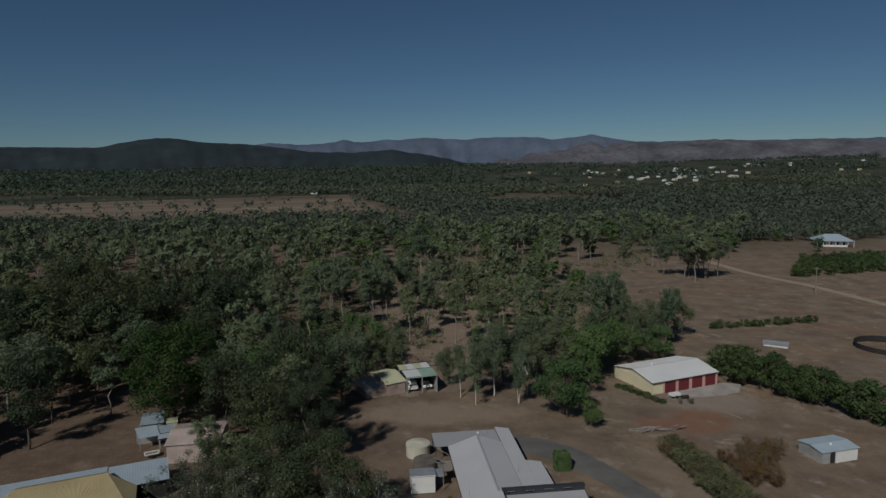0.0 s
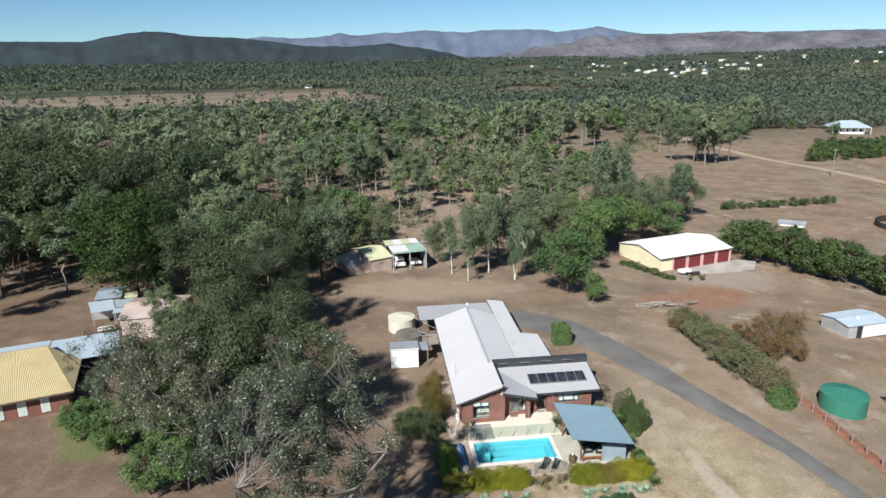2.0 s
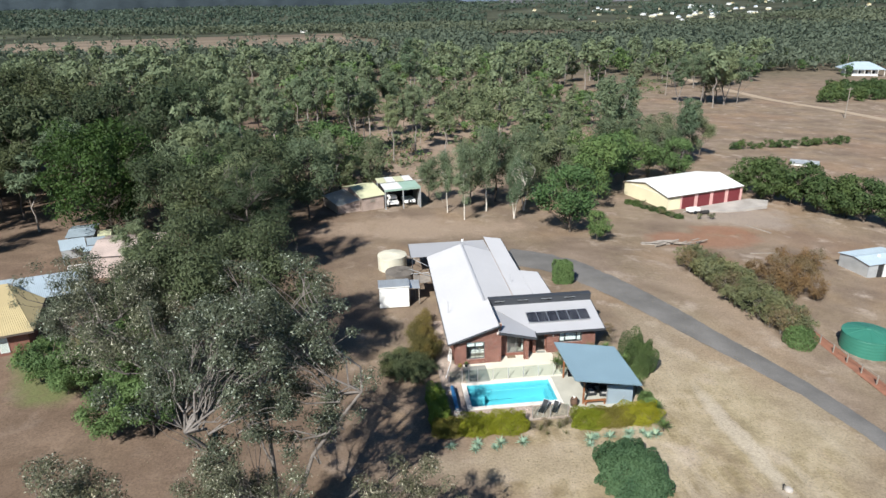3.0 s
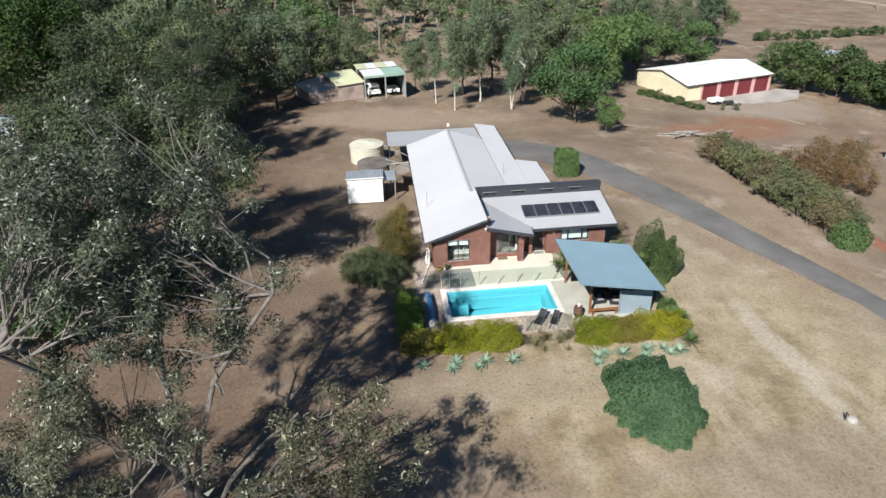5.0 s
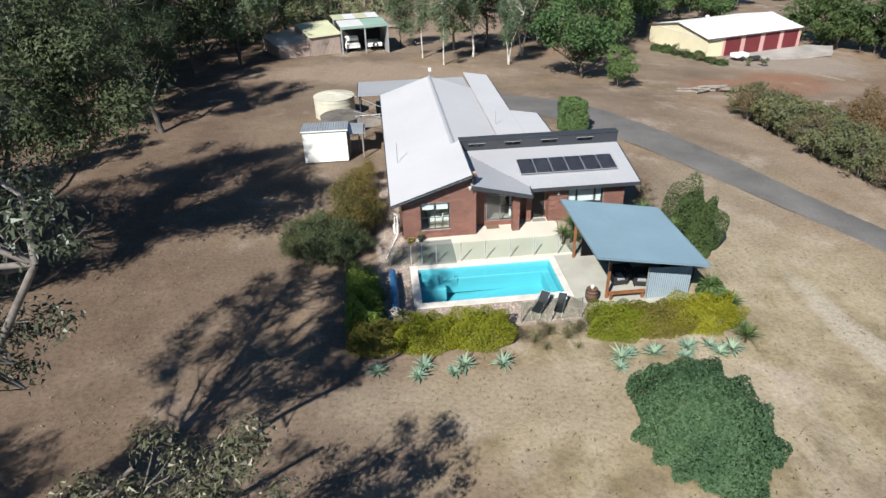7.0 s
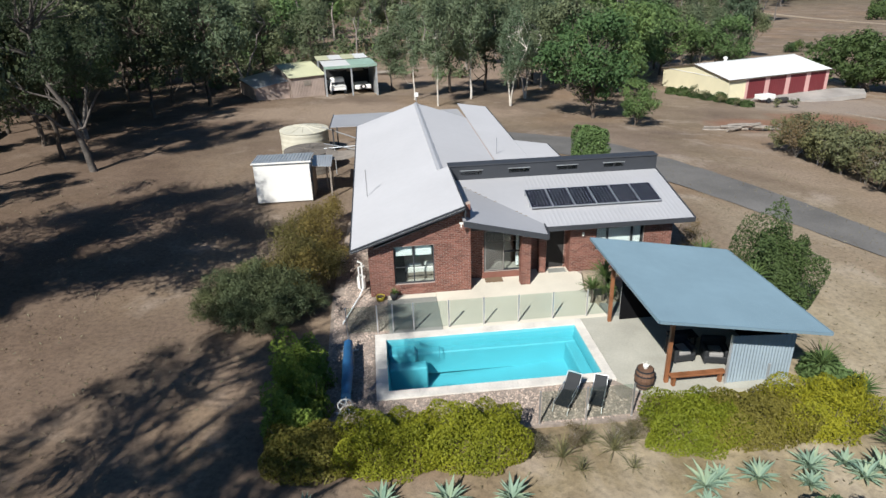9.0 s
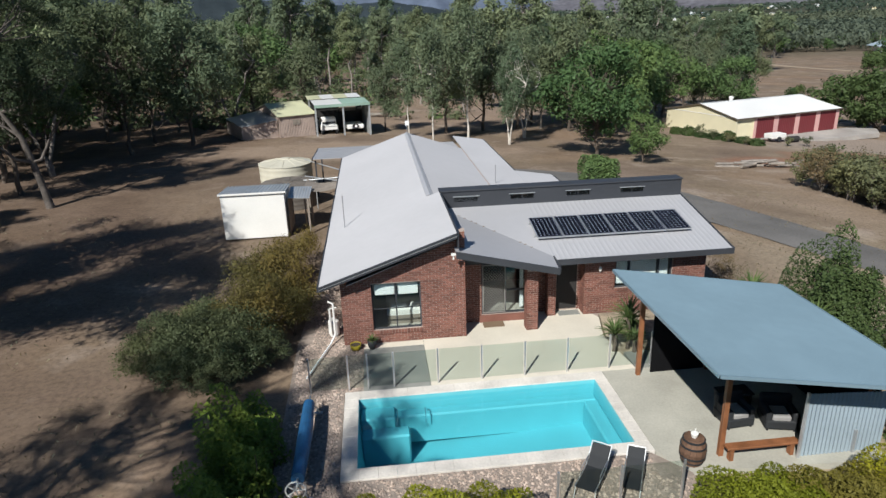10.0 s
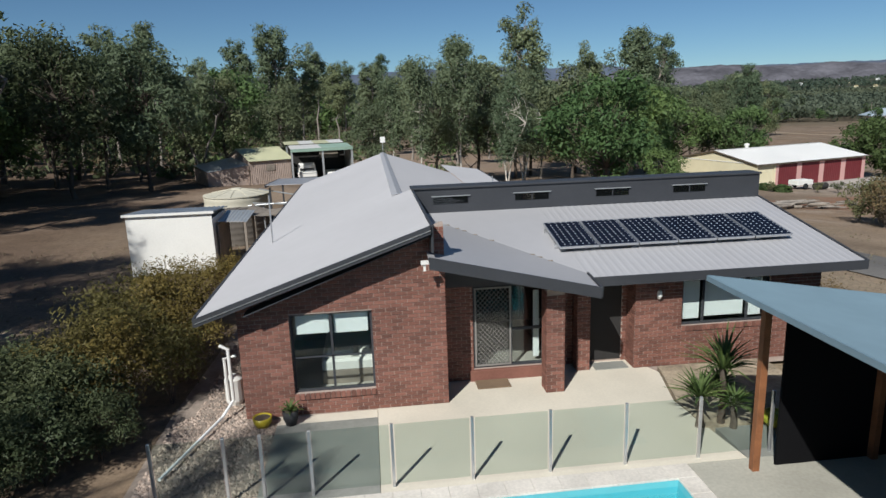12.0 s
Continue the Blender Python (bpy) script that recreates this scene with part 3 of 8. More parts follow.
WIN2 = (10.38, 12.66, 0.85, 2.15)
east_wall = part("front_wall", holed_wall(9.2, 14.0, EY, EY + 0.23, -0.3, 2.3, [WIN2]), M["mortar"], house, "red brick front wall with pale mortar")
part("side_wall", Shape().box(9.2, 9.43, EY + 0.23, 1.72, -0.3, 2.35), M["brick_mass"], house)
part("side_wall", Shape().box(13.78, 14.0, EY + 0.23, 5.2, -0.3, 2.45), M["brick_mass"], house)
part("rear_wall", Shape().box(4.3, 14.0, 5.2, 5.4, -0.3, 3.25), M["brick_mass"], house)
part("side_wall", Shape().box(7.25, 7.45, 5.4, REAR_Y - 0.2, -0.5, 2.6), M["brick_mass"], house)
part("rear_wall", Shape().wall(0.25, 7.25, REAR_Y - 0.4, REAR_Y - 0.2, -0.5, [(0.25, 2.4), (RIDGE_X, 3.6), (7.25, 2.5)]), M["brick_mass"], house)
part("floor_slab", Shape().box(0.25, 4.19, 0.26, REAR_Y - 0.4, -0.3, 0.06), M["wall_in"], house)
part("floor_slab", Shape().box(4.2, 7.09, 1.23, REAR_Y - 0.4, -0.3, 0.06), M["wall_in"], house)
part("floor_slab", Shape().box(7.26, 13.75, 1.75, 5.2, -0.3, 0.06), M["wall_in"], house)
part("inner_wall", Shape().box(0.26, 4.19, 4.0, 4.1, 0.06, 2.45), M["wall_in"], house)
part("inner_wall", Shape().box(4.5, 13.7, 4.4, 4.5, 0.06, 2.45), M["dark"], house)
part("ceiling_lining", Shape().box(0.26, 4.19, 0.26, 4.0, 2.4, 2.44), M["wall_in"], house)

# roofs: left slope with a raised front right edge, right slope behind the clerestory
part("roof_sheet", ribbed((EAVE_X, REAR_Y, EAVE_Z), (EAVE_X, -0.6, EAVE_Z), (RIDGE_X, -0.6, RIDGE_Z), (RIDGE_X, REAR_Y, RIDGE_Z)), M["roof_white"], house, "pale corrugated steel roof slope")
part("roof_sheet", ribbed((RIDGE_X - 0.01, 5.15, RIDGE_Z - 0.003), (RIDGE_X - 0.01, -0.6, RIDGE_Z - 0.003), (TIP_X, -0.6, left_plane(TIP_X)), (TIP_X, 5.15, left_plane(TIP_X))), M["roof_white"], house)
part("roof_sheet", ribbed((7.5, 5.35, RIDGE_Z - SLOPE * 3.78), (7.5, REAR_Y, RIDGE_Z - SLOPE * 3.78), (RIDGE_X, REAR_Y, RIDGE_Z), (RIDGE_X, 5.35, RIDGE_Z)), M["roof_white"], house)
part("ridge_cap", Shape().slab([(RIDGE_X - 0.16, 5.2, RIDGE_Z - 0.01), (RIDGE_X, 5.2, RIDGE_Z + 0.05), (RIDGE_X, REAR_Y + 0.02, RIDGE_Z + 0.05), (RIDGE_X - 0.16, REAR_Y + 0.02, RIDGE_Z - 0.01)], 0.02)
     .slab([(RIDGE_X, 5.2, RIDGE_Z + 0.05), (RIDGE_X + 0.16, 5.2, RIDGE_Z - 0.01), (RIDGE_X + 0.16, REAR_Y + 0.02, RIDGE_Z - 0.01), (RIDGE_X, REAR_Y + 0.02, RIDGE_Z + 0.05)], 0.02), M["roof_white"], house)
# verandah sheets on the right and at the back
ver = lambda x: RIDGE_Z - SLOPE * 3.78 - 0.03 - 0.16 * (x - 7.5)
part("verandah_roof", ribbed((9.85, 5.35, ver(9.85)), (9.85, 27.7, ver(9.85)), (7.52, 27.7, ver(7.52)), (7.52, 5.35, ver(7.52))), M["roof_white"], house)
part("verandah_roof", ribbed((12.15, 5.35, ver(12.15)), (12.15, 16.4, ver(12.15)), (9.87, 16.4, ver(9.87)), (9.87, 5.35, ver(9.87))), M["roof_white"], house, "pale low carport roof")
part("verandah_roof", ribbed((7.5, 27.7, 2.08), (-2.65, 27.7, 2.08), (-2.65, REAR_Y + 0.05, 2.36), (7.5, REAR_Y + 0.05, 2.36)), M["roof_white"], house, "low pale verandah roof behind")
part("valley_flashing", Shape().box(7.48, 7.53, 5.4, REAR_Y, ver(7.5) + 0.01, ver(7.5) + 0.03), M["roof_white"], house)
for px, py, h in ((-2.5, 22.3, 2.2), (-2.5, 27.5, 2.05), (2.5, 27.5, 2.05), (7.4, 27.5, 2.05), (9.7, 27.5, 2.05), (9.7, 21.5, 2.05), (9.7, 17, 2.05), (12.0, 16.2, 1.75), (12.0, 10.5, 1.75), (12.0, 5.6, 1.75)):
    part("verandah_post", Shape().box(px - 0.05, px + 0.05, py - 0.05, py + 0.05, gz(px, py) - 0.1, h), M["fascia"], house)
# front roof with the valley between its two slopes
y_at = lambda x: 0.42 + (side_plane(x) - 2.37) / 0.205


def front_roofs():
    vx1, vy1 = 7.84, y_at(7.84)
    # right-hand field, falling to the front
    a = ribbed((vx1, 0.42, front_plane(0.42)), (14.72, 0.42, front_plane(0.42)), (14.72, 4.95, front_plane(4.95)), (vx1, 4.95, front_plane(4.95)), pitch=0.2, depth=0.006, per=5, trapezoid=True)
    # triangle between valley and clerestory
    b = Shape().slab([(vx1, vy1, front_plane(vy1)), (vx1, 4.95, front_plane(4.95)), (4.14, 4.95, front_plane(4.95))], 0.03)
    # left-hand field, falling to the right over the porch
    c = Shape().slab([(4.06, -0.66, side_plane(4.06)), (7.7, -0.62, side_plane(7.7)), (vx1, vy1, side_plane(vx1) + 0.01), (4.14, 4.93, side_plane(4.14) + 0.01)], 0.03)
    part("roof_sheet", a, M["roof_white"], house)
    part("roof_sheet", b, M["roof_white"], house)
    part("porch_roof", c, M["roof_white"], house, "pale porch roof falling sideways to a valley")
    pts = [(4.6, 4.4), (7.8, vy1)]
    for i in range(16):
        k = (i + random.uniform(-0.3, 0.3)) / 16
        x, y = pts[0][0] + (pts[1][0] - pts[0][0]) * k, pts[0][1] + (pts[1][1] - pts[0][1]) * k
        z = max(front_plane(y), side_plane(x)) + 0.004
        if random.random() < 0.7:
            part("valley_clip", Shape().box(x - 0.06, x + 0.06, y - 0.03, y + 0.03, z, z + 0.02), M["timber_grey"], house)


front_roofs()


def edge_board(p, q, depth, thick=0.05, up=0.03):
    """Fascia board under the line p-q."""
    p, q = Vector(p), Vector(q)
    d = (q - p).normalized()
    n = d.cross(Vector((0, 0, 1))).normalized() * thick
    s = Shape()
    v = [p + Vector((0, 0, up)), q + Vector((0, 0, up)), q - Vector((0, 0, depth)), p - Vector((0, 0, depth))]
    v += [a + n for a in v]
    return s.add(v, [(0, 1, 2, 3), (7, 6, 5, 4), (0, 4, 5, 1), (1, 5, 6, 2), (2, 6, 7, 3), (3, 7, 4, 0)])


for p, q, d in (((EAVE_X, -0.61, EAVE_Z), (TIP_X, -0.61, left_plane(TIP_X)), 0.15),
                ((EAVE_X - 0.01, REAR_Y, EAVE_Z), (EAVE_X - 0.01, -0.6, EAVE_Z), 0.16),
                ((TIP_X + 0.01, -0.6, left_plane(TIP_X)), (TIP_X + 0.01, 5.0, left_plane(TIP_X)), 0.55),
                ((4.06, -0.68, side_plane(4.06)), (7.72, -0.64, side_plane(7.72)), 0.22),
                ((7.72, -0.64, side_plane(7.72)), (7.86, y_at(7.84), side_plane(7.86)), 0.2),
                ((7.88, 0.4, 2.37), (14.74, 0.4, 2.37), 0.19),
                ((14.74, 0.4, 2.37), (14.74, 5.0, front_plane(5.0)), 0.19),
                ((9.87, 16.45, ver(9.87)), (9.87, 27.7, ver(9.87)), 0.15),
                ((-2.67, 27.72, 2.08), (-2.67, REAR_Y, 2.36), 0.13),
                ((12.17, 5.3, ver(12.15)), (12.17, 16.42, ver(12.15)), 0.15)):
    part("fascia_board", edge_board(p, q, d), M["fascia"], house, "charcoal fascia board")
part("barge_flashing", edge_board((EAVE_X, -0.665, EAVE_Z - 0.06), (TIP_X, -0.665, left_plane(TIP_X) - 0.06), 0.02, 0.01, 0.0), M["alu"], house)
part("soffit", Shape().slab([(0.25, -0.56, EAVE_Z - 0.02), (TIP_X - 0.02, -0.56, left_plane(TIP_X) - 0.2), (TIP_X - 0.02, GY - 0.02, left_plane(TIP_X) - 0.2), (0.25, GY - 0.02, EAVE_Z - 0.02)], 0.02), M["fascia"], house)
part("soffit", Shape().slab([(4.45, -0.6, side_plane(4.45) - 0.16), (7.66, -0.55, side_plane(7.66) - 0.16), (7.78, 1.0, side_plane(7.78) - 0.16), (4.45, 1.0, side_plane(4.45) - 0.16)], 0.03), M["fascia"], house)
part("header", Shape().wall(4.45, 7.3, 0.96, 0.99, 2.2, [(4.45, side_plane(4.45) - 0.2), (7.3, side_plane(7.3) - 0.2)]), M["fascia"], house)
part("soffit", Shape().box(7.9, 14.6, 0.45, 1.5, 2.19, 2.22), M["fascia"], house)

# clerestory wall with four slots
CL = [(4.75, 5.75), (7.15, 8.15), (9.6, 10.6), (12.0, 13.0)]
para = part("clerestory", Shape().box(4.13, 14.74, 4.95, 5.25, 3.15, 4.0), M["fascia"], house, "charcoal clad clerestory upstand")
part("clerestory_cap", Shape().box(4.11, 14.78, 4.9, 5.6, 4.0, 4.05, 0.01), M["fascia"], para)
for a, b in CL:
    w = part("clerestory_window", Shape().box(a - 0.06, b + 0.06, 4.89, 4.945, 3.77, 3.79), M["galv"], house, "narrow aluminium clerestory window")
    # Near-black backing paints the unlit space behind the pane
    part("backing", Shape().box(a, b, 4.935, 4.948, 3.56, 3.768), M["shade_mesh"], w)
    part("mullion", Shape().box((a + b) / 2 - 0.015, (a + b) / 2 + 0.015, 4.92, 4.934, 3.56, 3.768), M["fascia"], w)
    part("pane", Shape().box(a + 0.01, b - 0.01, 4.926, 4.93, 3.565, 3.765), M["glass"], w)

# brick piers of the porch
pier = part("porch_pier", Shape().box(6.72, 7.13, 0.0, 0.4, -0.25, 2.3), M["mortar"], house, "square red brick porch pier")
part("porch_pier", Shape().box(7.78, 8.1, 1.05, 1.37, -0.25, 2.2), M["brick_mass"], house)


def window(x0, x1, y, z0, z1, mullions, parent=house, blind=0.0, frame_mat="fascia", rail=None):
    w = part("window", Shape().box(x0, x1, y, y + 0.08, z0, z0 + 0.05).box(x0, x1, y, y + 0.08, z1 - 0.05, z1)
             .box(x0, x0 + 0.05, y, y + 0.08, z0 + 0.05, z1 - 0.05).box(x1 - 0.05, x1, y, y + 0.08, z0 + 0.05, z1 - 0.05), M[frame_mat], parent, "dark aluminium framed sliding window")
    for mx in mullions:
        part("mullion", Shape().box(mx - 0.025, mx + 0.025, y + 0.01, y + 0.07, z0 + 0.05, z1 - 0.05), M[frame_mat], w)
    if rail:
        part("rail", Shape().box(x0 + 0.05, x1 - 0.05, y + 0.01, y + 0.05, rail - 0.015, rail + 0.015), M[frame_mat], w)
    edges = [x0 + 0.05, *mullions, x1 - 0.05]
    for a, b in zip(edges, edges[1:]):
        part("pane", Shape().box(a + 0.02, b - 0.02, y + 0.035, y + 0.041, z0 + 0.05, z1 - 0.05), M["glass"], w)
        if blind:
            part("blind", Shape().box(a + 0.06, b - 0.05, y + 0.12, y + 0.13, z1 - blind * (1 + 0.06 * random.random()), z1 - 0.06), M["blind"], w, "half-lowered pale roller blind")
    return w


window(WIN[0], WIN[1], GY + 0.08, WIN[2], WIN[3], [1.95], blind=0.5, rail=1.12)
sill = part("sill", Shape().box(WIN[0], WIN[1], GY - 0.03, GY + 0.1, WIN[2] - 0.13, WIN[2] - 0.02), M["mortar"], house, "soldier-course brick sill")
sill_brick = Shape().box(0, 0.096, -0.03, 0.11, 0, 0.125, 0.004).mesh("sill_brick", M["brick"])
for i in range(16):
    part("brick", sill_brick, None, sill, m=pose(WIN[0] + 0.007 + i * (WIN[1] - WIN[0]) / 16, GY - 0.02, WIN[2] - 0.13))
window(WIN2[0], WIN2[1], EY + 0.06, WIN2[2], WIN2[3], [10.97, 12.13], blind=1.15)
sill2 = part("sill", Shape().box(WIN2[0], WIN2[1], EY - 0.02, EY + 0.1, WIN2[2] - 0.1, WIN2[2] - 0.02), M["mortar"], house)
for i in range(21):
    part("brick", sill_brick, None, sill2, m=pose(WIN2[0] + 0.007 + i * (WIN2[1] - WIN2[0]) / 21, EY - 0.01, WIN2[2] - 0.13))

# sliding door with its security screen
door = part("sliding_door", Shape().box(5.2, 5.25, 1.03, 1.13, 0.12, 2.2).box(6.9, 6.95, 1.03, 1.13, 0.12, 2.2).box(5.25, 6.9, 1.03, 1.13, 2.14, 2.2)
            .box(5.25, 6.9, 1.03, 1.13, 0.12, 0.17).box(6.1, 6.15, 1.03, 1.1, 0.17, 2.14), M["fascia"], house, "aluminium sliding glass door")
part("pane", Shape().box(6.15, 6.9, 1.08, 1.087, 0.17, 2.14), M["glass"], door)
part("pane", Shape().box(5.25, 6.1, 1.1, 1.107, 0.17, 2.14), M["glass"], door)
screen = Shape()
for sgn in (1, -1):
    for i in range(-18, 9):
        # diagonal rods clipped to the frame of the screen
        x = 5.3 + i * 0.11
        ends = []
        for k in range(0, 61):
            q = k / 60
            px, rod_z = x + q * 1.9 * 0.9, 0.2 + q * 1.9 if sgn > 0 else 2.1 - q * 1.9
            if 5.28 <= px <= 6.08:
                ends.append((px, 1.01, rod_z))
        if len(ends) > 1:
            screen.tube([ends[0], ends[-1]], 0.0085, 3, False)
mesh_ = part("screen_door", Shape().box(5.24, 5.28, 0.99, 1.025, 0.17, 2.14).box(6.08, 6.12, 0.99, 1.025, 0.17, 2.14).box(5.28, 6.08, 0.99, 1.025, 2.1, 2.14).box(5.28, 6.08, 0.99, 1.025, 0.17, 0.21), M["screen"], door, "aluminium framed security screen")
part("screen_mesh", screen, M["screen"], mesh_, "diamond security mesh")
part("mid_rail", Shape().box(6.15, 6.9, 1.055, 1.1, 1.02, 1.08), M["fascia"], door)
part("curtain", Shape().box(6.74, 6.88, 1.3, 1.34, 0.2, 1.9), M["blind"], door, "white curtain drawn aside")
part("door_step", Shape().box(5.1, 6.95, 0.9, 1.0, YARD, 0.1, 0.006), M["brick_mass"], house)
mat_ = thing("door_mat", "brown coir door mat on the patio", "door mat", pose(5.6, 0.7, YARD))
part("mat", Shape().box(-0.4, 0.4, -0.25, 0.25, 0.0, 0.025, 0.008), M["mat"], mat_)
# Grey-green patch on the paving before the entry, laid as a thin slab
entry_patch = thing("door_mat", "pale grey patch on the paving before the front door", "door mat", pose(8.25, 0.98, YARD))
part("mat", Shape().box(0, 0.85, 0, 0.42, 0.0, 0.02, 0.006), M["concrete_old"], entry_patch)
part("entry_door", Shape().box(8.25, 9.05, 1.47, 1.52, -0.1, 2.05, 0.005), M["dark"], house, "dark front door in shade")
part("wall_lamp", Shape().tube([(9.75, EY - 0.01, 1.6), (9.75, EY - 0.1, 1.65)], 0.015).lathe([(0.03, 1.63), (0.07, 1.7), (0.05, 1.81), (0.01, 1.84)], 10, 9.75, EY - 0.1), M["white"], house, "small white outdoor wall lantern")
part("flood_light", Shape().box(3.9, 4.06, -0.64, -0.55, 3.2, 3.27).box(3.95, 4.0, -0.6, -0.56, 3.05, 3.2), M["white"], house)
part("vent_pipe", Shape().tube([(0.05, 5.4, left_plane(0.05)), (0.05, 5.4, left_plane(0.05) + 1.4)], 0.022, 8), M["alu"], house)
part("vent_pipe", Shape().tube([(7.9, 12.3, ver(7.9)), (7.9, 12.3, ver(7.9) + 1.0)], 0.02, 8), M["alu"], house)
aerial = part("aerial", Shape().tube([(3.72, 21.2, 3.8), (3.72, 21.2, 4.7)], 0.02, 6), M["alu"], house, "roof mast with white antenna box")
part("antenna_box", Shape().box(3.6, 3.86, 21.15, 21.22, 4.45, 4.75), M["white"], aerial)

# solar array
array = thing("solar_array", "row of six dark blue solar panels with aluminium frames", "solar panels", pose(7.55, 1.78, front_plane(1.78) + 0.13, math.degrees(math.atan(0.205)), 0, 0))
cell = Shape().box(0.02, 0.98, 0.02, 1.6, 0.0, 0.045).mesh("cell_sheet", M["solar"])
fr = Shape().box(0, 1.0, 0, 0.02, -0.01, 0.05).box(0, 1.0, 1.6, 1.62, -0.01, 0.05).box(0, 0.02, 0.02, 1.6, -0.01, 0.05).box(0.98, 1.0, 0.02, 1.6, -0.01, 0.05).mesh("panel_frame", M["alu"])
for i in range(6):
    pnl = part("panel", fr, None, array, m=pose(i * 1.035, 0, 0))
    part("cell_sheet", cell, None, pnl, "dark blue monocrystalline cells")
for y in (0.3, 1.3):
    part("rail", Shape().box(-0.05, 6.25, y, y + 0.04, -0.12, -0.01), M["alu"], array)

# patio
structure("pavement_patio", Shape().prism([(2.85, -3.28), (9.6, -3.28), (9.35, -0.9), (9.7, 0.6), (9.56, 0.95), (9.2, 0.95), (9.2, 1.5), (4.44, 1.5), (4.44, GY), (2.85, GY)], -0.2, 0.0), M["concrete"], "cream exposed concrete patio slab", "patio", DROP)
structure("pavement_path", Shape().box(0.7, 2.84, -3.28, -0.46, -0.2, -0.012), M["concrete_old"], "weathered grey concrete path along the fence", "patio", DROP)
structure("pavement_edge", Shape().box(0.7, 2.84, -0.45, GY - 0.01, -0.2, -0.016), M["concrete"], "cream concrete edging along the wall", "patio", DROP)
structure("pavement_poolside", Shape().prism([(8.44, -7.46), (9.0, -8.36), (14.2, -8.66), (14.3, -3.36), (9.6, -3.29), (8.44, -3.29)], -0.2, -0.004), M["concrete_worn"], "worn grey-beige concrete slab beside the pool", "patio", DROP)
structure("pavement_strip", Shape().box(9.62, 11.7, -3.28, -2.15, -0.2, -0.008), M["concrete_old"], "grey concrete strip between fence and yucca bed", "path", DROP)

# ---------------------------------------------------------------- pool
x0, x1, y0, y1 = 0.55, 8.05, -7.02, -3.72
M["pool_step_shadow"] = surface("dark_teal_shadow", (0.08, 0.27, 0.32), 0.6, vary=0.1)
pool = thing("swimming_pool", "rectangular turquoise fibreglass swimming pool filled with clear water", "swimming pool", DROP)
s = Shape()
s.add([(x0, y0, -0.02), (x1, y0, -0.02), (x1, y1, -0.02), (x0, y1, -0.02), (x0 + 0.1, y0 + 0.1, -1.7), (x1 - 0.1, y0 + 0.1, -1.25), (x1 - 0.1, y1 - 0.1, -1.25), (x0 + 0.1, y1 - 0.1, -1.7)],
      [(4, 5, 6, 7), (0, 1, 5, 4), (1, 2, 6, 5), (2, 3, 7, 6), (3, 0, 4, 7)])
part("shell", s, M["shell"], pool, "turquoise fibreglass shell")
ledge = Shape().box(x0 + 0.9, x1 - 0.05, y1 - 0.45, y1 - 0.05, -1.4, -0.45, 0.05).box(x1 - 0.5, x1 - 0.05, y0 + 0.05, y1 - 0.45, -1.4, -0.45, 0.05)
part("ledge", ledge, M["shell"], pool)
steps = Shape().box(x0 + 0.05, x0 + 1.1, y1 - 0.7, y1 - 0.05, -1.6, -0.3, 0.05).box(x0 + 0.05, x0 + 1.5, y1 - 1.2, y1 - 0.7, -1.6, -0.6, 0.05)
part("steps", steps, M["shell"], pool)
part("water_surface", Shape().add([(x0, y0, -0.14), (x1, y0, -0.14), (x1, y1, -0.14), (x0, y1, -0.14)], [(0, 1, 2, 3)]), M["water"], pool)
# Two dark teal bars added for the slim shadows on the pool steps
for hx in (x0 + 1.15, x0 + 2.0):
    part("handrail", Shape().tube([(hx, y1 - 0.75, -0.5), (hx, y1 - 0.75, -0.18), (hx, y1 - 0.55, -0.16), (hx, y1 - 0.3, -0.3)], 0.018, 8), M["pool_step_shadow"], pool)
cop = thing("pool_coping", "pale stone coping pavers round the pool", "coping", DROP)


def coping():
    out = POOL
    def run(a0, a1, b0, b1, along_x):
        n = max(1, round((a1 - a0) / 0.5))
        for i in range(n):
            p, q = a0 + (a1 - a0) * i / n + 0.0015, a0 + (a1 - a0) * (i + 1) / n - 0.0015
            sh = Shape().box(p, q, b0, b1, -0.12, 0.02, 0.005) if along_x else Shape().box(b0, b1, p, q, -0.12, 0.02, 0.005)
            part("paver", sh, M["coping"], cop)
    run(out[0], out[1], out[2], y0, True)
    run(out[0], out[1], y1, out[3], True)
    run(y0, y1, out[0], x0, False)
    run(y0, y1, x1, out[1], False)


coping()

# glass pool fence along the patio, and the one on the hedge side
fence = thing("glass_fence", "frameless glass pool fence with slim pale posts", "fence", DROP)
fx = [-0.95, 0.25, 0.86] + [1.68 + i * 1.41 for i in range(7)]
fy = -3.12
for a, b in zip(fx, fx[1:]):
    part("glass_panel", Shape().box(a + 0.05, b - 0.05, fy - 0.005, fy + 0.005, 0.06, 1.2), M["fence_glass"], fence).visible_shadow = False
for a in fx:
    part("post", Shape().box(a - 0.025, a + 0.025, fy - 0.025, fy + 0.025, -0.1, 1.22, 0.004), M["alu"], fence)
fence2 = thing("glass_fence", "frameless glass pool fence in front of the loungers", "fence", LAID)
fx2 = [5.2, 6.7, 8.2]
for a, b in zip(fx2, fx2[1:]):
    part("glass_panel", Shape().box(a + 0.05, b - 0.05, -9.615, -9.605, 0.06, 1.2), M["fence_glass"], fence2).visible_shadow = False
for a in fx2:
    part("post", Shape().box(a - 0.025, a + 0.025, -9.635, -9.585, -0.1, 1.22, 0.004), M["alu"], fence2)

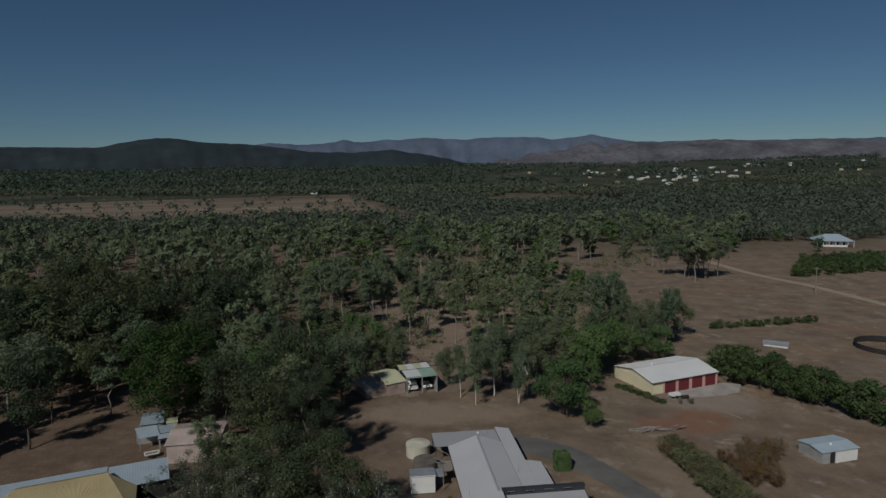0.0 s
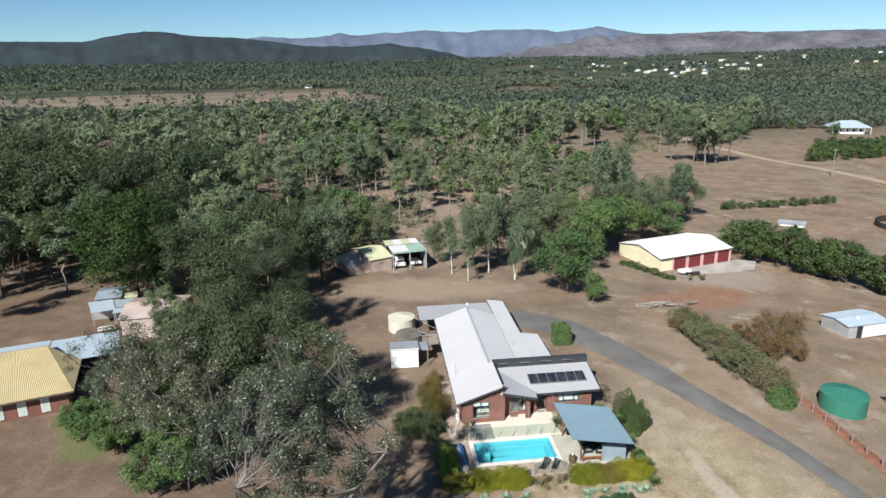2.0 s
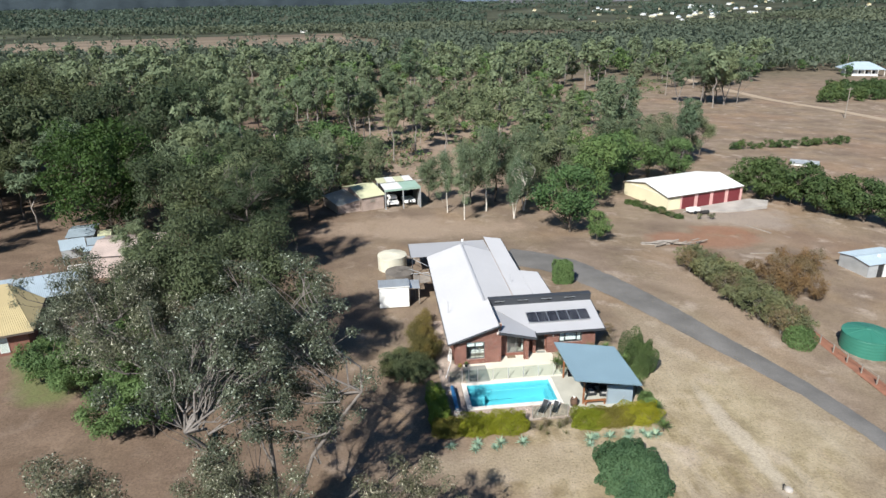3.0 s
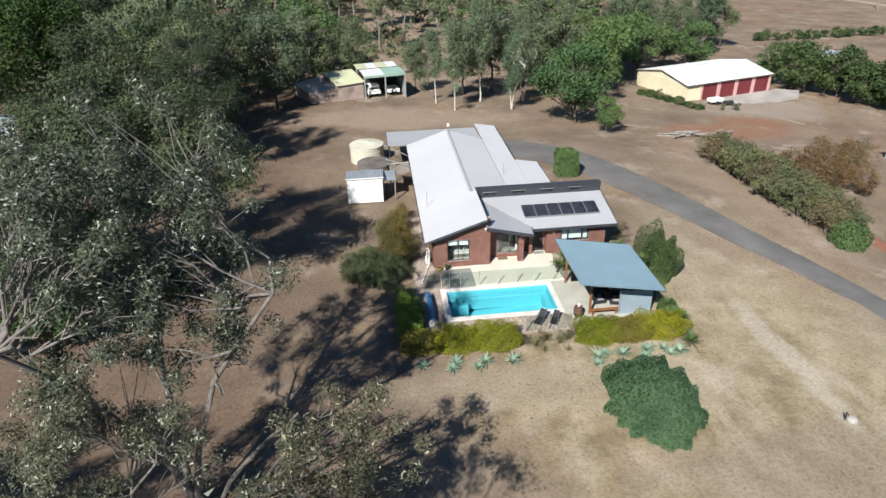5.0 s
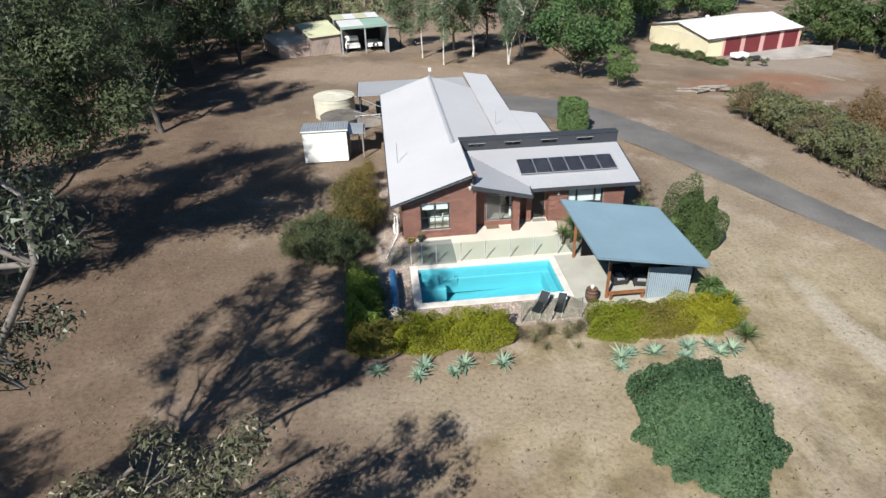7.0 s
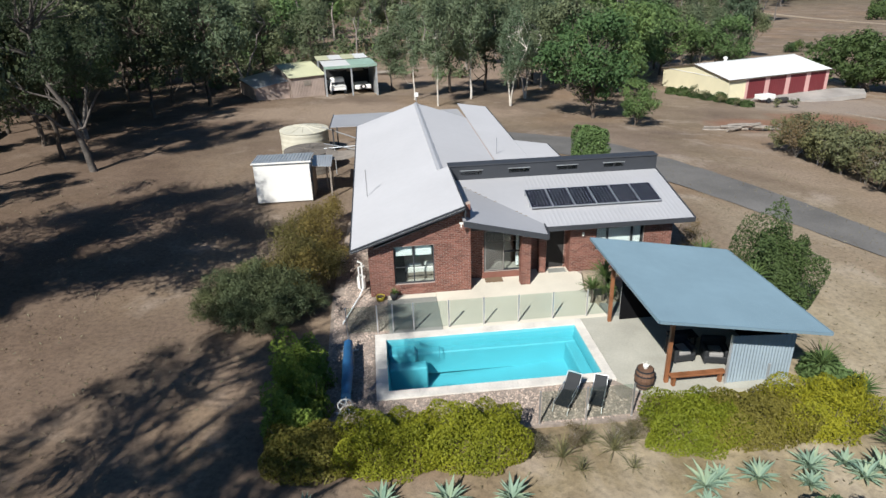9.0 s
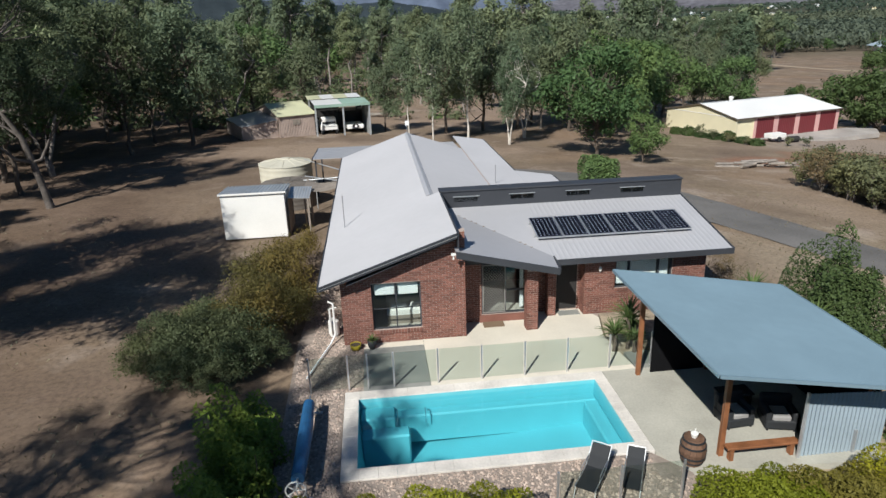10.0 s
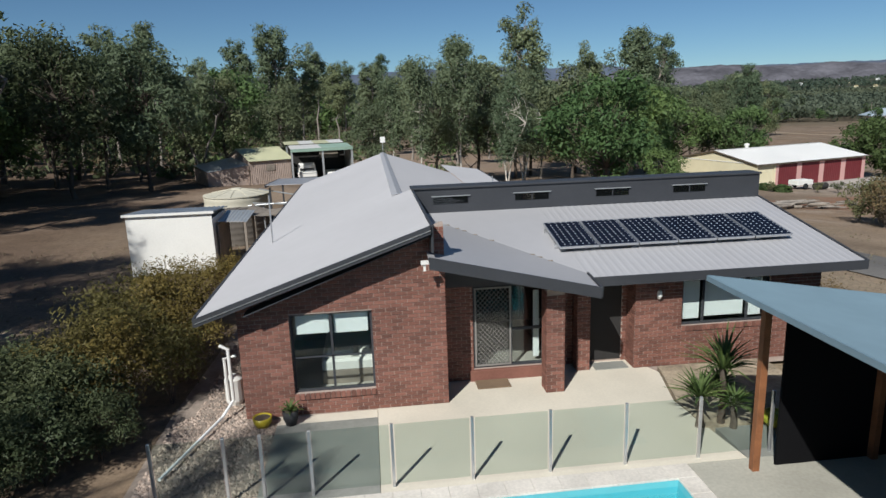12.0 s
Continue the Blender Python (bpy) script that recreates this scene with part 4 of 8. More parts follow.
# gravel round the pool: a bed and loose pebbles
structure("ground_gravel", Shape().prism([(-1.6, -9.6), (9.0, -9.8), (9.0, -8.62), (8.3, -7.72), (0.1, -7.72), (0.1, -3.54), (0.7, -3.54), (0.7, -0.4), (-0.05, -0.4), (-0.05, 9.0), (-1.2, 9.0), (-1.7, 0.0)], -0.2, -0.02), M["gravel_bed"], "pale river pebble bed round the pool", "gravel", LAID)


def pebbles(n):
    s = Shape()
    rng = random.Random(4)
    spots = [(-1.5, 9.0, -9.6, -7.75), (-1.55, 0.05, -7.75, 0.0), (0.0, 0.68, -3.5, -0.45), (-1.15, -0.08, 0.0, 9.0)]
    area = [(b - a) * (d - c) for a, b, c, d in spots]
    for _ in range(n):
        a, b, c, d = rng.choices(spots, area)[0]
        x, y, r = rng.uniform(a, b), rng.uniform(c, d), rng.uniform(0.025, 0.075)
        if x > 8.2 and y > -8.7 or (x > 0.1 and y > -7.7 and y < -3.5):
            continue
        t, h = rng.uniform(0, 6.28), r * rng.uniform(0.4, 0.8)
        v = [(x + r * rng.uniform(0.7, 1.2) * math.cos(t + k * 1.257), y + r * rng.uniform(0.7, 1.2) * math.sin(t + k * 1.257), -0.03) for k in range(5)]
        v.append((x, y, -0.02 + h))
        s.add(v, [(k, (k + 1) % 5, 5) for k in range(5)])
    return s


tagged(part("pebble", pebbles(11000), M["pebble"], m=LAID), "loose pale river pebbles on the gravel bed", "pebbles", kind="stuff")

# ---------------------------------------------------------------- poolside pavilion
pav = thing("pool_pavilion", "timber-posted pavilion with blue-grey skillion steel roof", "pavilion", pose(0, 0, 0))
PX0, PX1, PY0, PY1, PZ0, PZ1 = 8.62, 14.25, -9.62, -3.3, 3.37, 2.43
part("roof_sheet", ribbed((PX1, PY0, PZ1), (PX1, PY1, PZ1), (PX0, PY1, PZ0), (PX0, PY0, PZ0), pitch=0.076), M["roof_blue"], pav, "blue-grey corrugated steel skillion roof")
for p, q in (((PX0, PY0 - 0.01, PZ0), (PX1, PY0 - 0.01, PZ1)), ((PX1 + 0.01, PY0, PZ1), (PX1 + 0.01, PY1, PZ1)), ((PX1, PY1 + 0.01, PZ1), (PX0, PY1 + 0.01, PZ0)), ((PX0 - 0.01, PY1, PZ0), (PX0 - 0.01, PY0, PZ0))):
    part("barge", edge_board(p, q, 0.07, 0.03, 0.02), M["roof_blue"], pav)
pz = lambda x: PZ0 + (PZ1 - PZ0) * (x - PX0) / (PX1 - PX0)
for x, y in ((9.5, -3.66), (10.0, -7.85), (13.95, -3.66), (13.95, -7.9), (11.8, -3.66)):
    part("post", Shape().box(x - 0.065, x + 0.065, y - 0.065, y + 0.065, YARD - 0.05, pz(x) - 0.18, 0.008), M["timber"], pav, "oiled timber post")
for y in (-3.66, -7.87):
    part("beam", Shape().slab([(9.2, y - 0.05, pz(9.2) - 0.04), (14.1, y - 0.05, pz(14.1) - 0.04), (14.1, y + 0.05, pz(14.1) - 0.04), (9.2, y + 0.05, pz(9.2) - 0.04)], 0.18), M["timber"], pav)
for i in range(6):
    x = 8.9 + i * 1.0
    part("purlin", Shape().box(x - 0.03, x + 0.03, PY0 + 0.05, PY1 - 0.05, pz(x) - 0.13, pz(x) - 0.045), M["dark"], pav)
part("wall_sheet", ribbed((11.95, -8.2, YARD), (14.18, -8.2, YARD), (14.18, -8.2, 1.55), (11.95, -8.2, 1.68), pitch=0.11, depth=0.035), M["wall_blue"], pav, "blue-grey corrugated steel wall sheet")
for x, z in ((11.9, 1.75), (13.4, 0.5)):
    part("wall_stud", Shape().box(x - 0.03, x + 0.03, -8.29, -8.22, YARD, z), M["galv"], pav)
# Back and side screens are near-black so the colour carries the inside shade
part("back_wall", Shape().wall(9.95, 14.0, -3.6, -3.55, YARD, [(9.95, pz(9.95) - 0.25), (14.0, pz(14.0) - 0.2)]), M["shade_mesh"], pav, "back screen coloured near-black for the deep shade inside")
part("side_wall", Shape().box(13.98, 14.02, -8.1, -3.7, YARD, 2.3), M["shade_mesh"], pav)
part("bench_rail", Shape().box(10.0, 11.95, -8.2, -7.95, 0.2, 0.26, 0.01).box(10.1, 10.2, -8.15, -8.0, YARD, 0.2).box(11.75, 11.85, -8.15, -8.0, YARD, 0.2), M["timber"], pav)


def sofa(name, label, m, w, d):
    so = thing(name, label, "sofa", m)
    part("base", Shape().box(0, w, 0, d, 0.1, 0.35, 0.04), M["black"], so)
    part("backrest", Shape().box(0, w, d - 0.18, d, 0.35, 0.8, 0.05), M["black"], so)
    for a in (0, w - 0.16):
        part("armrest", Shape().box(a, a + 0.16, 0, d - 0.18, 0.35, 0.6, 0.04), M["black"], so)
    for lx in (0.05, w - 0.1):
        for ly in (0.05, d - 0.1):
            part("leg", Shape().box(lx, lx + 0.05, ly, ly + 0.05, 0.0, 0.1), M["black"], so)
    n = max(1, round((w - 0.32) / 0.6))
    for i in range(n):
        a = 0.17 + i * (w - 0.34) / n
        part("cushion", Shape().box(a, a + (w - 0.34) / n - 0.02, 0.02, d - 0.2, 0.35, 0.48, 0.04), M["cushion"], so, "grey seat cushion")
    return so


M["barrel_oak"] = surface("aged_barrel_oak", (0.17, 0.095, 0.06), 0.75, vary=0.3, coarse=3, fine=25)
M["cushion"] = surface("grey_fabric", (0.3, 0.29, 0.28), 0.9, vary=0.1)
sofa("armchair", "charcoal outdoor armchair with grey cushion under the pavilion", pose(10.72, -6.95, YARD, 0, 0, 4), 0.82, 0.8)
sofa("armchair", "charcoal outdoor armchair with grey cushion under the pavilion", pose(11.72, -7.1, YARD, 0, 0, -14), 0.85, 0.8)
tb = thing("coffee_table", "low dark coffee table between the armchairs", "table", pose(11.1, -5.9, YARD))
part("tabletop", Shape().box(0, 1.0, 0, 0.55, 0.36, 0.41, 0.01), M["black"], tb)
for lx in (0.05, 0.9):
    for ly in (0.05, 0.45):
        part("leg", Shape().box(lx, lx + 0.05, ly, ly + 0.05, 0, 0.36), M["black"], tb)

# ---------------------------------------------------------------- poolside things


def lounger(m):
    lo = thing("sun_lounger", "reclining sun lounger with black mesh sling and aluminium frame", "sun lounger", m, "loungers by the pool")
    seat = [(0.0, 0.36), (0.55, 0.33), (1.0, 0.36)]
    back = [(1.0, 0.36), (1.28, 0.56), (1.55, 0.8)]
    for nm, prof in (("seat_sling", seat), ("back_sling", back)):
        s = Shape()
        for (a, z), (b, zz) in zip(prof, prof[1:]):
            s.slab([(a, 0.04, z), (b, 0.04, zz), (b, 0.56, zz), (a, 0.56, z)], 0.015)
        part(nm, s, M["black"], lo, "black mesh sling")
    for y in (0.02, 0.58):
        part("side_rail", Shape().tube([(0, y, 0.36), (0.55, y, 0.33), (1.0, y, 0.36), (1.28, y, 0.56), (1.57, y, 0.82)], 0.016, 6), M["alu"], lo)
        part("leg", Shape().tube([(0.15, y, 0.35), (-0.05, y, 0.0)], 0.014, 6), M["alu"], lo)
        part("leg", Shape().tube([(0.85, y, 0.35), (1.15, y, 0.0)], 0.014, 6), M["alu"], lo)
        part("armrest", Shape().tube([(0.45, y, 0.34), (0.5, y, 0.55), (1.18, y, 0.56)], 0.014, 6), M["alu"], lo)
    part("cross_bar", Shape().tube([(1.57, 0.02, 0.82), (1.57, 0.58, 0.82)], 0.016, 6), M["alu"], lo)
    return lo


l1 = lounger(pose(6.2, -9.1, YARD - 0.02, 0, 0, 54) @ Matrix.Scale(0.88, 4))
copy_thing(l1, pose(7.3, -9.15, YARD - 0.02, 0, 0, 62) @ Matrix.Scale(0.88, 4))

barrel = thing("wine_barrel", "weathered wine barrel table with dried plant by the pavilion", "barrel", pose(9.15, -8.0, YARD))
for i in range(14):
    a0, a1 = 2 * math.pi * i / 14 + 0.01, 2 * math.pi * (i + 1) / 14 - 0.01
    s = Shape()
    rows = [(0.25, 0.0), (0.31, 0.2), (0.335, 0.38), (0.31, 0.56), (0.25, 0.76)]
    v = []
    for r, z in rows:
        for rr in (r, r - 0.03):
            v += [(rr * math.cos(a), rr * math.sin(a), z) for a in (a0, a1)]
    f = []
    for k in range(len(rows) - 1):
        b = k * 4
        f += [(b, b + 1, b + 5, b + 4), (b + 3, b + 2, b + 6, b + 7), (b, b + 4, b + 6, b + 2), (b + 1, b + 3, b + 7, b + 5)]
    f += [(0, 2, 3, 1), (16, 17, 19, 18)]
    part("stave", s.add(v, f), M["barrel_oak"], barrel)
part("barrel_head", Shape().lathe([(0.23, 0.71), (0.23, 0.74)], 20), M["barrel_oak"], barrel)
for z, r in ((0.07, 0.28), (0.22, 0.322), (0.52, 0.322), (0.68, 0.28)):
    part("hoop", Shape().lathe([(r - 0.005, z), (r + 0.006, z), (r + 0.006, z + 0.045), (r - 0.005, z + 0.045)], 24), M["black"], barrel)
part("dried_twigs", Shape().tube([(0, 0, 0.74), (0.05, 0.05, 0.98)], 0.01, 4).tube([(0, 0, 0.74), (-0.1, 0.05, 0.94)], 0.01, 4).tube([(0, 0, 0.74), (0.12, -0.04, 0.92)], 0.01, 4).lathe([(0.06, 0.74), (0.1, 0.86), (0.08, 0.88)], 10), M["white"], barrel)

roller = thing("pool_cover_roller", "blue pool cover wound on a roller with hand wheel", "cover roller", pose(-0.85, -8.1, YARD))
part("cover_roll", Shape().tube([(0, 0.3, 0.5), (0.02, 2.0, 0.48), (0, 3.6, 0.5)], [0.17, 0.2, 0.16], 16), M["blue"] if "blue" in M else M.setdefault("blue", surface("blue_cover", (0.025, 0.12, 0.27), 0.55, vary=0.2, coarse=2)), roller, "deep blue rolled bubble cover")
part("axle", Shape().tube([(0, -0.1, 0.5), (0, 4.0, 0.5)], 0.03, 8), M["alu"], roller)
for y in (0.1, 3.8):
    part("stand", Shape().tube([(-0.28, y, 0), (0, y, 0.5), (0.28, y, 0)], 0.025, 6).box(-0.34, 0.34, y - 0.04, y + 0.04, 0.0, 0.05), M["alu"], roller)
wheel = Shape()
for k in range(20):
    a, b = 2 * math.pi * k / 20, 2 * math.pi * (k + 1) / 20
    wheel.tube([(0.24 * math.cos(a), -0.12, 0.5 + 0.24 * math.sin(a)), (0.24 * math.cos(b), -0.12, 0.5 + 0.24 * math.sin(b))], 0.02, 5, False)
for k in range(5):
    a = 2 * math.pi * k / 5
    wheel.tube([(0, -0.12, 0.5), (0.24 * math.cos(a), -0.12, 0.5 + 0.24 * math.sin(a))], 0.015, 5, False)
part("hand_wheel", wheel, M["white"], roller, "white spoked hand wheel")

for nm, lab, x, y, r, h, mt in (("plant_pot", "squat yellow glazed plant pot on the gravel", 0.41, -0.45, 0.2, 0.24, "yellow"), ("plant_pot", "dark plant pot with a green bushy plant", 1.0, -0.45, 0.17, 0.34, "black")):
    if mt == "yellow":
        M[mt] = surface("yellow_glaze", (0.45, 0.36, 0.03), 0.35, vary=0.1)
    pt = thing(nm, lab, "plant pot", pose(x, y, YARD - 0.02))
    part("pot", Shape().lathe([(r * 0.6, 0), (r * 0.95, h * 0.5), (r, h), (r * 0.88, h), (r * 0.85, h * 0.85)], 20), M[mt], pt, smooth_faces=True)
    part("potting_soil", Shape().lathe([(r * 0.8, h * 0.8), (r * 0.84, h * 0.88)], 16), M["bark_dark"], pt)
box = thing("pool_pump_pipes", "white plumbing pipes and filter on the side wall", "pipes", pose(-0.2, 0.3, YARD))
part("pipe", Shape().tube([(-0.12, 0, 0.3), (-0.12, 0, 1.5), (-0.3, 0, 1.6)], 0.04, 8), M["white"], box)
part("pipe", Shape().tube([(-0.28, 0.25, 0.2), (-0.28, 0.25, 1.2), (-0.02, 0.25, 1.25)], 0.04, 8), M["white"], box)
part("pipe", Shape().tube([(-0.12, 0, 0.3), (-0.3, -0.4, 0.1), (-0.95, -2.6, 0.06)], 0.03, 8), M["blind"], box)
part("filter", Shape().lathe([(0.16, 0), (0.2, 0.1), (0.2, 0.6), (0.08, 0.7)], 14, -0.2, 0.5), M["white"], box)
bed = thing("bed", "white-covered bed seen through the bedroom window", "bed", pose(1.6, 0.9, 0.06))
part("base", Shape().box(0, 1.6, 0, 2.0, 0, 0.35, 0.03), M["timber_grey"], bed)
part("mattress", Shape().box(0, 1.6, 0, 2.0, 0.35, 0.6, 0.06), M["white"], bed)
part("pillow", Shape().box(0.1, 0.75, 0.1, 0.5, 0.6, 0.76, 0.07), M["white"], bed)
part("pillow", Shape().box(0.85, 1.5, 0.1, 0.5, 0.6, 0.76, 0.07), M["white"], bed)


# ---------------------------------------------------------------- outbuildings
def gable_shed(name, label, category, m, length, width, eave, rise, wall_mat, roof_mat, over=0.25):
    """Shed with its ridge along x; the front long side is y = 0."""
    sh = thing(name, label, category, m)
    part("front_wall", ribbed((0, 0.0, 0), (length, 0.0, 0), (length, 0.0, eave), (0, 0.0, eave), pitch=0.19, depth=0.03, per=5, trapezoid=True), M[wall_mat], sh)
    part("rear_wall", Shape().box(0, length, width - 0.04, width, 0, eave), M[wall_mat], sh)
    for x in (0.0, length - 0.04):
        s = Shape()
        pts = [(0, 0), (width, 0), (width, eave), (width / 2, eave + rise), (0, eave)]
        v = [(x, y, z) for y, z in pts] + [(x + 0.04, y, z) for y, z in pts]
        s.add(v, [tuple(range(4, -1, -1)), tuple(range(5, 10))] + [(i, (i + 1) % 5, 5 + (i + 1) % 5, 5 + i) for i in range(5)])
        part("gable_wall", s, M[wall_mat], sh)
    sl = rise / (width / 2)
    part("roof_sheet", ribbed((-over, -over, eave - sl * over + 0.03), (length + over, -over, eave - sl * over + 0.03), (length + over, width / 2, eave + rise + 0.03), (-over, width / 2, eave + rise + 0.03), pitch=0.19, depth=0.03, per=5, trapezoid=True), M[roof_mat], sh)
    part("roof_sheet", ribbed((length + over, width + over, eave - sl * over + 0.03), (-over, width + over, eave - sl * over + 0.03), (-over, width / 2, eave + rise + 0.03), (length + over, width / 2, eave + rise + 0.03), pitch=0.19, depth=0.03, per=5, trapezoid=True), M[roof_mat], sh)
    part("ridge_cap", Shape().box(-over, length + over, width / 2 - 0.18, width / 2 + 0.18, eave + rise + 0.03, eave + rise + 0.08), M[roof_mat], sh)
    return sh


SHED_ROT, SHED_Z = 15.7, -4.3
SHED_AT = pose(46.25, 54.27, SHED_Z, 0, 0, SHED_ROT)
big = gable_shed("machinery_shed", "long cream steel shed with four maroon roller doors", "shed", SHED_AT, 17.8, 12.6, 2.75, 1.2, "cream", "roof_bright")
for i in range(4):
    a = 3.3 + i * 3.67
    part("roller_door", ribbed((a, -0.05, 0), (a + 2.88, -0.05, 0), (a + 2.88, -0.05, 2.55), (a, -0.05, 2.55), pitch=0.3, depth=0.02, per=4), M["maroon"], big, "maroon roller door, shut")
for a, w in ((2.9, 0.4), (6.18, 0.79), (9.85, 0.79), (13.52, 0.79), (17.19, 0.6)):
    part("door_pillar", Shape().box(a, a + w, -0.08, -0.01, 0, 2.7), M["pink"], big, "pink painted pillar between doors")
part("corner_trim", Shape().box(-0.04, 0.16, -0.06, -0.01, 0, 2.75), M["cream"], big)
part("gutter", edge_board((-0.25, -0.3, 2.76), (18.05, -0.3, 2.76), 0.12, 0.1), M["bark_dark"], big)
for p, q in (((-0.27, -0.25, 2.76), (-0.27, 6.3, 4.02)), ((-0.27, 6.3, 4.02), (-0.27, 12.85, 2.76))):
    part("barge_board", edge_board(p, q, 0.1, 0.04), M["bark_dark"], big)
part("gable_line", Shape().box(-0.05, -0.01, 0.0, 12.6, 2.76, 2.84), M["white"], big)
part("downpipe", Shape().tube([(2.6, -0.12, 0.1), (2.6, -0.12, 2.7)], 0.05, 6), M["cream"], big)
for x in (5.4,):
    part("roof_vent", Shape().lathe([(0.22, 3.95), (0.22, 4.25), (0.3, 4.27), (0.3, 4.5), (0.1, 4.57)], 14, x, 6.6), M["white"], big)
structure("pavement_apron", Shape().prism([(2.5, -0.1), (19.6, -0.1), (22.0, -2.6), (19.0, -5.2), (10.0, -4.6), (4.0, -2.4)], -0.5, 0.03), M["gravel_pale"], "pale gravel apron before the shed", "apron", SHED_AT)
tr = thing("box_trailer", "small white box trailer before the shed doors", "trailer", pose(49.3, 51.4, gz(49.8, 51.4) + 0.02, 0, 0, 12))
part("tub", Shape().box(0, 2.2, 0, 1.3, 0.45, 0.95, 0.04), M["white"], tr)
for y in (-0.12, 1.3):
    part("wheel", Shape().tube([(1.1, y, 0.3), (1.1, y + 0.14, 0.3)], 0.3, 14), M["black"], tr)
part("drawbar", Shape().tube([(0, 0.65, 0.5), (-1.0, 0.65, 0.4)], 0.04, 6), M["galv"], tr)

ROT2 = 25
OLD_AT = pose(-9.1, 54.2, -1.4, 0, 0, ROT2)
ls = gable_shed("old_shed", "small weathered pink steel shed with pale green roof", "shed", OLD_AT, 4.2, 9.0, 2.6, 1.0, "rust", "roof_green")
part("window_board", Shape().box(1.6, 2.5, -0.06, -0.02, 1.5, 2.1), M["timber_grey"], ls)
leanto = thing("lean_to", "shaded lean-to of old steel sheets beside the shed", "lean-to", OLD_AT)
part("roof_sheet", ribbed((-4.2, 0.5, 1.75), (-0.06, 0.5, 2.2), (-0.06, 7.5, 2.6), (-4.2, 7.5, 2.0), pitch=0.15, depth=0.02), M["galv"], leanto)
part("wall_sheet", ribbed((-4.2, 0.55, 0.1), (-0.08, 0.55, 0.0), (-0.08, 0.55, 2.1), (-4.2, 0.55, 1.7), pitch=0.15, depth=0.02), M["rust"], leanto)
part("wall_sheet", Shape().box(-4.2, -4.16, 0.6, 7.4, 0.0, 1.75), M["rust"], leanto)
CP_AT = pose(-5.15, 55.3, -1.55, 0, 0, 11)
cp = thing("carport", "open carport with pale green and white roof sheets", "carport", CP_AT)
for i in range(4):
    a = i * 1.62
    front = M["roof_bright"] if i in (0, 1) else M.setdefault("roof_greenish", surface("sea_green_paint", (0.28, 0.4, 0.33), 0.5, vary=0.08))
    part("roof_sheet", ribbed((a, -0.3, 3.72), (a + 1.6, -0.3, 3.72), (a + 1.6, 3.6, 3.92), (a, 3.6, 3.92), pitch=0.19, depth=0.02), front, cp)
    part("roof_sheet", ribbed((a - 0.3, 3.64, 4.02), (a + 1.28, 3.64, 4.02), (a + 1.28, 6.6, 4.2), (a - 0.3, 6.6, 4.2), pitch=0.19, depth=0.02), M["roof_bright"] if i % 2 else M["roof_green"], cp)
part("fascia_board", Shape().box(0.0, 6.5, -0.38, -0.32, 3.42, 3.74), M["roof_greenish"], cp, "sea-green fascia")
for x in (0.1, 3.3, 6.4):
    for y in (-0.2, 6.4):
        part("post", Shape().box(x - 0.09, x + 0.09, y - 0.09, y + 0.09, -0.3, 3.7), M["galv"], cp)
# Back wall added in near-black so its colour gives the inside shade
part("rear_wall", Shape().box(0.1, 6.4, 4.8, 4.85, -0.2, 3.9), M["dark"], cp)
part("side_wall", Shape().box(6.36, 6.4, 0.0, 6.3, -0.2, 3.6), M["galv"], cp)
part("hanging_board", Shape().box(3.5, 5.6, 4.6, 4.7, 2.3, 3.2), M["timber_grey"], cp)


def ute(m, label):
    """Old tray vehicle under the carport."""
    u = thing("utility_vehicle", label, "vehicle", m)
    part("cab", Shape().box(0, 1.75, 0, 1.5, 0.55, 1.0, 0.1).box(0.1, 1.65, 0.5, 1.5, 1.0, 1.75, 0.15), M["white"], u)
    part("windscreen", Shape().slab([(0.2, 0.46, 1.1), (1.55, 0.46, 1.1), (1.5, 0.56, 1.65), (0.25, 0.56, 1.65)], 0.03), M["black"], u)
    part("tray", Shape().box(-0.05, 1.8, 1.6, 3.6, 0.75, 1.2, 0.04), M["galv"], u)
    part("bull_bar", Shape().tube([(0.1, -0.12, 0.5), (0.1, -0.12, 1.05), (1.65, -0.12, 1.05), (1.65, -0.12, 0.5)], 0.035, 6), M["galv"], u)
    for x in (0.05, 1.5):
        for y in (0.45, 2.7):
            w = part("wheel", Shape().tube([(x, y, 0.35), (x + 0.2, y, 0.35)], 0.35, 14), M["black"], u)
            part("rim", Shape().tube([(x - 0.005, y, 0.35), (x + 0.205, y, 0.35)], 0.18, 10), M["alu"], w)
    return u


ute(CP_AT @ pose(0.7, 0.7, 0.05) @ Matrix.Scale(1.15, 4), "old white utility under the carport")
cv = thing("trailer_boat", "white camper trailer with spare wheel under the carport", "trailer", CP_AT @ pose(3.9, 1.2, 0.05))
part("body", Shape().box(0, 2.0, 0, 3.0, 0.5, 0.95, 0.1), M["white"], cv)
part("spare_wheel", Shape().tube([(1.0, -0.15, 0.8), (1.0, 0.0, 0.8)], 0.33, 16), M["black"], cv)
part("spare_rim", Shape().tube([(1.0, -0.17, 0.8), (1.0, -0.02, 0.8)], 0.17, 12), M["white"], cv)
for x in (-0.1, 1.95):
    part("wheel", Shape().tube([(x, 1.6, 0.3), (x + 0.16, 1.6, 0.3)], 0.33, 14), M["black"], cv)

# white pump shed, water tanks and pipes beside the house
ws = thing("garden_shed", "small white steel garden shed with ribbed roof", "shed", pose(-6.85, 13.2, -0.1))
part("front_wall", Shape().box(0, 3.35, 0, 0.05, 0, 2.5), M["white"], ws)
part("rear_wall", Shape().box(0, 3.35, 2.4, 2.45, 0, 2.25), M["white"], ws)
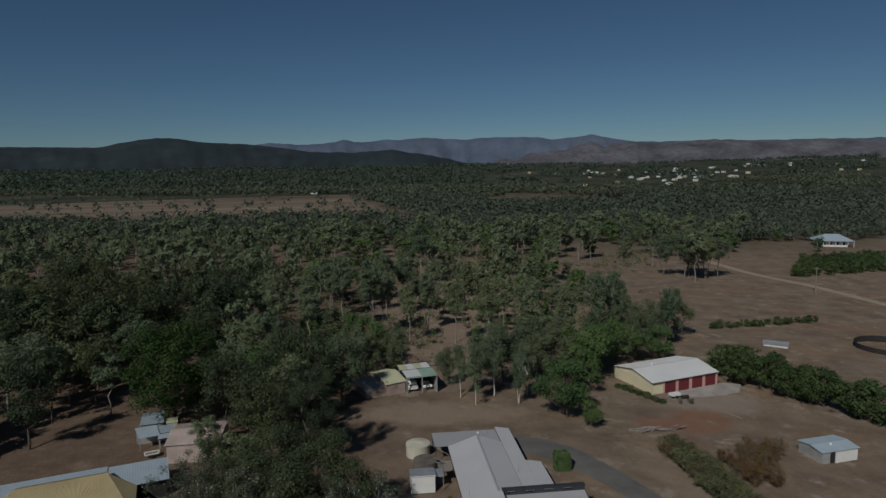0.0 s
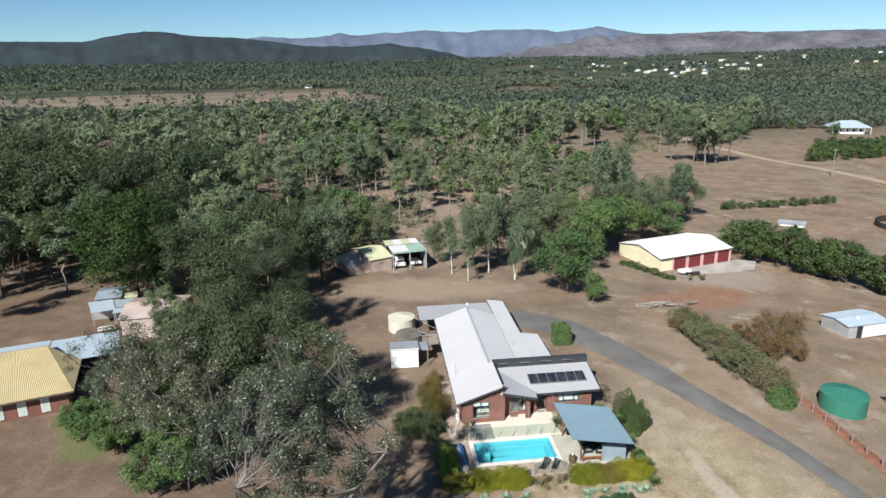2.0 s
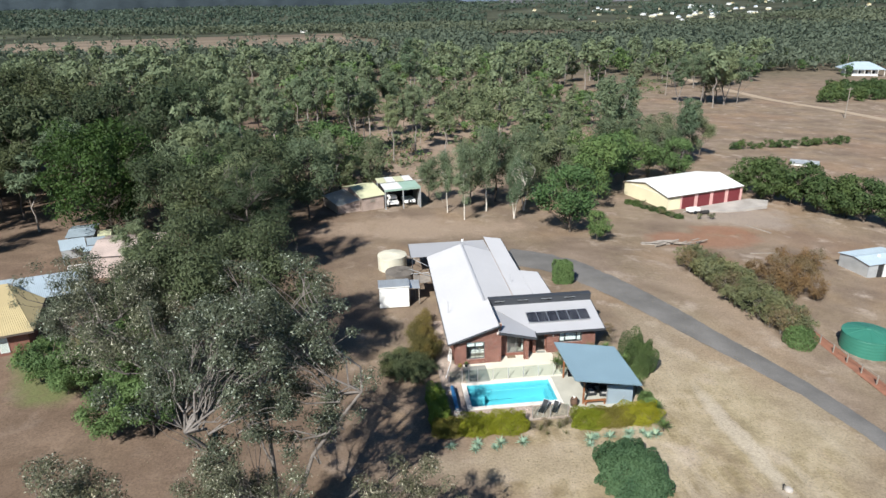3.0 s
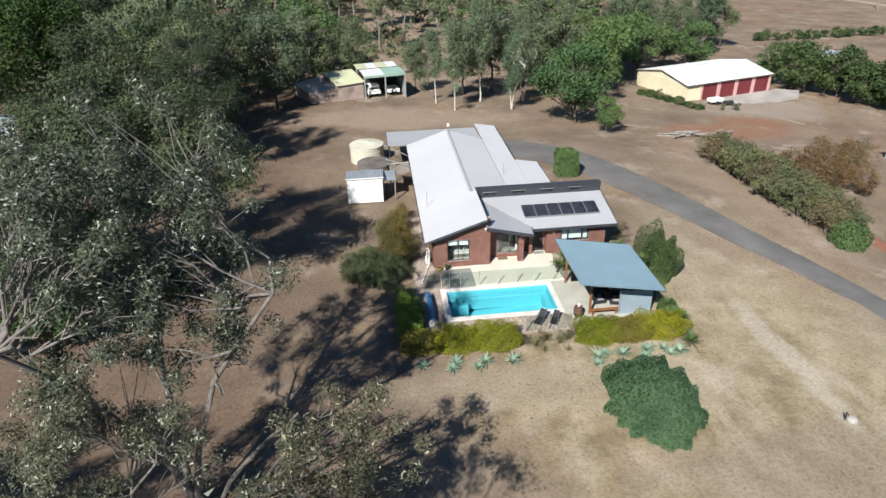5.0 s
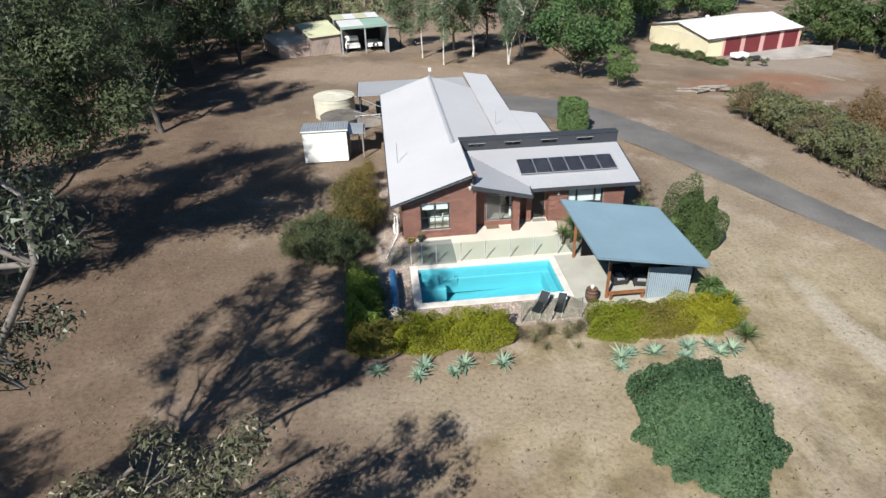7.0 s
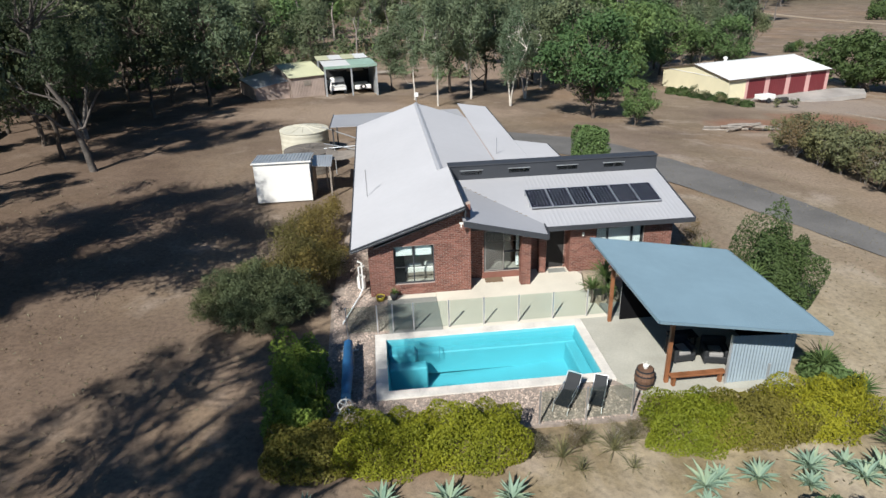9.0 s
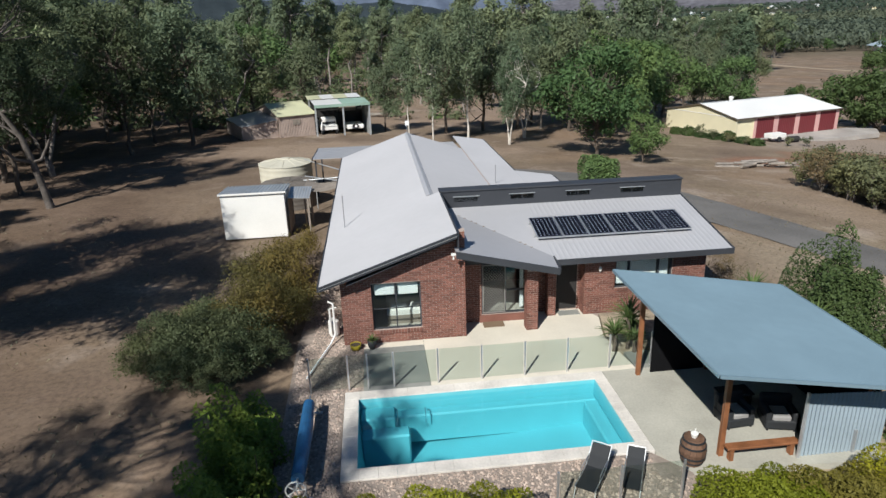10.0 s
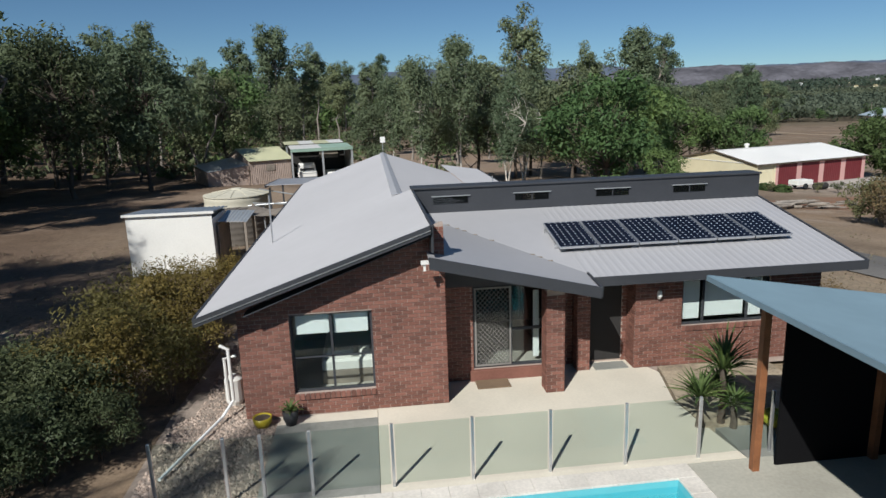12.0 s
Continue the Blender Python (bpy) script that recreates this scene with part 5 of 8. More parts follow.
for x in (0, 3.3):
    part("side_wall", Shape().box(x, x + 0.05, 0.05, 2.4, 0, 2.22), M["white"], ws)
part("roof_sheet", ribbed((-0.08, -0.08, 2.53), (3.45, -0.08, 2.53), (3.45, 2.6, 2.33), (-0.08, 2.6, 2.33), pitch=0.19, depth=0.035, per=5, trapezoid=True), M["galv"], ws)
part("eave_trim", Shape().box(-0.1, 3.47, -0.12, -0.085, 2.46, 2.56), M["white"], ws)
stand = thing("lean_to", "cream lean-to with timber posts beside the garden shed", "lean-to", pose(-3.42, 13.5, -0.1))
part("wall_sheet", Shape().box(0.0, 0.05, 0.1, 2.2, 0, 1.9), M["timber_grey"], stand)
part("roof_sheet", ribbed((0.0, 0.2, 2.02), (1.2, 0.2, 1.95), (1.2, 2.3, 2.1), (0.0, 2.3, 2.15), pitch=0.15, depth=0.02), M["galv"], stand)
part("post", Shape().box(1.05, 1.15, 0.2, 0.3, 0, 1.92), M["timber_grey"], stand)
part("post", Shape().box(1.05, 1.15, 2.1, 2.2, 0, 2.0), M["timber_grey"], stand)


def water_tank(m, r, h, roof, wall_mat, top_mat, label, rings=5):
    t = thing("water_tank", label, "water tank", m)
    prof = [(r, 0)]
    for i in range(rings):
        z = h * i / rings
        prof += [(r + 0.03, z + h / rings * 0.3), (r + 0.03, z + h / rings * 0.7), (r, z + h / rings)]
    part("wall", Shape().lathe(prof, 36), M[wall_mat], t, smooth_faces=True)
    part("roof", Shape().lathe([(r + 0.06, h), (r + 0.06, h + 0.05), (0.35, h + roof), (0.3, h + roof + 0.06), (0.02, h + roof + 0.08)], 36), M[top_mat], t)
    for k in range(12):
        a = 2 * math.pi * k / 12
        part("roof_rib", Shape().tube([((r + 0.04) * math.cos(a), (r + 0.04) * math.sin(a), h + 0.06), (0.35 * math.cos(a), 0.35 * math.sin(a), h + roof + 0.01)], 0.02, 4), M[top_mat], t)
    return t


M["tank_cream"] = surface("cream_tank", (0.55, 0.52, 0.42), 0.7, vary=0.1, coarse=0.8)
M["tank_grey"] = surface("grey_tank", (0.16, 0.14, 0.12), 0.85, vary=0.25, coarse=0.8)
M["tank_green"] = surface("green_tank", (0.035, 0.17, 0.12), 0.55, vary=0.08)
water_tank(pose(-4.95, 25.6, gz(-5, 25.6) - 0.1), 1.85, 1.95, 0.32, "tank_cream", "tank_cream", "cream corrugated rainwater tank with conical lid")
water_tank(pose(-4.2, 20.6, gz(-4.2, 20.6) - 0.1), 1.75, 1.5, 0.12, "tank_grey", "tank_grey", "old grey concrete rainwater tank")
pp = thing("tank_pipes", "white downpipes running from roof to tanks", "pipes", pose(0, 0, 0))
for a, b in (((-0.75, 16.5, 2.1), (-3.0, 19.8, 1.75)), ((-0.75, 19.5, 2.1), (-3.4, 24.4, 1.9)), ((-2.2, 18.0, 0.0), (-2.2, 18.0, 1.9)), ((-0.75, 17.8, 2.0), (-2.9, 17.9, 1.9))):
    part("pipe", Shape().tube([a, b], 0.035, 8), M["galv"], pp)
sailcloth = thing("shade_cloth", "sagging grey shade cloth between house and tanks", "shade cloth", pose(0, 0, 0))
sv, sf = [], []
for j in range(6):
    for i in range(6):
        u, v = i / 5, j / 5
        sv.append((-0.8 - 1.9 * u, 15.2 + 2.6 * v, 1.95 - 0.25 * math.sin(math.pi * u) * (0.6 + 0.4 * v)))
for j in range(5):
    for i in range(5):
        a = j * 6 + i
        sf.append((a, a + 1, a + 7, a + 6))
part("cloth", Shape().add(sv, sf), M["timber_grey"], sailcloth)
for x, y in ((-2.65, 15.2), (-2.65, 17.8)):
    part("post", Shape().box(x - 0.04, x + 0.04, y - 0.04, y + 0.04, -0.1, 2.0), M["timber_grey"], sailcloth)

# small steel shed on the right, green tank, neighbour's roof
ss = gable_shed("small_shed", "small grey steel shed with blue-grey roof", "shed", pose(59.3, 20.6, gz(61, 22) - 0.1, 0, 0, 8), 7.0, 4.8, 2.1, 0.35, "galv", "roof_pale_blue" if "roof_pale_blue" in M else [M.setdefault("roof_pale_blue", surface("roof_pale_blue", (0.36, 0.43, 0.48), 0.45, vary=0.06)), "roof_pale_blue"][1])
part("door", Shape().box(1.6, 2.5, -0.06, -0.01, 0, 1.9), M["dark"], ss)
part("wall_panel", Shape().box(2.7, 7.0, -0.05, -0.01, 0, 2.0), M["white"], ss)
part("roof_vent", Shape().lathe([(0.2, 2.35), (0.2, 2.6), (0.05, 2.7)], 12, 3.2, 1.6), M["white"], ss)
water_tank(pose(43.1, 0.7, gz(43.1, 1) - 0.15), 2.35, 2.1, 0.5, "tank_green", "tank_green", "large green polymer water tank", 6)
nbr = thing("neighbour_house", "neighbouring house with grey-green corrugated roof and white gutter", "house", pose(48.0, -8.5, gz(50, -5), 0, 0, -8))
part("wall", Shape().box(0, 12, 0, 9, 0, 2.4), M["rust"], nbr)
part("roof_sheet", ribbed((-0.6, -0.6, 2.4), (12.6, -0.6, 2.4), (12.6, 4.5, 3.5), (-0.6, 4.5, 3.5), pitch=0.2, depth=0.03), M["roof_rust"] if "roof_rust" in M else M.setdefault("roof_rust", surface("tan_roof", (0.33, 0.27, 0.22), 0.6, vary=0.1)), nbr)
for i in range(6):
    part("roof_sheet", ribbed((-0.6 + i * 2.2, 9.6, 2.4), (-0.6 + i * 2.2 + 2.18, 9.6, 2.4), (-0.6 + i * 2.2 + 2.18, 4.5, 3.5), (-0.6 + i * 2.2, 4.5, 3.5), pitch=0.2, depth=0.03), M["roof_pale_blue"] if i % 2 else M["roof_greenish"], nbr)
part("gutter", Shape().box(-0.75, -0.6, -0.6, 9.6, 2.25, 2.4), M["white"], nbr)
part("window", Shape().box(-0.03, 0.0, 1.5, 3.2, 0.9, 2.0), M["glass"], nbr)
edge = thing("garden_fence", "low post and wire fence along red mulch edging", "fence", pose(0, 0, 0))
M["mulch"] = surface("red_mulch", (0.27, 0.12, 0.075), 0.95, vary=0.2, coarse=1)
v_, f_ = strip([(39.9, 8.0), (39.6, 2.0), (39.3, -5.0), (39.0, -14.0)], [1.4, 1.5, 1.6, 1.6], 0.05)
tagged(new("ground_mulch", mesh_of("ground_mulch", v_, f_, [M["mulch"]])), "strip of red mulch along the fence", "mulch", kind="structure")
for i in range(12):
    y = 8 - i * 2.0
    part("post", Shape().box(38.95, 39.05, y - 0.05, y + 0.05, gz(39, y) - 0.2, gz(39, y) + 1.0), M["timber_grey"], edge)
part("top_rail", Shape().tube([(39, 8, gz(39, 8) + 0.95), (39, -3, gz(39, -3) + 0.95), (39, -14, gz(39, -14) + 0.95)], 0.02, 5), M["timber_grey"], edge)

# neighbour on the left: brick house with tan roof, pale wing, sheds behind
M["roof_tan"] = surface("tan_steel_roof", (0.46, 0.37, 0.2), 0.55, vary=0.08, coarse=0.4)
LEFT_AT = pose(-41.5, 7.65, gz(-45, 10), 0, 0, 17)
nl = thing("neighbour_house", "red brick house with tan hipped steel roof", "house", LEFT_AT)
part("wall", Shape().box(-16, 0, 0, 6.7, -0.3, 2.45), M["brick_mass"], nl, "red brick wall")
hx0, hx1, hy0, hy1, he, hr = -16.7, 0.7, -0.7, 7.6, 2.4, 4.2
part("roof_front", ribbed((hx0, hy0, he), (hx1, hy0, he), (hx1 - 3.4, 9.0, hr), (hx0 + 3.4, 9.0, hr), pitch=0.2, depth=0.025), M["roof_tan"], nl)
part("roof_rear", ribbed((hx1 - 3.4, 11.5, 3.3), (hx0 + 3.4, 11.5, 3.3), (hx0 + 3.4, 9.0, hr), (hx1 - 3.4, 9.0, hr), pitch=0.2, depth=0.025), M["roof_tan"], nl)
part("roof_end", Shape().slab([(hx1, hy0, he), (hx1, hy1, he), (hx1 - 3.4, 9.0, hr)], 0.03), M["roof_tan"], nl)
part("roof_end", Shape().slab([(hx0, hy1, he), (hx0, hy0, he), (hx0 + 3.4, 9.0, hr)], 0.03), M["roof_tan"], nl)
part("fascia_board", Shape().box(hx0, hx1, hy0 - 0.03, hy0, he - 0.2, he).box(hx1, hx1 + 0.03, hy0, hy1, he - 0.2, he), M["bark_dark"], nl)
for x in (-2.6, -4.7, -6.8, -11.5):
    w = part("window", Shape().box(x, x + 0.8, -0.06, -0.01, 0.3, 2.1), M["white"], nl, "narrow window with white blind")
    part("pane", Shape().box(x + 0.06, x + 0.74, -0.075, -0.065, 0.36, 2.04), M["glass"], w)
wing = thing("pale_roofed_wing", "pale steel roofed wing beside the brick house", "verandah", LEFT_AT)
part("roof_sheet", ribbed((-3.0, 7.6, 2.45), (4.7, 7.6, 2.45), (4.5, 13.8, 2.9), (-3.0, 13.8, 2.9), pitch=0.2, depth=0.025), M["roof_pale_blue"], wing)
part("roof_sheet", ribbed((-22.0, 8.4, 2.5), (-3.2, 8.4, 2.5), (-3.2, 14.4, 2.8), (-22.0, 14.4, 2.8), pitch=0.2, depth=0.025), M["roof_pale_blue"], wing)
# Near-black wall: deep shade under the wing roof is put into its colour
part("wall", Shape().box(-2.8, 4.2, 8.2, 13.4, -0.3, 2.4), M["dark"], wing)
for x in (-21.5, -12.0, -3.6):
    for y in (8.7, 14.1):
        part("post", Shape().box(x - 0.06, x + 0.06, y - 0.06, y + 0.06, -0.3, 2.55), M["galv"], wing)
M["pinkpale"] = surface("pale_pink_steel", (0.53, 0.43, 0.385), 0.6, vary=0.16, coarse=0.5)
M["roof_dull_blue"] = surface("dull_blue_steel", (0.3, 0.36, 0.4), 0.55, vary=0.12)
gable_shed("storage_shed", "faded pale pink steel storage shed among the gums", "shed", pose(-42.8, 26.6, gz(-40, 30), 0, 0, 2), 7.6, 8.0, 3.0, 0.75, "pinkpale", "pinkpale")
gable_shed("storage_shed", "low shed with dull blue steel roof behind the brick house", "shed", pose(-50.0, 37.2, gz(-49, 38), 0, 0, 12), 3.2, 5.2, 2.1, 0.25, "galv", "roof_dull_blue")
gable_shed("garden_shed", "tiny pale green steel garden shed", "shed", pose(-46.2, 38.0, gz(-46, 38), 0, 0, 14), 1.6, 2.4, 1.9, 0.35, "roof_green", "roof_green", 0.1)
sk = thing("open_shed", "open shed with pale steel skillion roof on posts", "shed", pose(-48.4, 31.3, gz(-46, 33), 0, 0, 18))
part("roof_sheet", ribbed((0, 0, 2.2), (3.1, 0, 2.2), (2.6, 4.0, 2.5), (-0.6, 4.0, 2.5), pitch=0.19, depth=0.025), M["roof_pale_blue"], sk)
part("roof_sheet", ribbed((3.15, 0.5, 2.3), (5.4, 0.5, 2.3), (5.2, 3.2, 2.5), (2.9, 3.2, 2.5), pitch=0.19, depth=0.025), M["roof_dull_blue"], sk)
part("roof_sheet", ribbed((2.7, -1.3, 2.1), (5.3, -1.3, 2.1), (5.4, 0.4, 2.2), (2.9, 0.4, 2.2), pitch=0.19, depth=0.025), M["roof_pale_blue"], sk)
part("rear_wall", Shape().box(-0.3, 5.0, 3.0, 3.05, -0.2, 2.3), M["galv"], sk)
for x, y in ((0.1, 0.2), (3.0, 0.2), (2.9, -1.1), (5.1, -1.1), (5.1, 3.0), (-0.4, 3.6)):
    part("post", Shape().box(x - 0.05, x + 0.05, y - 0.05, y + 0.05, -0.3, 2.15), M["galv"], sk)
tf = thing("trailer", "flat trailer with white rails on bare dirt", "trailer", pose(-46.6, 28.4, gz(-46, 29), 0, 0, 20))
part("deck", Shape().box(0, 2.0, 0, 1.2, 0.45, 0.52), M["timber_grey"], tf)
for a, b in (((0, 0), (2, 0)), ((0, 1.2), (2, 1.2)), ((0, 0), (0, 1.2)), ((2, 0), (2, 1.2))):
    part("rail", Shape().tube([(a[0], a[1], 0.62), (b[0], b[1], 0.62)], 0.07, 6), M["white"], tf)
for y in (-0.1, 1.18):
    part("wheel", Shape().tube([(1.0, y, 0.28), (1.0, y + 0.14, 0.28)], 0.28, 12), M["black"], tf)


# ---------------------------------------------------------------- plants
def leaf_mesh(name, centres, size, material, rng, outward=None, slim=0.5, jitter=0.5, droop=0.3, even=0.0):
    """Many small leaves, each one blade; they face outward from their clump and up to the light."""
    n = len(centres)
    c = np.asarray(centres, float)
    nrm = rng.normal(size=(n, 3)) * 0.75 * (1 - 0.6 * even) + np.array([0, 0, 0.45])
    if outward is not None:
        nrm += outward * (0.9 + 0.7 * even)
    nrm /= np.linalg.norm(nrm, axis=1, keepdims=True)
    d = rng.normal(size=(n, 3)) - np.array([0, 0, droop])
    d -= nrm * (d * nrm).sum(1, keepdims=True)
    d /= np.linalg.norm(d, axis=1, keepdims=True)
    e = np.cross(nrm, d)
    s = size * (1 + jitter * (rng.random((n, 1)) - 0.5) * 2)
    v = np.empty((n, 3, 3))
    v[:, 0], v[:, 1], v[:, 2] = c + d * s * 1.2, c - d * s * 0.7 + e * s * slim, c - d * s * 0.7 - e * s * slim
    me = bpy.data.meshes.new(name)
    me.vertices.add(n * 3)
    me.vertices.foreach_set("co", v.astype(np.float32).ravel())
    me.loops.add(n * 3)
    me.loops.foreach_set("vertex_index", np.arange(n * 3, dtype=np.int32))
    me.polygons.add(n)
    me.polygons.foreach_set("loop_start", np.arange(0, n * 3, 3, dtype=np.int32))
    me.polygons.foreach_set("loop_total", np.full(n, 3, dtype=np.int32))
    me.materials.append(material)
    me.update(calc_edges=True)
    return me


def limb(s, p, d, length, r0, r1, rng, bend=0.25, lift=0.15, steps=5, sides=6):
    """A crooked tapering limb; returns its points."""
    pts = [np.array(p, float)]
    d = np.array(d, float)
    d /= np.linalg.norm(d)
    for i in range(steps):
        d = d + rng.normal(size=3) * bend * 0.5 + np.array([0, 0, lift * 0.4])
        d /= np.linalg.norm(d)
        pts.append(pts[-1] + d * length / steps)
    rr = [r0 + (r1 - r0) * i / steps for i in range(steps + 1)]
    s.tube(pts, rr, sides, False)
    return pts, d


def tree_meshes(seed, h=12.0, r=3.6, base=0.35, clumps=34, clump=1.0, leaves=9000, leaf=0.13, bark="bark", leafmat="leaf_gum", trunk_r=0.17, stems=1,
                offset=(0.0, 0.0), hollow=0.55, slim=0.45, droop=0.4, sides=5, name="tree", twigs=0, flat=0.75, point=0.0, lean=0.06, crook=1.0, low=1.0, lobes=0, gather=(0.12, 0.45), fork=False):
    """Trunk mesh and crown mesh of one tree at the origin: crooked stems, a limb to each clump of leaves of an uneven crown.
    base: where the crown begins, as a share of h; hollow: how far the clumps keep to the crown's skin; point: how far it narrows upward."""
    rng = np.random.default_rng(seed)
    s = Shape()
    zc, rz = h * (1 + base) / 2, h * (1 - base) / 2
    dirs = rng.normal(size=(clumps, 3))
    dirs /= np.linalg.norm(dirs, axis=1, keepdims=True)
    rad = (hollow + (1 - hollow) * rng.random(clumps)) * rng.uniform(0.8, 1.08, clumps)
    cen = dirs * rad[:, None] * np.array([r, r, rz]) * 0.86
    # one side fuller than the other, and a skyline of knobs
    a0 = rng.uniform(0, 6.28)
    cen[:, :2] *= (1 + 0.22 * np.cos(np.arctan2(cen[:, 1], cen[:, 0]) - a0) + 0.12 * np.cos(3 * np.arctan2(cen[:, 1], cen[:, 0]) + a0))[:, None]
    up = (cen[:, 2] + rz) / (2 * rz)
    cen[:, :2] *= (1 - point * up)[:, None]
    cen[:, 2] = (2 * up ** low - 1) * rz
    if lobes:
        # gathered into a few boughs, with gaps between them
        r2 = np.random.default_rng(seed + 900)
        pick = cen[r2.choice(clumps, lobes, replace=False)].copy()
        near = np.argmin(((cen[:, None] - pick[None]) ** 2).sum(2), axis=1)
        cen += (pick[near] - cen) * r2.uniform(*gather, (clumps, 1))
    cen[:, 0] += offset[0]
    cen[:, 1] += offset[1]
    cen[:, 2] += zc
    stem_pts = []
    for st in range(stems):
        a = a0 + 6.28 * st / stems
        t = lean + (0.28 if stems > 1 else 0.0) * rng.uniform(0.7, 1.2)
        top = np.array([offset[0] * 0.75 + math.cos(a) * t * h * 0.7, offset[1] * 0.75 + math.sin(a) * t * h * 0.7, h * (0.5 + 0.3 * base)])
        p0 = np.array([0.05 * h / 12 * math.cos(a) * (stems > 1), 0.05 * h / 12 * math.sin(a) * (stems > 1), -0.3])
        bow = 1.9 if stems > 1 else 1.2
        pts = [p0]
        for i in range(1, 7):
            k = i / 6
            q = p0 + (top - p0) * np.array([k ** bow, k ** bow, k]) + rng.normal(size=3) * np.array([0.025, 0.025, 0.0]) * crook * h * (k < 1) * k
            pts.append(q)
        s.tube(pts, [trunk_r * (1.15 if i == 0 else 1 - 0.62 * i / 6) for i in range(7)], sides + 2, False)
        stem_pts.append(pts)
    boughs = []
    if fork:
        # a few main boughs; the smaller limbs spring from their outer halves
        for b in pick + np.array([offset[0], offset[1], zc]):
            pts = stem_pts[int(np.argmin([np.hypot(*(b[:2] - q[4][:2])) for q in stem_pts]))]
            i = int(np.argmin(np.abs(np.array([q[2] for q in pts]) - (b[2] - np.hypot(*(b[:2] - pts[3][:2])) * rng.uniform(0.6, 1.0)))))
            q = pts[max(1, i)]
            w = [q + (b - q) * k + rng.normal(size=3) * 0.011 * h * (0 < k < 1) + np.array([0, 0, -0.02 * h * k * (1 - k) * 4]) for k in (0, 0.2, 0.4, 0.6, 0.8, 0.95)]
            rr = trunk_r * rng.uniform(0.3, 0.5)
            s.tube(w, [rr, rr * 0.85, rr * 0.7, rr * 0.52, rr * 0.36, rr * 0.15], sides, False)
            boughs.append((b, w, rr))
    for c in cen[:12] if sides == 3 and leaf > 0.2 else cen:
        if fork:
            near_b = np.argsort([((c - b[0]) ** 2).sum() for b in boughs])[0]
            b, w, rr = boughs[int(near_b)]
            q = w[int(rng.integers(2, 5))]
            mid = q * 0.5 + c * 0.5 + rng.normal(size=3) * 0.012 * h
            s.tube([q, mid, c], [rr * 0.42, rr * 0.26, rr * 0.07], 4, False)
            for j in range(twigs):
                e = c + rng.normal(size=3) * clump * 0.6
                f = mid * (0.15 * (j % 4)) + c * (1 - 0.15 * (j % 4))
                s.tube([f, (f + e) / 2 + rng.normal(size=3) * 0.1 * clump, e], [rr * 0.12, rr * 0.08, rr * 0.03], 3, False)
            continue
        pts = stem_pts[int(rng.integers(stems))]
        dist = np.array([np.hypot(*(c[:2] - q[:2])) for q in pts])
        want = np.maximum(c[2] - dist * rng.uniform(0.5, 1.0), h * base * 0.6)
        i = int(np.argmin(np.abs(np.array([q[2] for q in pts]) - want)))
        q = pts[max(1, i)]
        mid = q * 0.5 + c * 0.5 + rng.normal(size=3) * 0.035 * max(crook, 0.7) * h - np.array([0, 0, 0.03 * h])
        m2 = mid * 0.45 + c * 0.55 + rng.normal(size=3) * 0.02 * h
        rr = trunk_r * (0.2 + 0.25 * rng.random())
        if sides > 3:
            s.tube([q, mid * 0.55 + q * 0.45 + rng.normal(size=3) * 0.015 * h, mid, m2, c], [rr, rr * 0.8, rr * 0.6, rr * 0.42, rr * 0.15], sides - 1, False)
        else:
            s.tube([q, mid, c], [rr, rr * 0.6, rr * 0.15], 3, False)
        for j in range(twigs):
            e = c + rng.normal(size=3) * clump * 0.6
            f = c * (0.65 + 0.1 * (j % 4)) + m2 * (0.35 - 0.1 * (j % 4))
            s.tube([f, (f + e) / 2 + rng.normal(size=3) * 0.2 * clump, e], [rr * 0.22, rr * 0.14, rr * 0.05], 3, False)
    size = clump * rng.uniform(0.55, 1.3, clumps)
    w = size ** 2 * rng.uniform(0.6, 1.4, clumps)
    pick = rng.choice(clumps, leaves, p=w / w.sum())
    g = rng.normal(size=(leaves, 3))
    g[:, 2] += 0.35
    gl = np.linalg.norm(g, axis=1, keepdims=True)
    outward = g / gl
    fall = rng.random((leaves, 1)) ** 0.45 * (1 + 0.35 * rng.random((leaves, 1)) ** 4)
    off = outward * fall * size[pick][:, None] * np.array([1, 1, flat])
    off[:, 2] -= 0.25 * droop * size[pick] * rng.random(leaves)
    centres = cen[pick] + off
    centres[:, 2] = np.maximum(centres[:, 2], h * 0.03)
    top = np.quantile(centres[:, 2], 0.998)
    crown = leaf_mesh(name + "_crown", centres, leaf, M[leafmat], rng, outward, slim, 0.5, droop, 0.6 if leaf > 0.17 else 0.4)
    trunk = s.mesh(name + "_trunk", M[bark], smooth_faces=True)
    return trunk, crown, top


def tree(name, label, meshes, x, y, h=None, turn=0.0, category="tree", group="", sink=0.0):
    """Stands a tree of the given meshes at x, y, scaled to the height h."""
    trunk, crown, top = meshes
    k = (h / top) if h else 1.0
    t = thing(name, label, category, Matrix.Translation((x, y, gz(x, y) - sink)) @ pose(0, 0, 0, 0, 0, turn) @ Matrix.Scale(k, 4), group)
    part("trunk", trunk, None, t)
    part("crown", crown, None, t)
    return t


GUM_L = "tall eucalypt with pale trunk and sparse grey-green crown"
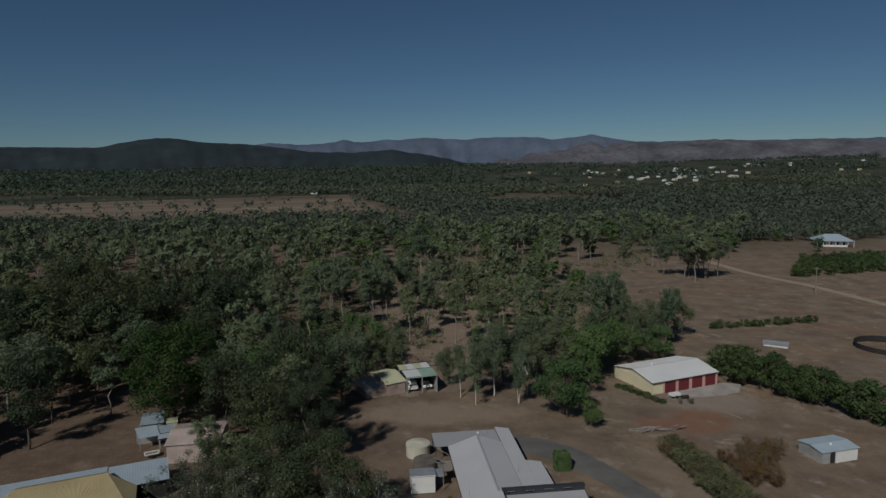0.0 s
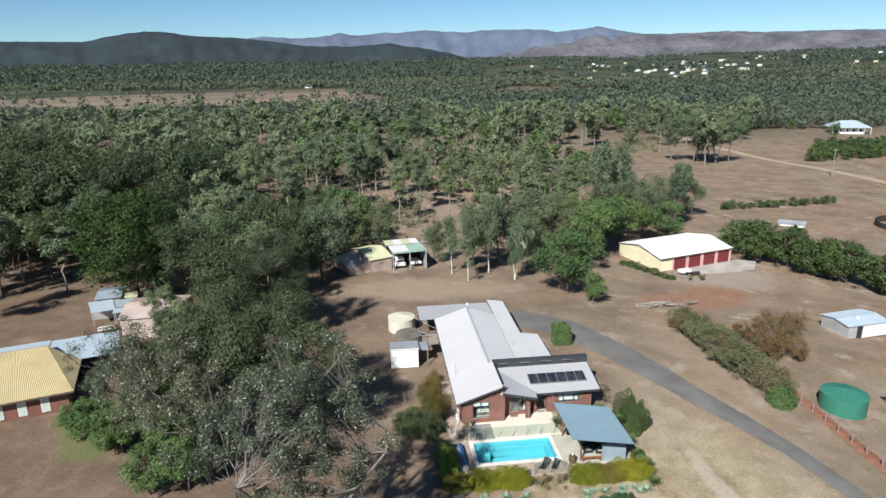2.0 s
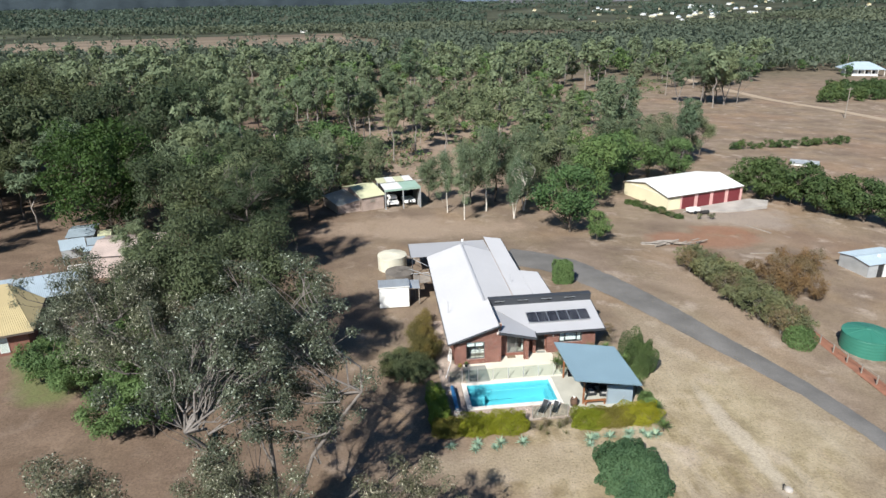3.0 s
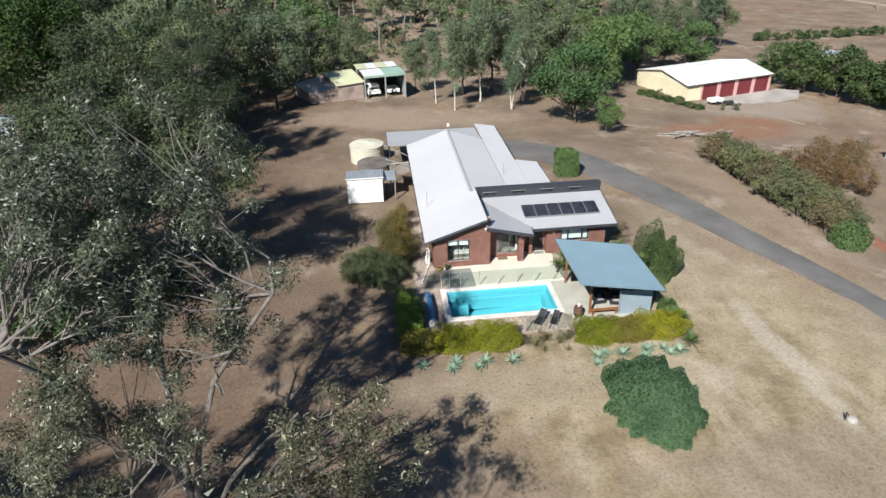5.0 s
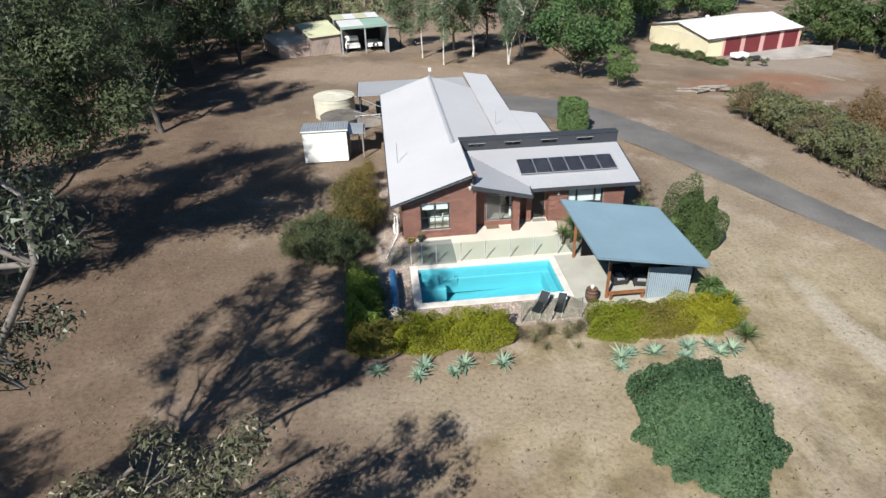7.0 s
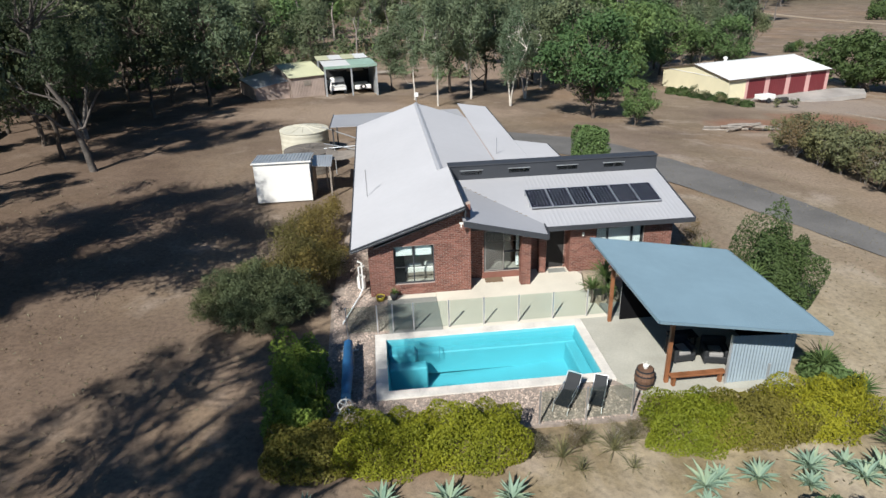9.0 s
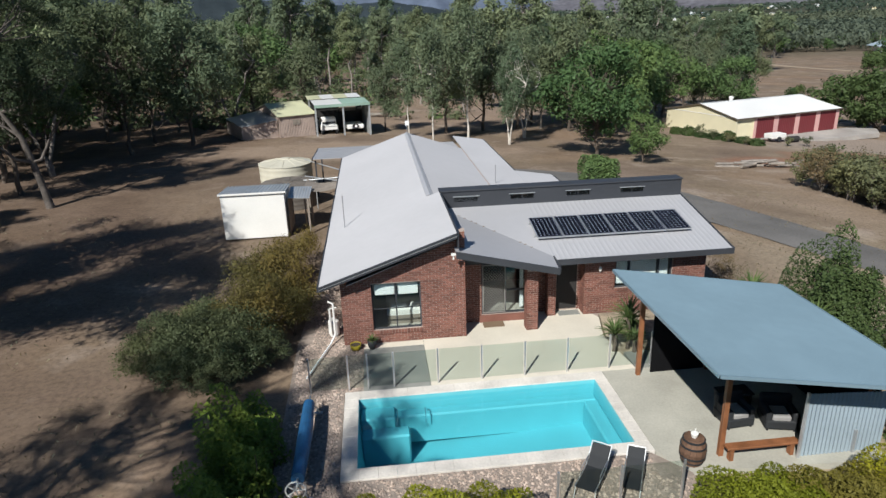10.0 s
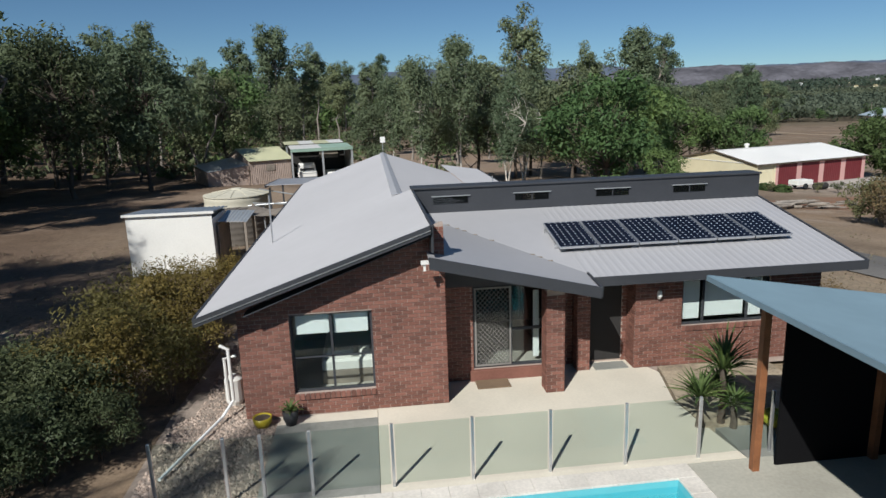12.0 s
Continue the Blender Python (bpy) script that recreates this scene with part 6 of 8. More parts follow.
hero_gum = [tree_meshes(11, 19.5, 6.4, 0.2, 250, 0.6, 60000, 0.066, "bark_grey", "leaf_grey", 0.17, 3, (-0.4, 0.2), 0.3, 0.45, 0.5, 6, "hero_gum", 4, 0.8, -0.3, low=0.85, crook=0.8, lobes=40, gather=(0.1, 0.45), fork=True),
            tree_meshes(12, 15, 5.9, 0.14, 130, 0.7, 27000, 0.072, "bark_grey", "leaf_grey", 0.14, 2, (-0.8, -1.0), 0.35, 0.45, 0.5, 6, "hero_gum", 4, 0.8, lobes=22, gather=(0.1, 0.45), fork=True),
            tree_meshes(13, 16.5, 10.2, 0.28, 150, 1.35, 78000, 0.105, "bark_dull", "leaf_sage", 0.22, 2, (1.7, -2.4), 0.4, 0.45, 0.5, 6, "hero_gum", 3, 0.75, lobes=24, gather=(0.1, 0.4), fork=True)]
near_gum = [tree_meshes(31 + i, 12, 3.6, 0.28, 60, 0.78, 9000, 0.125, "bark_grey", "leaf_gum", 0.15, 1 + i % 2, (0, 0), 0.5, 0.45, 0.4, 5, "near_gum", 1, lobes=12, gather=(0.05, 0.35), fork=True) for i in range(4)]
tall_gum = [tree_meshes(41 + i, 18, 3.6, 0.36, 66, 0.92, 7600, 0.175, "bark", "leaf_gum", 0.2, 1, (0, 0), 0.45, 0.45, 0.5, 5, "tall_gum", 0, 0.9, 0.2, 0.04, lobes=13, gather=(0.05, 0.35), fork=True) for i in range(4)]
near_wattle = [tree_meshes(51 + i, 10, 3.6, 0.12, 46, 1.0, 7800, 0.13, "bark_dark", "leaf_wattle", 0.15, 1, (0, 0), 0.6, 0.4, 0.5, 4, "near_wattle", 0, 0.85, 0.25, lobes=10, gather=(0.05, 0.32)) for i in range(3)]
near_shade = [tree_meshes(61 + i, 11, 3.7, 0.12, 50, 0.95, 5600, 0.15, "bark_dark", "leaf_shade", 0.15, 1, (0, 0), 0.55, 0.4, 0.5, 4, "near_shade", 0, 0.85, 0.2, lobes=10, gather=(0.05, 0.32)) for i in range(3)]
near_green = [tree_meshes(71 + i, 8, 3.9, 0.1, 56, 0.95, 7000, 0.146, "bark_dark", "leaf_green", 0.15, 1, (0, 0), 0.7, 0.5, 0.3, 4, "near_green", 0, 0.8, lobes=13, gather=(0.05, 0.32)) for i in range(3)]
deep_green = tree_meshes(74, 8, 4.4, 0.04, 90, 0.95, 30000, 0.09, "bark_dark", "leaf_deep", 0.15, 1, (0, 0), 0.7, 0.5, 0.3, 4, "deep_green", 0, 0.8)
near_dark = [tree_meshes(81 + i, 6, 3.5, 0.05, 40, 0.9, 3600, 0.18, "bark_dark", "leaf_dark", 0.14, 1, (0, 0), 0.7, 0.5, 0.3, 3, "near_dark", 0, 0.8) for i in range(3)]
white_gum = [tree_meshes(91 + i, 11, 2.0, 0.14, 40, 0.72, 8000, 0.105, "bark_white", "leaf_gum", 0.095, 1 + i % 2, (0, 0), 0.35, 0.4, 0.9, 4, "white_gum", 0, 1.3, 0.35, 0.02, 0.35, lobes=12, gather=(0.05, 0.35)) for i in range(3)]
shrub_olive = [tree_meshes(101 + i, 2.4, 1.35, 0.02, 30, 0.34, 1700, 0.075, "bark_grey", "leaf_olive", 0.035, 3, (0, 0), 0.5, 0.45, 0.2, 3, "shrub_olive", 0, 0.8) for i in range(3)]
shrub_sage = [tree_meshes(105 + i, 2.4, 1.6, 0.14, 40, 0.44, 8000, 0.047, "bark_dark", "leaf_sage", 0.035, 3, (0, 0), 0.6, 0.45, 0.2, 3, "shrub_sage", 0, 0.8) for i in range(2)]
shrub_gold = [tree_meshes(111 + i, 2.6, 1.2, 0.22, 34, 0.5, 4600, 0.048, "bark_dark", "leaf_gold", 0.025, 4, (0, 0), 0.4, 0.4, 0.2, 3, "shrub_gold", 3, 1.0) for i in range(2)]
shrub_rust = [tree_meshes(115 + i, 3.0, 1.7, 0.04, 34, 0.5, 3600, 0.075, "bark_dark", "leaf_rust", 0.035, 4, (0, 0), 0.55, 0.4, 0.2, 3, "shrub_rust", 2, 0.9) for i in range(2)]
shrub_dry = [tree_meshes(121 + i, 2.4, 1.3, 0.05, 26, 0.4, 1500, 0.05, "bark", "leaf_dry", 0.03, 4, (0, 0), 0.5, 0.4, 0.2, 3, "shrub_dry", 4, 0.9) for i in range(2)]
mid_gum = [tree_meshes(131 + i, 12, 3.2, 0.36, 50, 0.75, 2100, 0.22, "bark", "leaf_gum", 0.14, 1, (0, 0), 0.45, 0.5, 0.4, 3, "mid_gum", lobes=10, gather=(0.05, 0.38)) for i in range(6)]
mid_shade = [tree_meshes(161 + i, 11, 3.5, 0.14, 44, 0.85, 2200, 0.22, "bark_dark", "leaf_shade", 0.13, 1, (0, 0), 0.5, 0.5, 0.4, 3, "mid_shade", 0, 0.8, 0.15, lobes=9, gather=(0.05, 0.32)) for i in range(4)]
mid_wattle = [tree_meshes(151 + i, 9, 3.2, 0.1, 44, 0.78, 2400, 0.2, "bark_dark", "leaf_wattle", 0.12, 1, (0, 0), 0.5, 0.5, 0.4, 3, "mid_wattle", 0, 0.8, 0.2, lobes=9, gather=(0.05, 0.32)) for i in range(4)]
mid_green = [tree_meshes(171 + i, 8, 3.4, 0.1, 44, 0.8, 2400, 0.2, "bark_dark", "leaf_green", 0.12, 1, (0, 0), 0.55, 0.5, 0.3, 3, "mid_green", 0, 0.8, lobes=11, gather=(0.05, 0.32)) for i in range(3)]
rear_gum = [tree_meshes(181 + i, 12, 3.2, 0.36, 26, 0.95, 680, 0.37, "bark", "leaf_gum", 0.14, 1, (0, 0), 0.45, 0.5, 0.4, 3, "rear_gum", lobes=8, gather=(0.2, 0.52)) for i in range(5)]
rear_wattle = [tree_meshes(191 + i, 9, 3.4, 0.06, 30, 0.9, 720, 0.35, "bark_dark", "leaf_wattle", 0.12, 1, (0, 0), 0.5, 0.5, 0.4, 3, "rear_wattle", lobes=9, gather=(0.05, 0.32)) for i in range(4)]
rear_green = [tree_meshes(196 + i, 8, 3.4, 0.06, 30, 0.85, 720, 0.33, "bark_dark", "leaf_green", 0.12, 1, (0, 0), 0.5, 0.5, 0.3, 3, "rear_green", lobes=9, gather=(0.05, 0.32)) for i in range(3)]

# trees that can be told apart, one by one: kind, x, y, height
# Some later gums stand out of view, added to throw shade on the yard
HERO = [(0, -13.1, -21.6, 20.0), (1, -23.8, -6.6, 14.5), (2, -21.8, 0.0, 16.5), (1, -22.5, -25.0, 11.5), (1, -11.5, -36.4, 15.0), (1, -20.5, -31.5, 11.5), (1, -28.5, -27.0, 11.5), (1, -15.6, -25.6, 11.0), (1, -29.5, -2.5, 13.5)]
low_gum = tree_meshes(15, 9.0, 3.9, 0.25, 80, 0.48, 12500, 0.064, "bark_dull", "leaf_dull", 0.16, 2, (5.2, -2.0), 0.3, 0.45, 0.5, 6, "low_gum", 3, 0.75, crook=0.8, lobes=18, gather=(0.05, 0.35), fork=True)
tree("gum_tree", "low leaning grey-leaved eucalypt with dark bare limbs", low_gum, -12.3, -22.9, 9.0)
for i, (k, x, y, h) in enumerate(HERO):
    tree("gum_tree", "tall grey-leaved eucalypt with pale bare limbs over dirt", hero_gum[k], x, y, h, 0 if i < 3 else 130 * i, group="grey gums beside the house")
GUMS = [(1, -36.0, 23.6, 8.5), (1, -27.0, 22.5, 13.5), (3, -28.5, 11.0, 11.0), (2, -29.5, 35.5, 15.0), (3, -25.0, 34.0, 14.5), (2, -22.0, 44.0, 14), (3, -15.5, 60.0, 13),
        (3, -36.5, 38.5, 14), (2, -37, 47, 14), (3, -28, 54, 14.5), (1, -36, 60, 15), (0, -47, 66, 16), (2, -58, 62, 15), (1, -66, 34, 14), (0, -72, 48, 15), (3, -64, 54, 13)]
yard_gum = tree_meshes(14, 17.5, 6.0, 0.14, 80, 0.95, 38000, 0.08, "bark_dull", "leaf_shade", 0.24, 1, (-0.4, 0.2), 0.4, 0.45, 0.5, 6, "yard_gum", 4, lean=0.12, crook=1.6, lobes=22, gather=(0.15, 0.45), fork=True)
tree("gum_tree", "spreading eucalypt with low crooked limbs on bare dirt", yard_gum, -20.2, 22.9, 16.5, 30)
for i, (k, x, y, h) in enumerate(GUMS):
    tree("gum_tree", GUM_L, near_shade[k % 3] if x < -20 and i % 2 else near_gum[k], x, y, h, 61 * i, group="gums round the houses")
TALL = [(0, 24.3, 73.2, 22.0), (1, 45.2, 86.0, 21.5), (2, 52, 92, 21), (3, 16.3, 83.4, 19.0), (1, 10.3, 96.6, 16.5), (2, 66.0, 89.0, 16.5), (0, -7.4, 126.4, 22), (3, -2.0, 133, 19), (1, -12, 100, 22), (2, -27, 84, 20), (3, -34, 88, 20), (0, -46, 92, 19.5), (1, -58, 84, 20), (2, 8, 190, 26),
        (3, -20, 112, 21), (0, 36, 82, 18.5), (1, 74, 101, 15), (2, -84, 110, 22), (3, -94, 113, 23), (0, -70, 96, 20), (1, 33, 104, 16), (3, -52, 108, 20), (1, 4, 110, 17), (2, -2, 97, 15.5)]
for i, (k, x, y, h) in enumerate(TALL):
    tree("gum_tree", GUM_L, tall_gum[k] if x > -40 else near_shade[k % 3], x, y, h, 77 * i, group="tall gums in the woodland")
for i, (x, y, h) in enumerate([(8.0, 49.0, 12.6), (16.6, 49.4, 11.6), (12.6, 54.0, 15.0), (5.6, 53.0, 11.0), (19.5, 54.5, 12.5), (72.5, 64.0, 8)]):
    tree("paperbark_tree", "slender white-trunked tree with hanging grey-green leaves", white_gum[i % 3], x, y, h, 83 * i, group="white-trunked trees behind the house")
for i, (x, y, h) in enumerate([(-24.0, 27.0, 12), (-31.5, 29.5, 12.5), (-27.5, 31.5, 12.0), (-34.5, 20.0, 6.5), (-30.0, 8.0, 9.5), (-17.8, 50.0, 14), (-13.0, 62.5, 11.5), (-22.5, 52.5, 13.0), (-7.0, 66.0, 11), (20.5, 63.0, 13.0), (27.0, 61.0, 13.5), (10.5, 58.5, 12), (15.5, 60.5, 13.5), (23.5, 67.5, 13.5), (3.0, 60.0, 8.5), (31.0, 72.0, 13), (-30.5, 46, 13), (-33, 37, 12.5), (60, 84, 10.5), (53, 79, 10), (44, 81, 13.5), (50, 86, 13), (57, 90, 12.5), (63, 95, 12.5), (70, 99, 11.5), (78, 104, 10.5), (-22, 60, 13), (-30, 64, 13), (-78, 40, 13), (-84, 66, 19), (-92, 78, 21), (-76, 80, 20), (-100, 60, 18), (-88, 92, 20), (-70, 70, 17), (-64, 84, 18)]):
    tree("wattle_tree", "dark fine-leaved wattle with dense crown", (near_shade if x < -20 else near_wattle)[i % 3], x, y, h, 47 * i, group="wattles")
for i, (x, y, h) in enumerate([(-47.0, 45.0, 17.5), (-30.0, 40.5, 13.0), (24.0, 41.5, 11.0), (33.5, 64.0, 12.5), (41.5, 73.0, 11.5), (47.5, 78.0, 11.0), (37.0, 69.0, 11.0), (30.0, 56.0, 10.0), (-31.6, 2.6, 6.6), (-36.2, 0.9, 4.8), (-29.0, -1.4, 5.0), (-33.0, -1.2, 4.6), (-38.0, 1.6, 4.0), (-30.0, 1.5, 5.8), (-15.0, 74.0, 13), (-34, 54, 12), (-34.6, -0.8, 3.8), (58.5, 77.0, 9.5), (-27.0, -4.6, 6.8), (-25.2, -7.8, 5.6), (-28.4, -8.0, 4.8), (-26.0, -1.0, 7.4)]):
    tree("green_tree", "dense bright green broad-crowned tree", near_green[i % 3] if i else deep_green, x, y, h, 47 * i, group="green trees")
tree("green_shrub", "rounded bright green shrub beside the larger tree", near_green[1], 26.9, 37.0, 4.6, 10, "shrub")
# mango row along the boundary on the right
for i in range(17):
    k = i / 16
    x, y = 69.0 + 20 * k + 1.0 * math.sin(i * 2.3), 66.0 - 42 * k + 1.0 * math.cos(i * 1.7)
    tree("mango_tree", "dense dark green mango tree in a boundary row", near_dark[i % 3], x, y, 7.2 + 1.2 * math.sin(i * 1.9), 53 * i, group="mango row")
# big trees across the paddock on the right
for i, (x, y, h) in enumerate([(131, 206, 20), (140, 204, 18), (148, 208, 17), (124, 213, 17), (143, 216, 18), (136, 212, 20)]):
    tree("gum_tree", GUM_L, (near_gum + near_wattle)[i % 7], x, y, h * 1.12, 70 * i, group="gums in the paddock")


# woodland behind: thick on the left, open in the middle
def wooded(x, y):
    """How thickly trees stand at a place, 0 to 1."""
    n = noise.noise(Vector((x * 0.018, y * 0.018, 3.1))) * 0.5 + 0.5
    n2 = noise.noise(Vector((x * 0.05, y * 0.05, 8.4))) * 0.5 + 0.5
    left = float(smooth(-6, -42, np.float64(x - 0.02 * (y - 60))))
    d = 0.3 + 0.64 * left
    if -8 < x < 70 and y < 200:
        d *= 0.7
    if x > 75 and y < 270:
        d *= 0.06
    if x > 40 + 0.1 * y and y < 240:
        d *= 0.4
    if y > 265 and x > -60:
        d = 0.95
    if 540 < y < 1250 + 0.2 * max(0.0, -x) and x < -0.14 * y + 95 + 60 * n:
        d = 0.02
    elif y > 900:
        d = 1.0
    return d * (0.15 + 0.8 * n + 0.9 * n2)


# woodland too far off to count tree by tree is gathered into one mesh
GATHER = []


def gathered(name, label):
    """One mesh out of many tree meshes, each stood at its place."""
    mats, vs, idx, mi, sm = [], [], [], [], []
    n0 = 0
    for me, m in GATHER:
        nv, npoly = len(me.vertices), len(me.polygons)
        co = np.empty(nv * 3, np.float32)
        me.vertices.foreach_get("co", co)
        r = np.array(m)
        vs.append(co.reshape(-1, 3) @ r[:3, :3].T + r[:3, 3])
        me.calc_loop_triangles()
        t = np.empty(len(me.loop_triangles) * 3, np.int32)
        me.loop_triangles.foreach_get("vertices", t)
        idx.append(t + n0)
        n0 += nv
        mat = me.materials[0]
        if mat not in mats:
            mats.append(mat)
        mi.append(np.full(len(t) // 3, mats.index(mat), np.int32))
    v, t, k = np.concatenate(vs), np.concatenate(idx), np.concatenate(mi)
    me = bpy.data.meshes.new(name)
    me.vertices.add(len(v))
    me.vertices.foreach_set("co", v.astype(np.float32).ravel())
    me.loops.add(len(t))
    me.loops.foreach_set("vertex_index", t)
    me.polygons.add(len(k))
    me.polygons.foreach_set("loop_start", np.arange(0, len(t), 3, dtype=np.int32))
    me.polygons.foreach_set("loop_total", np.full(len(k), 3, np.int32))
    for mat in mats:
        me.materials.append(mat)
    me.polygons.foreach_set("material_index", k)
    me.update(calc_edges=True)
    return tagged(new(name, me), label, "woodland", kind="stuff")


def far_tree(meshes, x, y, h, turn):
    trunk, crown, top = meshes
    m = Matrix.Translation((x, y, gz(x, y))) @ pose(0, 0, 0, 0, 0, turn) @ Matrix.Scale(h / top, 4)
    GATHER.append((trunk, m))
    GATHER.append((crown, m))


def woodland():
    rng = random.Random(12)
    count = 0
    placed = [(x, y) for _, x, y, _ in HERO + GUMS + TALL]
    for _ in range(30000):
        if count >= 430:
            break
        y = 62 + 310 * rng.random() ** 1.1
        x = rng.uniform(-0.66 * y - 60, 0.62 * y + 30)
        if 28 < x < 80 and y < 100:
            continue
        if -14 < x - (y - 58) * 0.05 < 20 and y < 120 and rng.random() < 0.9:
            continue
        if rng.random() > wooded(x, y):
            continue
        gap = 9.6 if y > 150 else 6.6 if x < -10 else 7.4
        if any((x - a) ** 2 + (y - b) ** 2 < gap * gap for a, b in placed):
            continue
        placed.append((x, y))
        r = rng.random() * (1.0 if x > -45 else 0.8)
        r = r if x > -45 or rng.random() < 0.5 else 0.5 + 0.3 * rng.random()
        far = y > 150
        if far:
            kind = rear_gum[rng.randrange(5)] if r < 0.5 else rear_wattle[rng.randrange(4)] if r < 0.8 else rear_green[rng.randrange(3)]
            far_tree(kind, x, y, rng.uniform(14, 23) if r < 0.5 else rng.uniform(9, 16), rng.uniform(0, 360))
            count += 1
            continue
        if x < -46 and rng.random() < 0.9:
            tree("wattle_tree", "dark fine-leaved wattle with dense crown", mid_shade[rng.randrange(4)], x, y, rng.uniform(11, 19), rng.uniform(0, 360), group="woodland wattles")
        elif r < 0.5:
            tree("gum_tree", GUM_L, mid_gum[rng.randrange(6)], x, y, rng.uniform(11, 19), rng.uniform(0, 360), group="woodland gums")
        elif r < 0.8:
            tree("wattle_tree", "dark fine-leaved wattle with dense crown", mid_wattle[rng.randrange(4)], x, y, rng.uniform(8, 13.5), rng.uniform(0, 360), group="woodland wattles")
        else:
            tree("green_tree", "dense bright green broad-crowned tree", mid_green[rng.randrange(3)], x, y, rng.uniform(6, 11), rng.uniform(0, 360), group="woodland green trees")
        count += 1
    # low regrowth on the open ground behind the sheds
    for _ in range(110):
        y = rng.uniform(96, 215)
        x = rng.uniform(-6, 8 + 0.34 * y)
        if any((x - a) ** 2 + (y - b) ** 2 < 20 for a, b in placed):
            continue
        placed.append((x, y))
        far_tree((rear_gum + rear_wattle + rear_green)[rng.randrange(12)], x, y, rng.uniform(3.0, 9.0), rng.uniform(0, 360))
    # left side nearer than the sheds
    for _ in range(2000):
        if count >= 485:
            break
        x, y = rng.uniform(-120, -56), rng.uniform(2, 66)
        if y < 44 and x > -74 or x > -100 + 1.1 * y and y < 30:
            continue
        if any((x - a) ** 2 + (y - b) ** 2 < 16 for a, b in placed):
            continue
        placed.append((x, y))
        tree("gum_tree", GUM_L, (mid_gum + mid_shade)[rng.randrange(10)], x, y, rng.uniform(10, 16), rng.uniform(0, 360), group="woodland gums")
        count += 1


woodland()
gathered("far_woodland", "open eucalypt woodland across the plain behind")


def far_z(x, y):
    """Height of the ground far off, where the plain rises to the foot of the hills."""
    d = math.hypot(x, y + 60)
    k = min(max((d - 1300) / 2000, 0.0), 1.0)
    k = k * k * (3 - 2 * k)
    return gz(x, y) + k * (52 + 14 * noise.noise(Vector((x * 0.0011, y * 0.0011, 5.5))) + 7 * noise.noise(Vector((x * 0.004, y * 0.004, 1.5))))


def rising_plain():
    v, f = [], []
    n, rows = 150, 26
    for i in range(n + 1):
        a = radians(-50 + 100 * i / n)
        for j in range(rows):
            d = 1250 + 2150 * j / (rows - 1)
            x, y = d * math.sin(a), d * math.cos(a) - 60
            v.append((x, y, far_z(x, y) + (0.4 if j else -0.6)))
    for i in range(n):
        for j in range(rows - 1):
            b = i * rows + j
            f.append((b, b + rows, b + rows + 1, b + 1))
    tagged(new("ground_rise", mesh_of("ground_rise", v, f, [M["rise"]], True)), "scrub-covered plain rising towards the hills", "ground", kind="structure")


def far_woods():
    """Trees past the first woodland as one mass of small clumps."""
    rng = np.random.default_rng(5)
    out = []
    for y0, y1, n, per, size in ((340, 480, 2000, 52, 0.8), (480, 1000, 5200, 20, 1.45), (880, 1500, 5200, 10, 2.2), (1500, 3250, 9500, 6, 3.5)):
        cs, ways = [], []
        while len(cs) < n:
            y = y0 + (y1 - y0) * rng.random()
            x = rng.uniform(-0.85 * y - 60, 0.85 * y + 60)
            if rng.random() > wooded(x, y):
                continue
            if y > 760 and x > 0.18 * y and noise.noise(Vector((x * 0.006, y * 0.004, 7.7))) > -0.06:
                continue
            if noise.noise(Vector((x * 0.011, y * 0.017, 2.2))) + 0.5 * noise.noise(Vector((x * 0.03, y * 0.04, 4.2))) < -0.22:
                continue
            h = rng.uniform(6, 17)
            c = rng.normal(size=(per, 3)) * np.array([0.3, 0.3, 0.17]) * h
            ways.append(c / np.linalg.norm(c, axis=1, keepdims=True))
            c[:, 2] = np.abs(c[:, 2] + h * 0.6)
            cs.append(c + np.array([x, y, far_z(x, y)]))
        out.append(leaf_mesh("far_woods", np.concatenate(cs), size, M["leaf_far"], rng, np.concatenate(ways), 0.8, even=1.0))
    for me in out:
        tagged(new("far_woods", me), "distant eucalypt woodland as a grey-green canopy", "woodland", kind="stuff")


# Greyer and lower in contrast than near leaves: distance haze in the colour
M["leaf_far"] = foliage("hazed_distant_leaves", (0.059, 0.077, 0.056), (0.149, 0.174, 0.130), through_light=0.3, coarse=0.012, fleck=0.16)
M["rise"] = surface("far_scrub", (0.075, 0.08, 0.055), 0.95, vary=0.4, coarse=0.006, fine=0.05, bump=0, spec=0.05)
rising_plain()
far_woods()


# ---------------------------------------------------------------- hedges and garden plants
def blob_points(rng, n, x0, x1, y0, y1, h, rough=0.25, power=4):
    """Points near the skin of a rounded, lumpy mound."""
    cx, cy, rx, ry = (x0 + x1) / 2, (y0 + y1) / 2, (x1 - x0) / 2, (y1 - y0) / 2
    d = rng.normal(size=(n, 3))
    d[:, 2] = np.abs(d[:, 2])
    d /= (np.abs(d) ** power).sum(1, keepdims=True) ** (1 / power)
    lump = np.sin(d[:, 0] * rx * 2.3 + 1.7 * np.sin(d[:, 1] * ry * 2.1 + cx)) * np.cos(d[:, 1] * ry * 2.6 + d[:, 2] * 3 + cy)
    lump += 0.6 * np.sin(d[:, 0] * rx * 5.1 + cy) * np.sin(d[:, 1] * ry * 4.7 + d[:, 2] * 6)
    r = (1 + rough * 0.28 * lump) * (1.06 - 0.4 * rng.random(n) ** 2)
    return np.stack([cx + d[:, 0] * rx * r, cy + d[:, 1] * ry * r, np.maximum(d[:, 2] * h * r, 0.03)], 1)


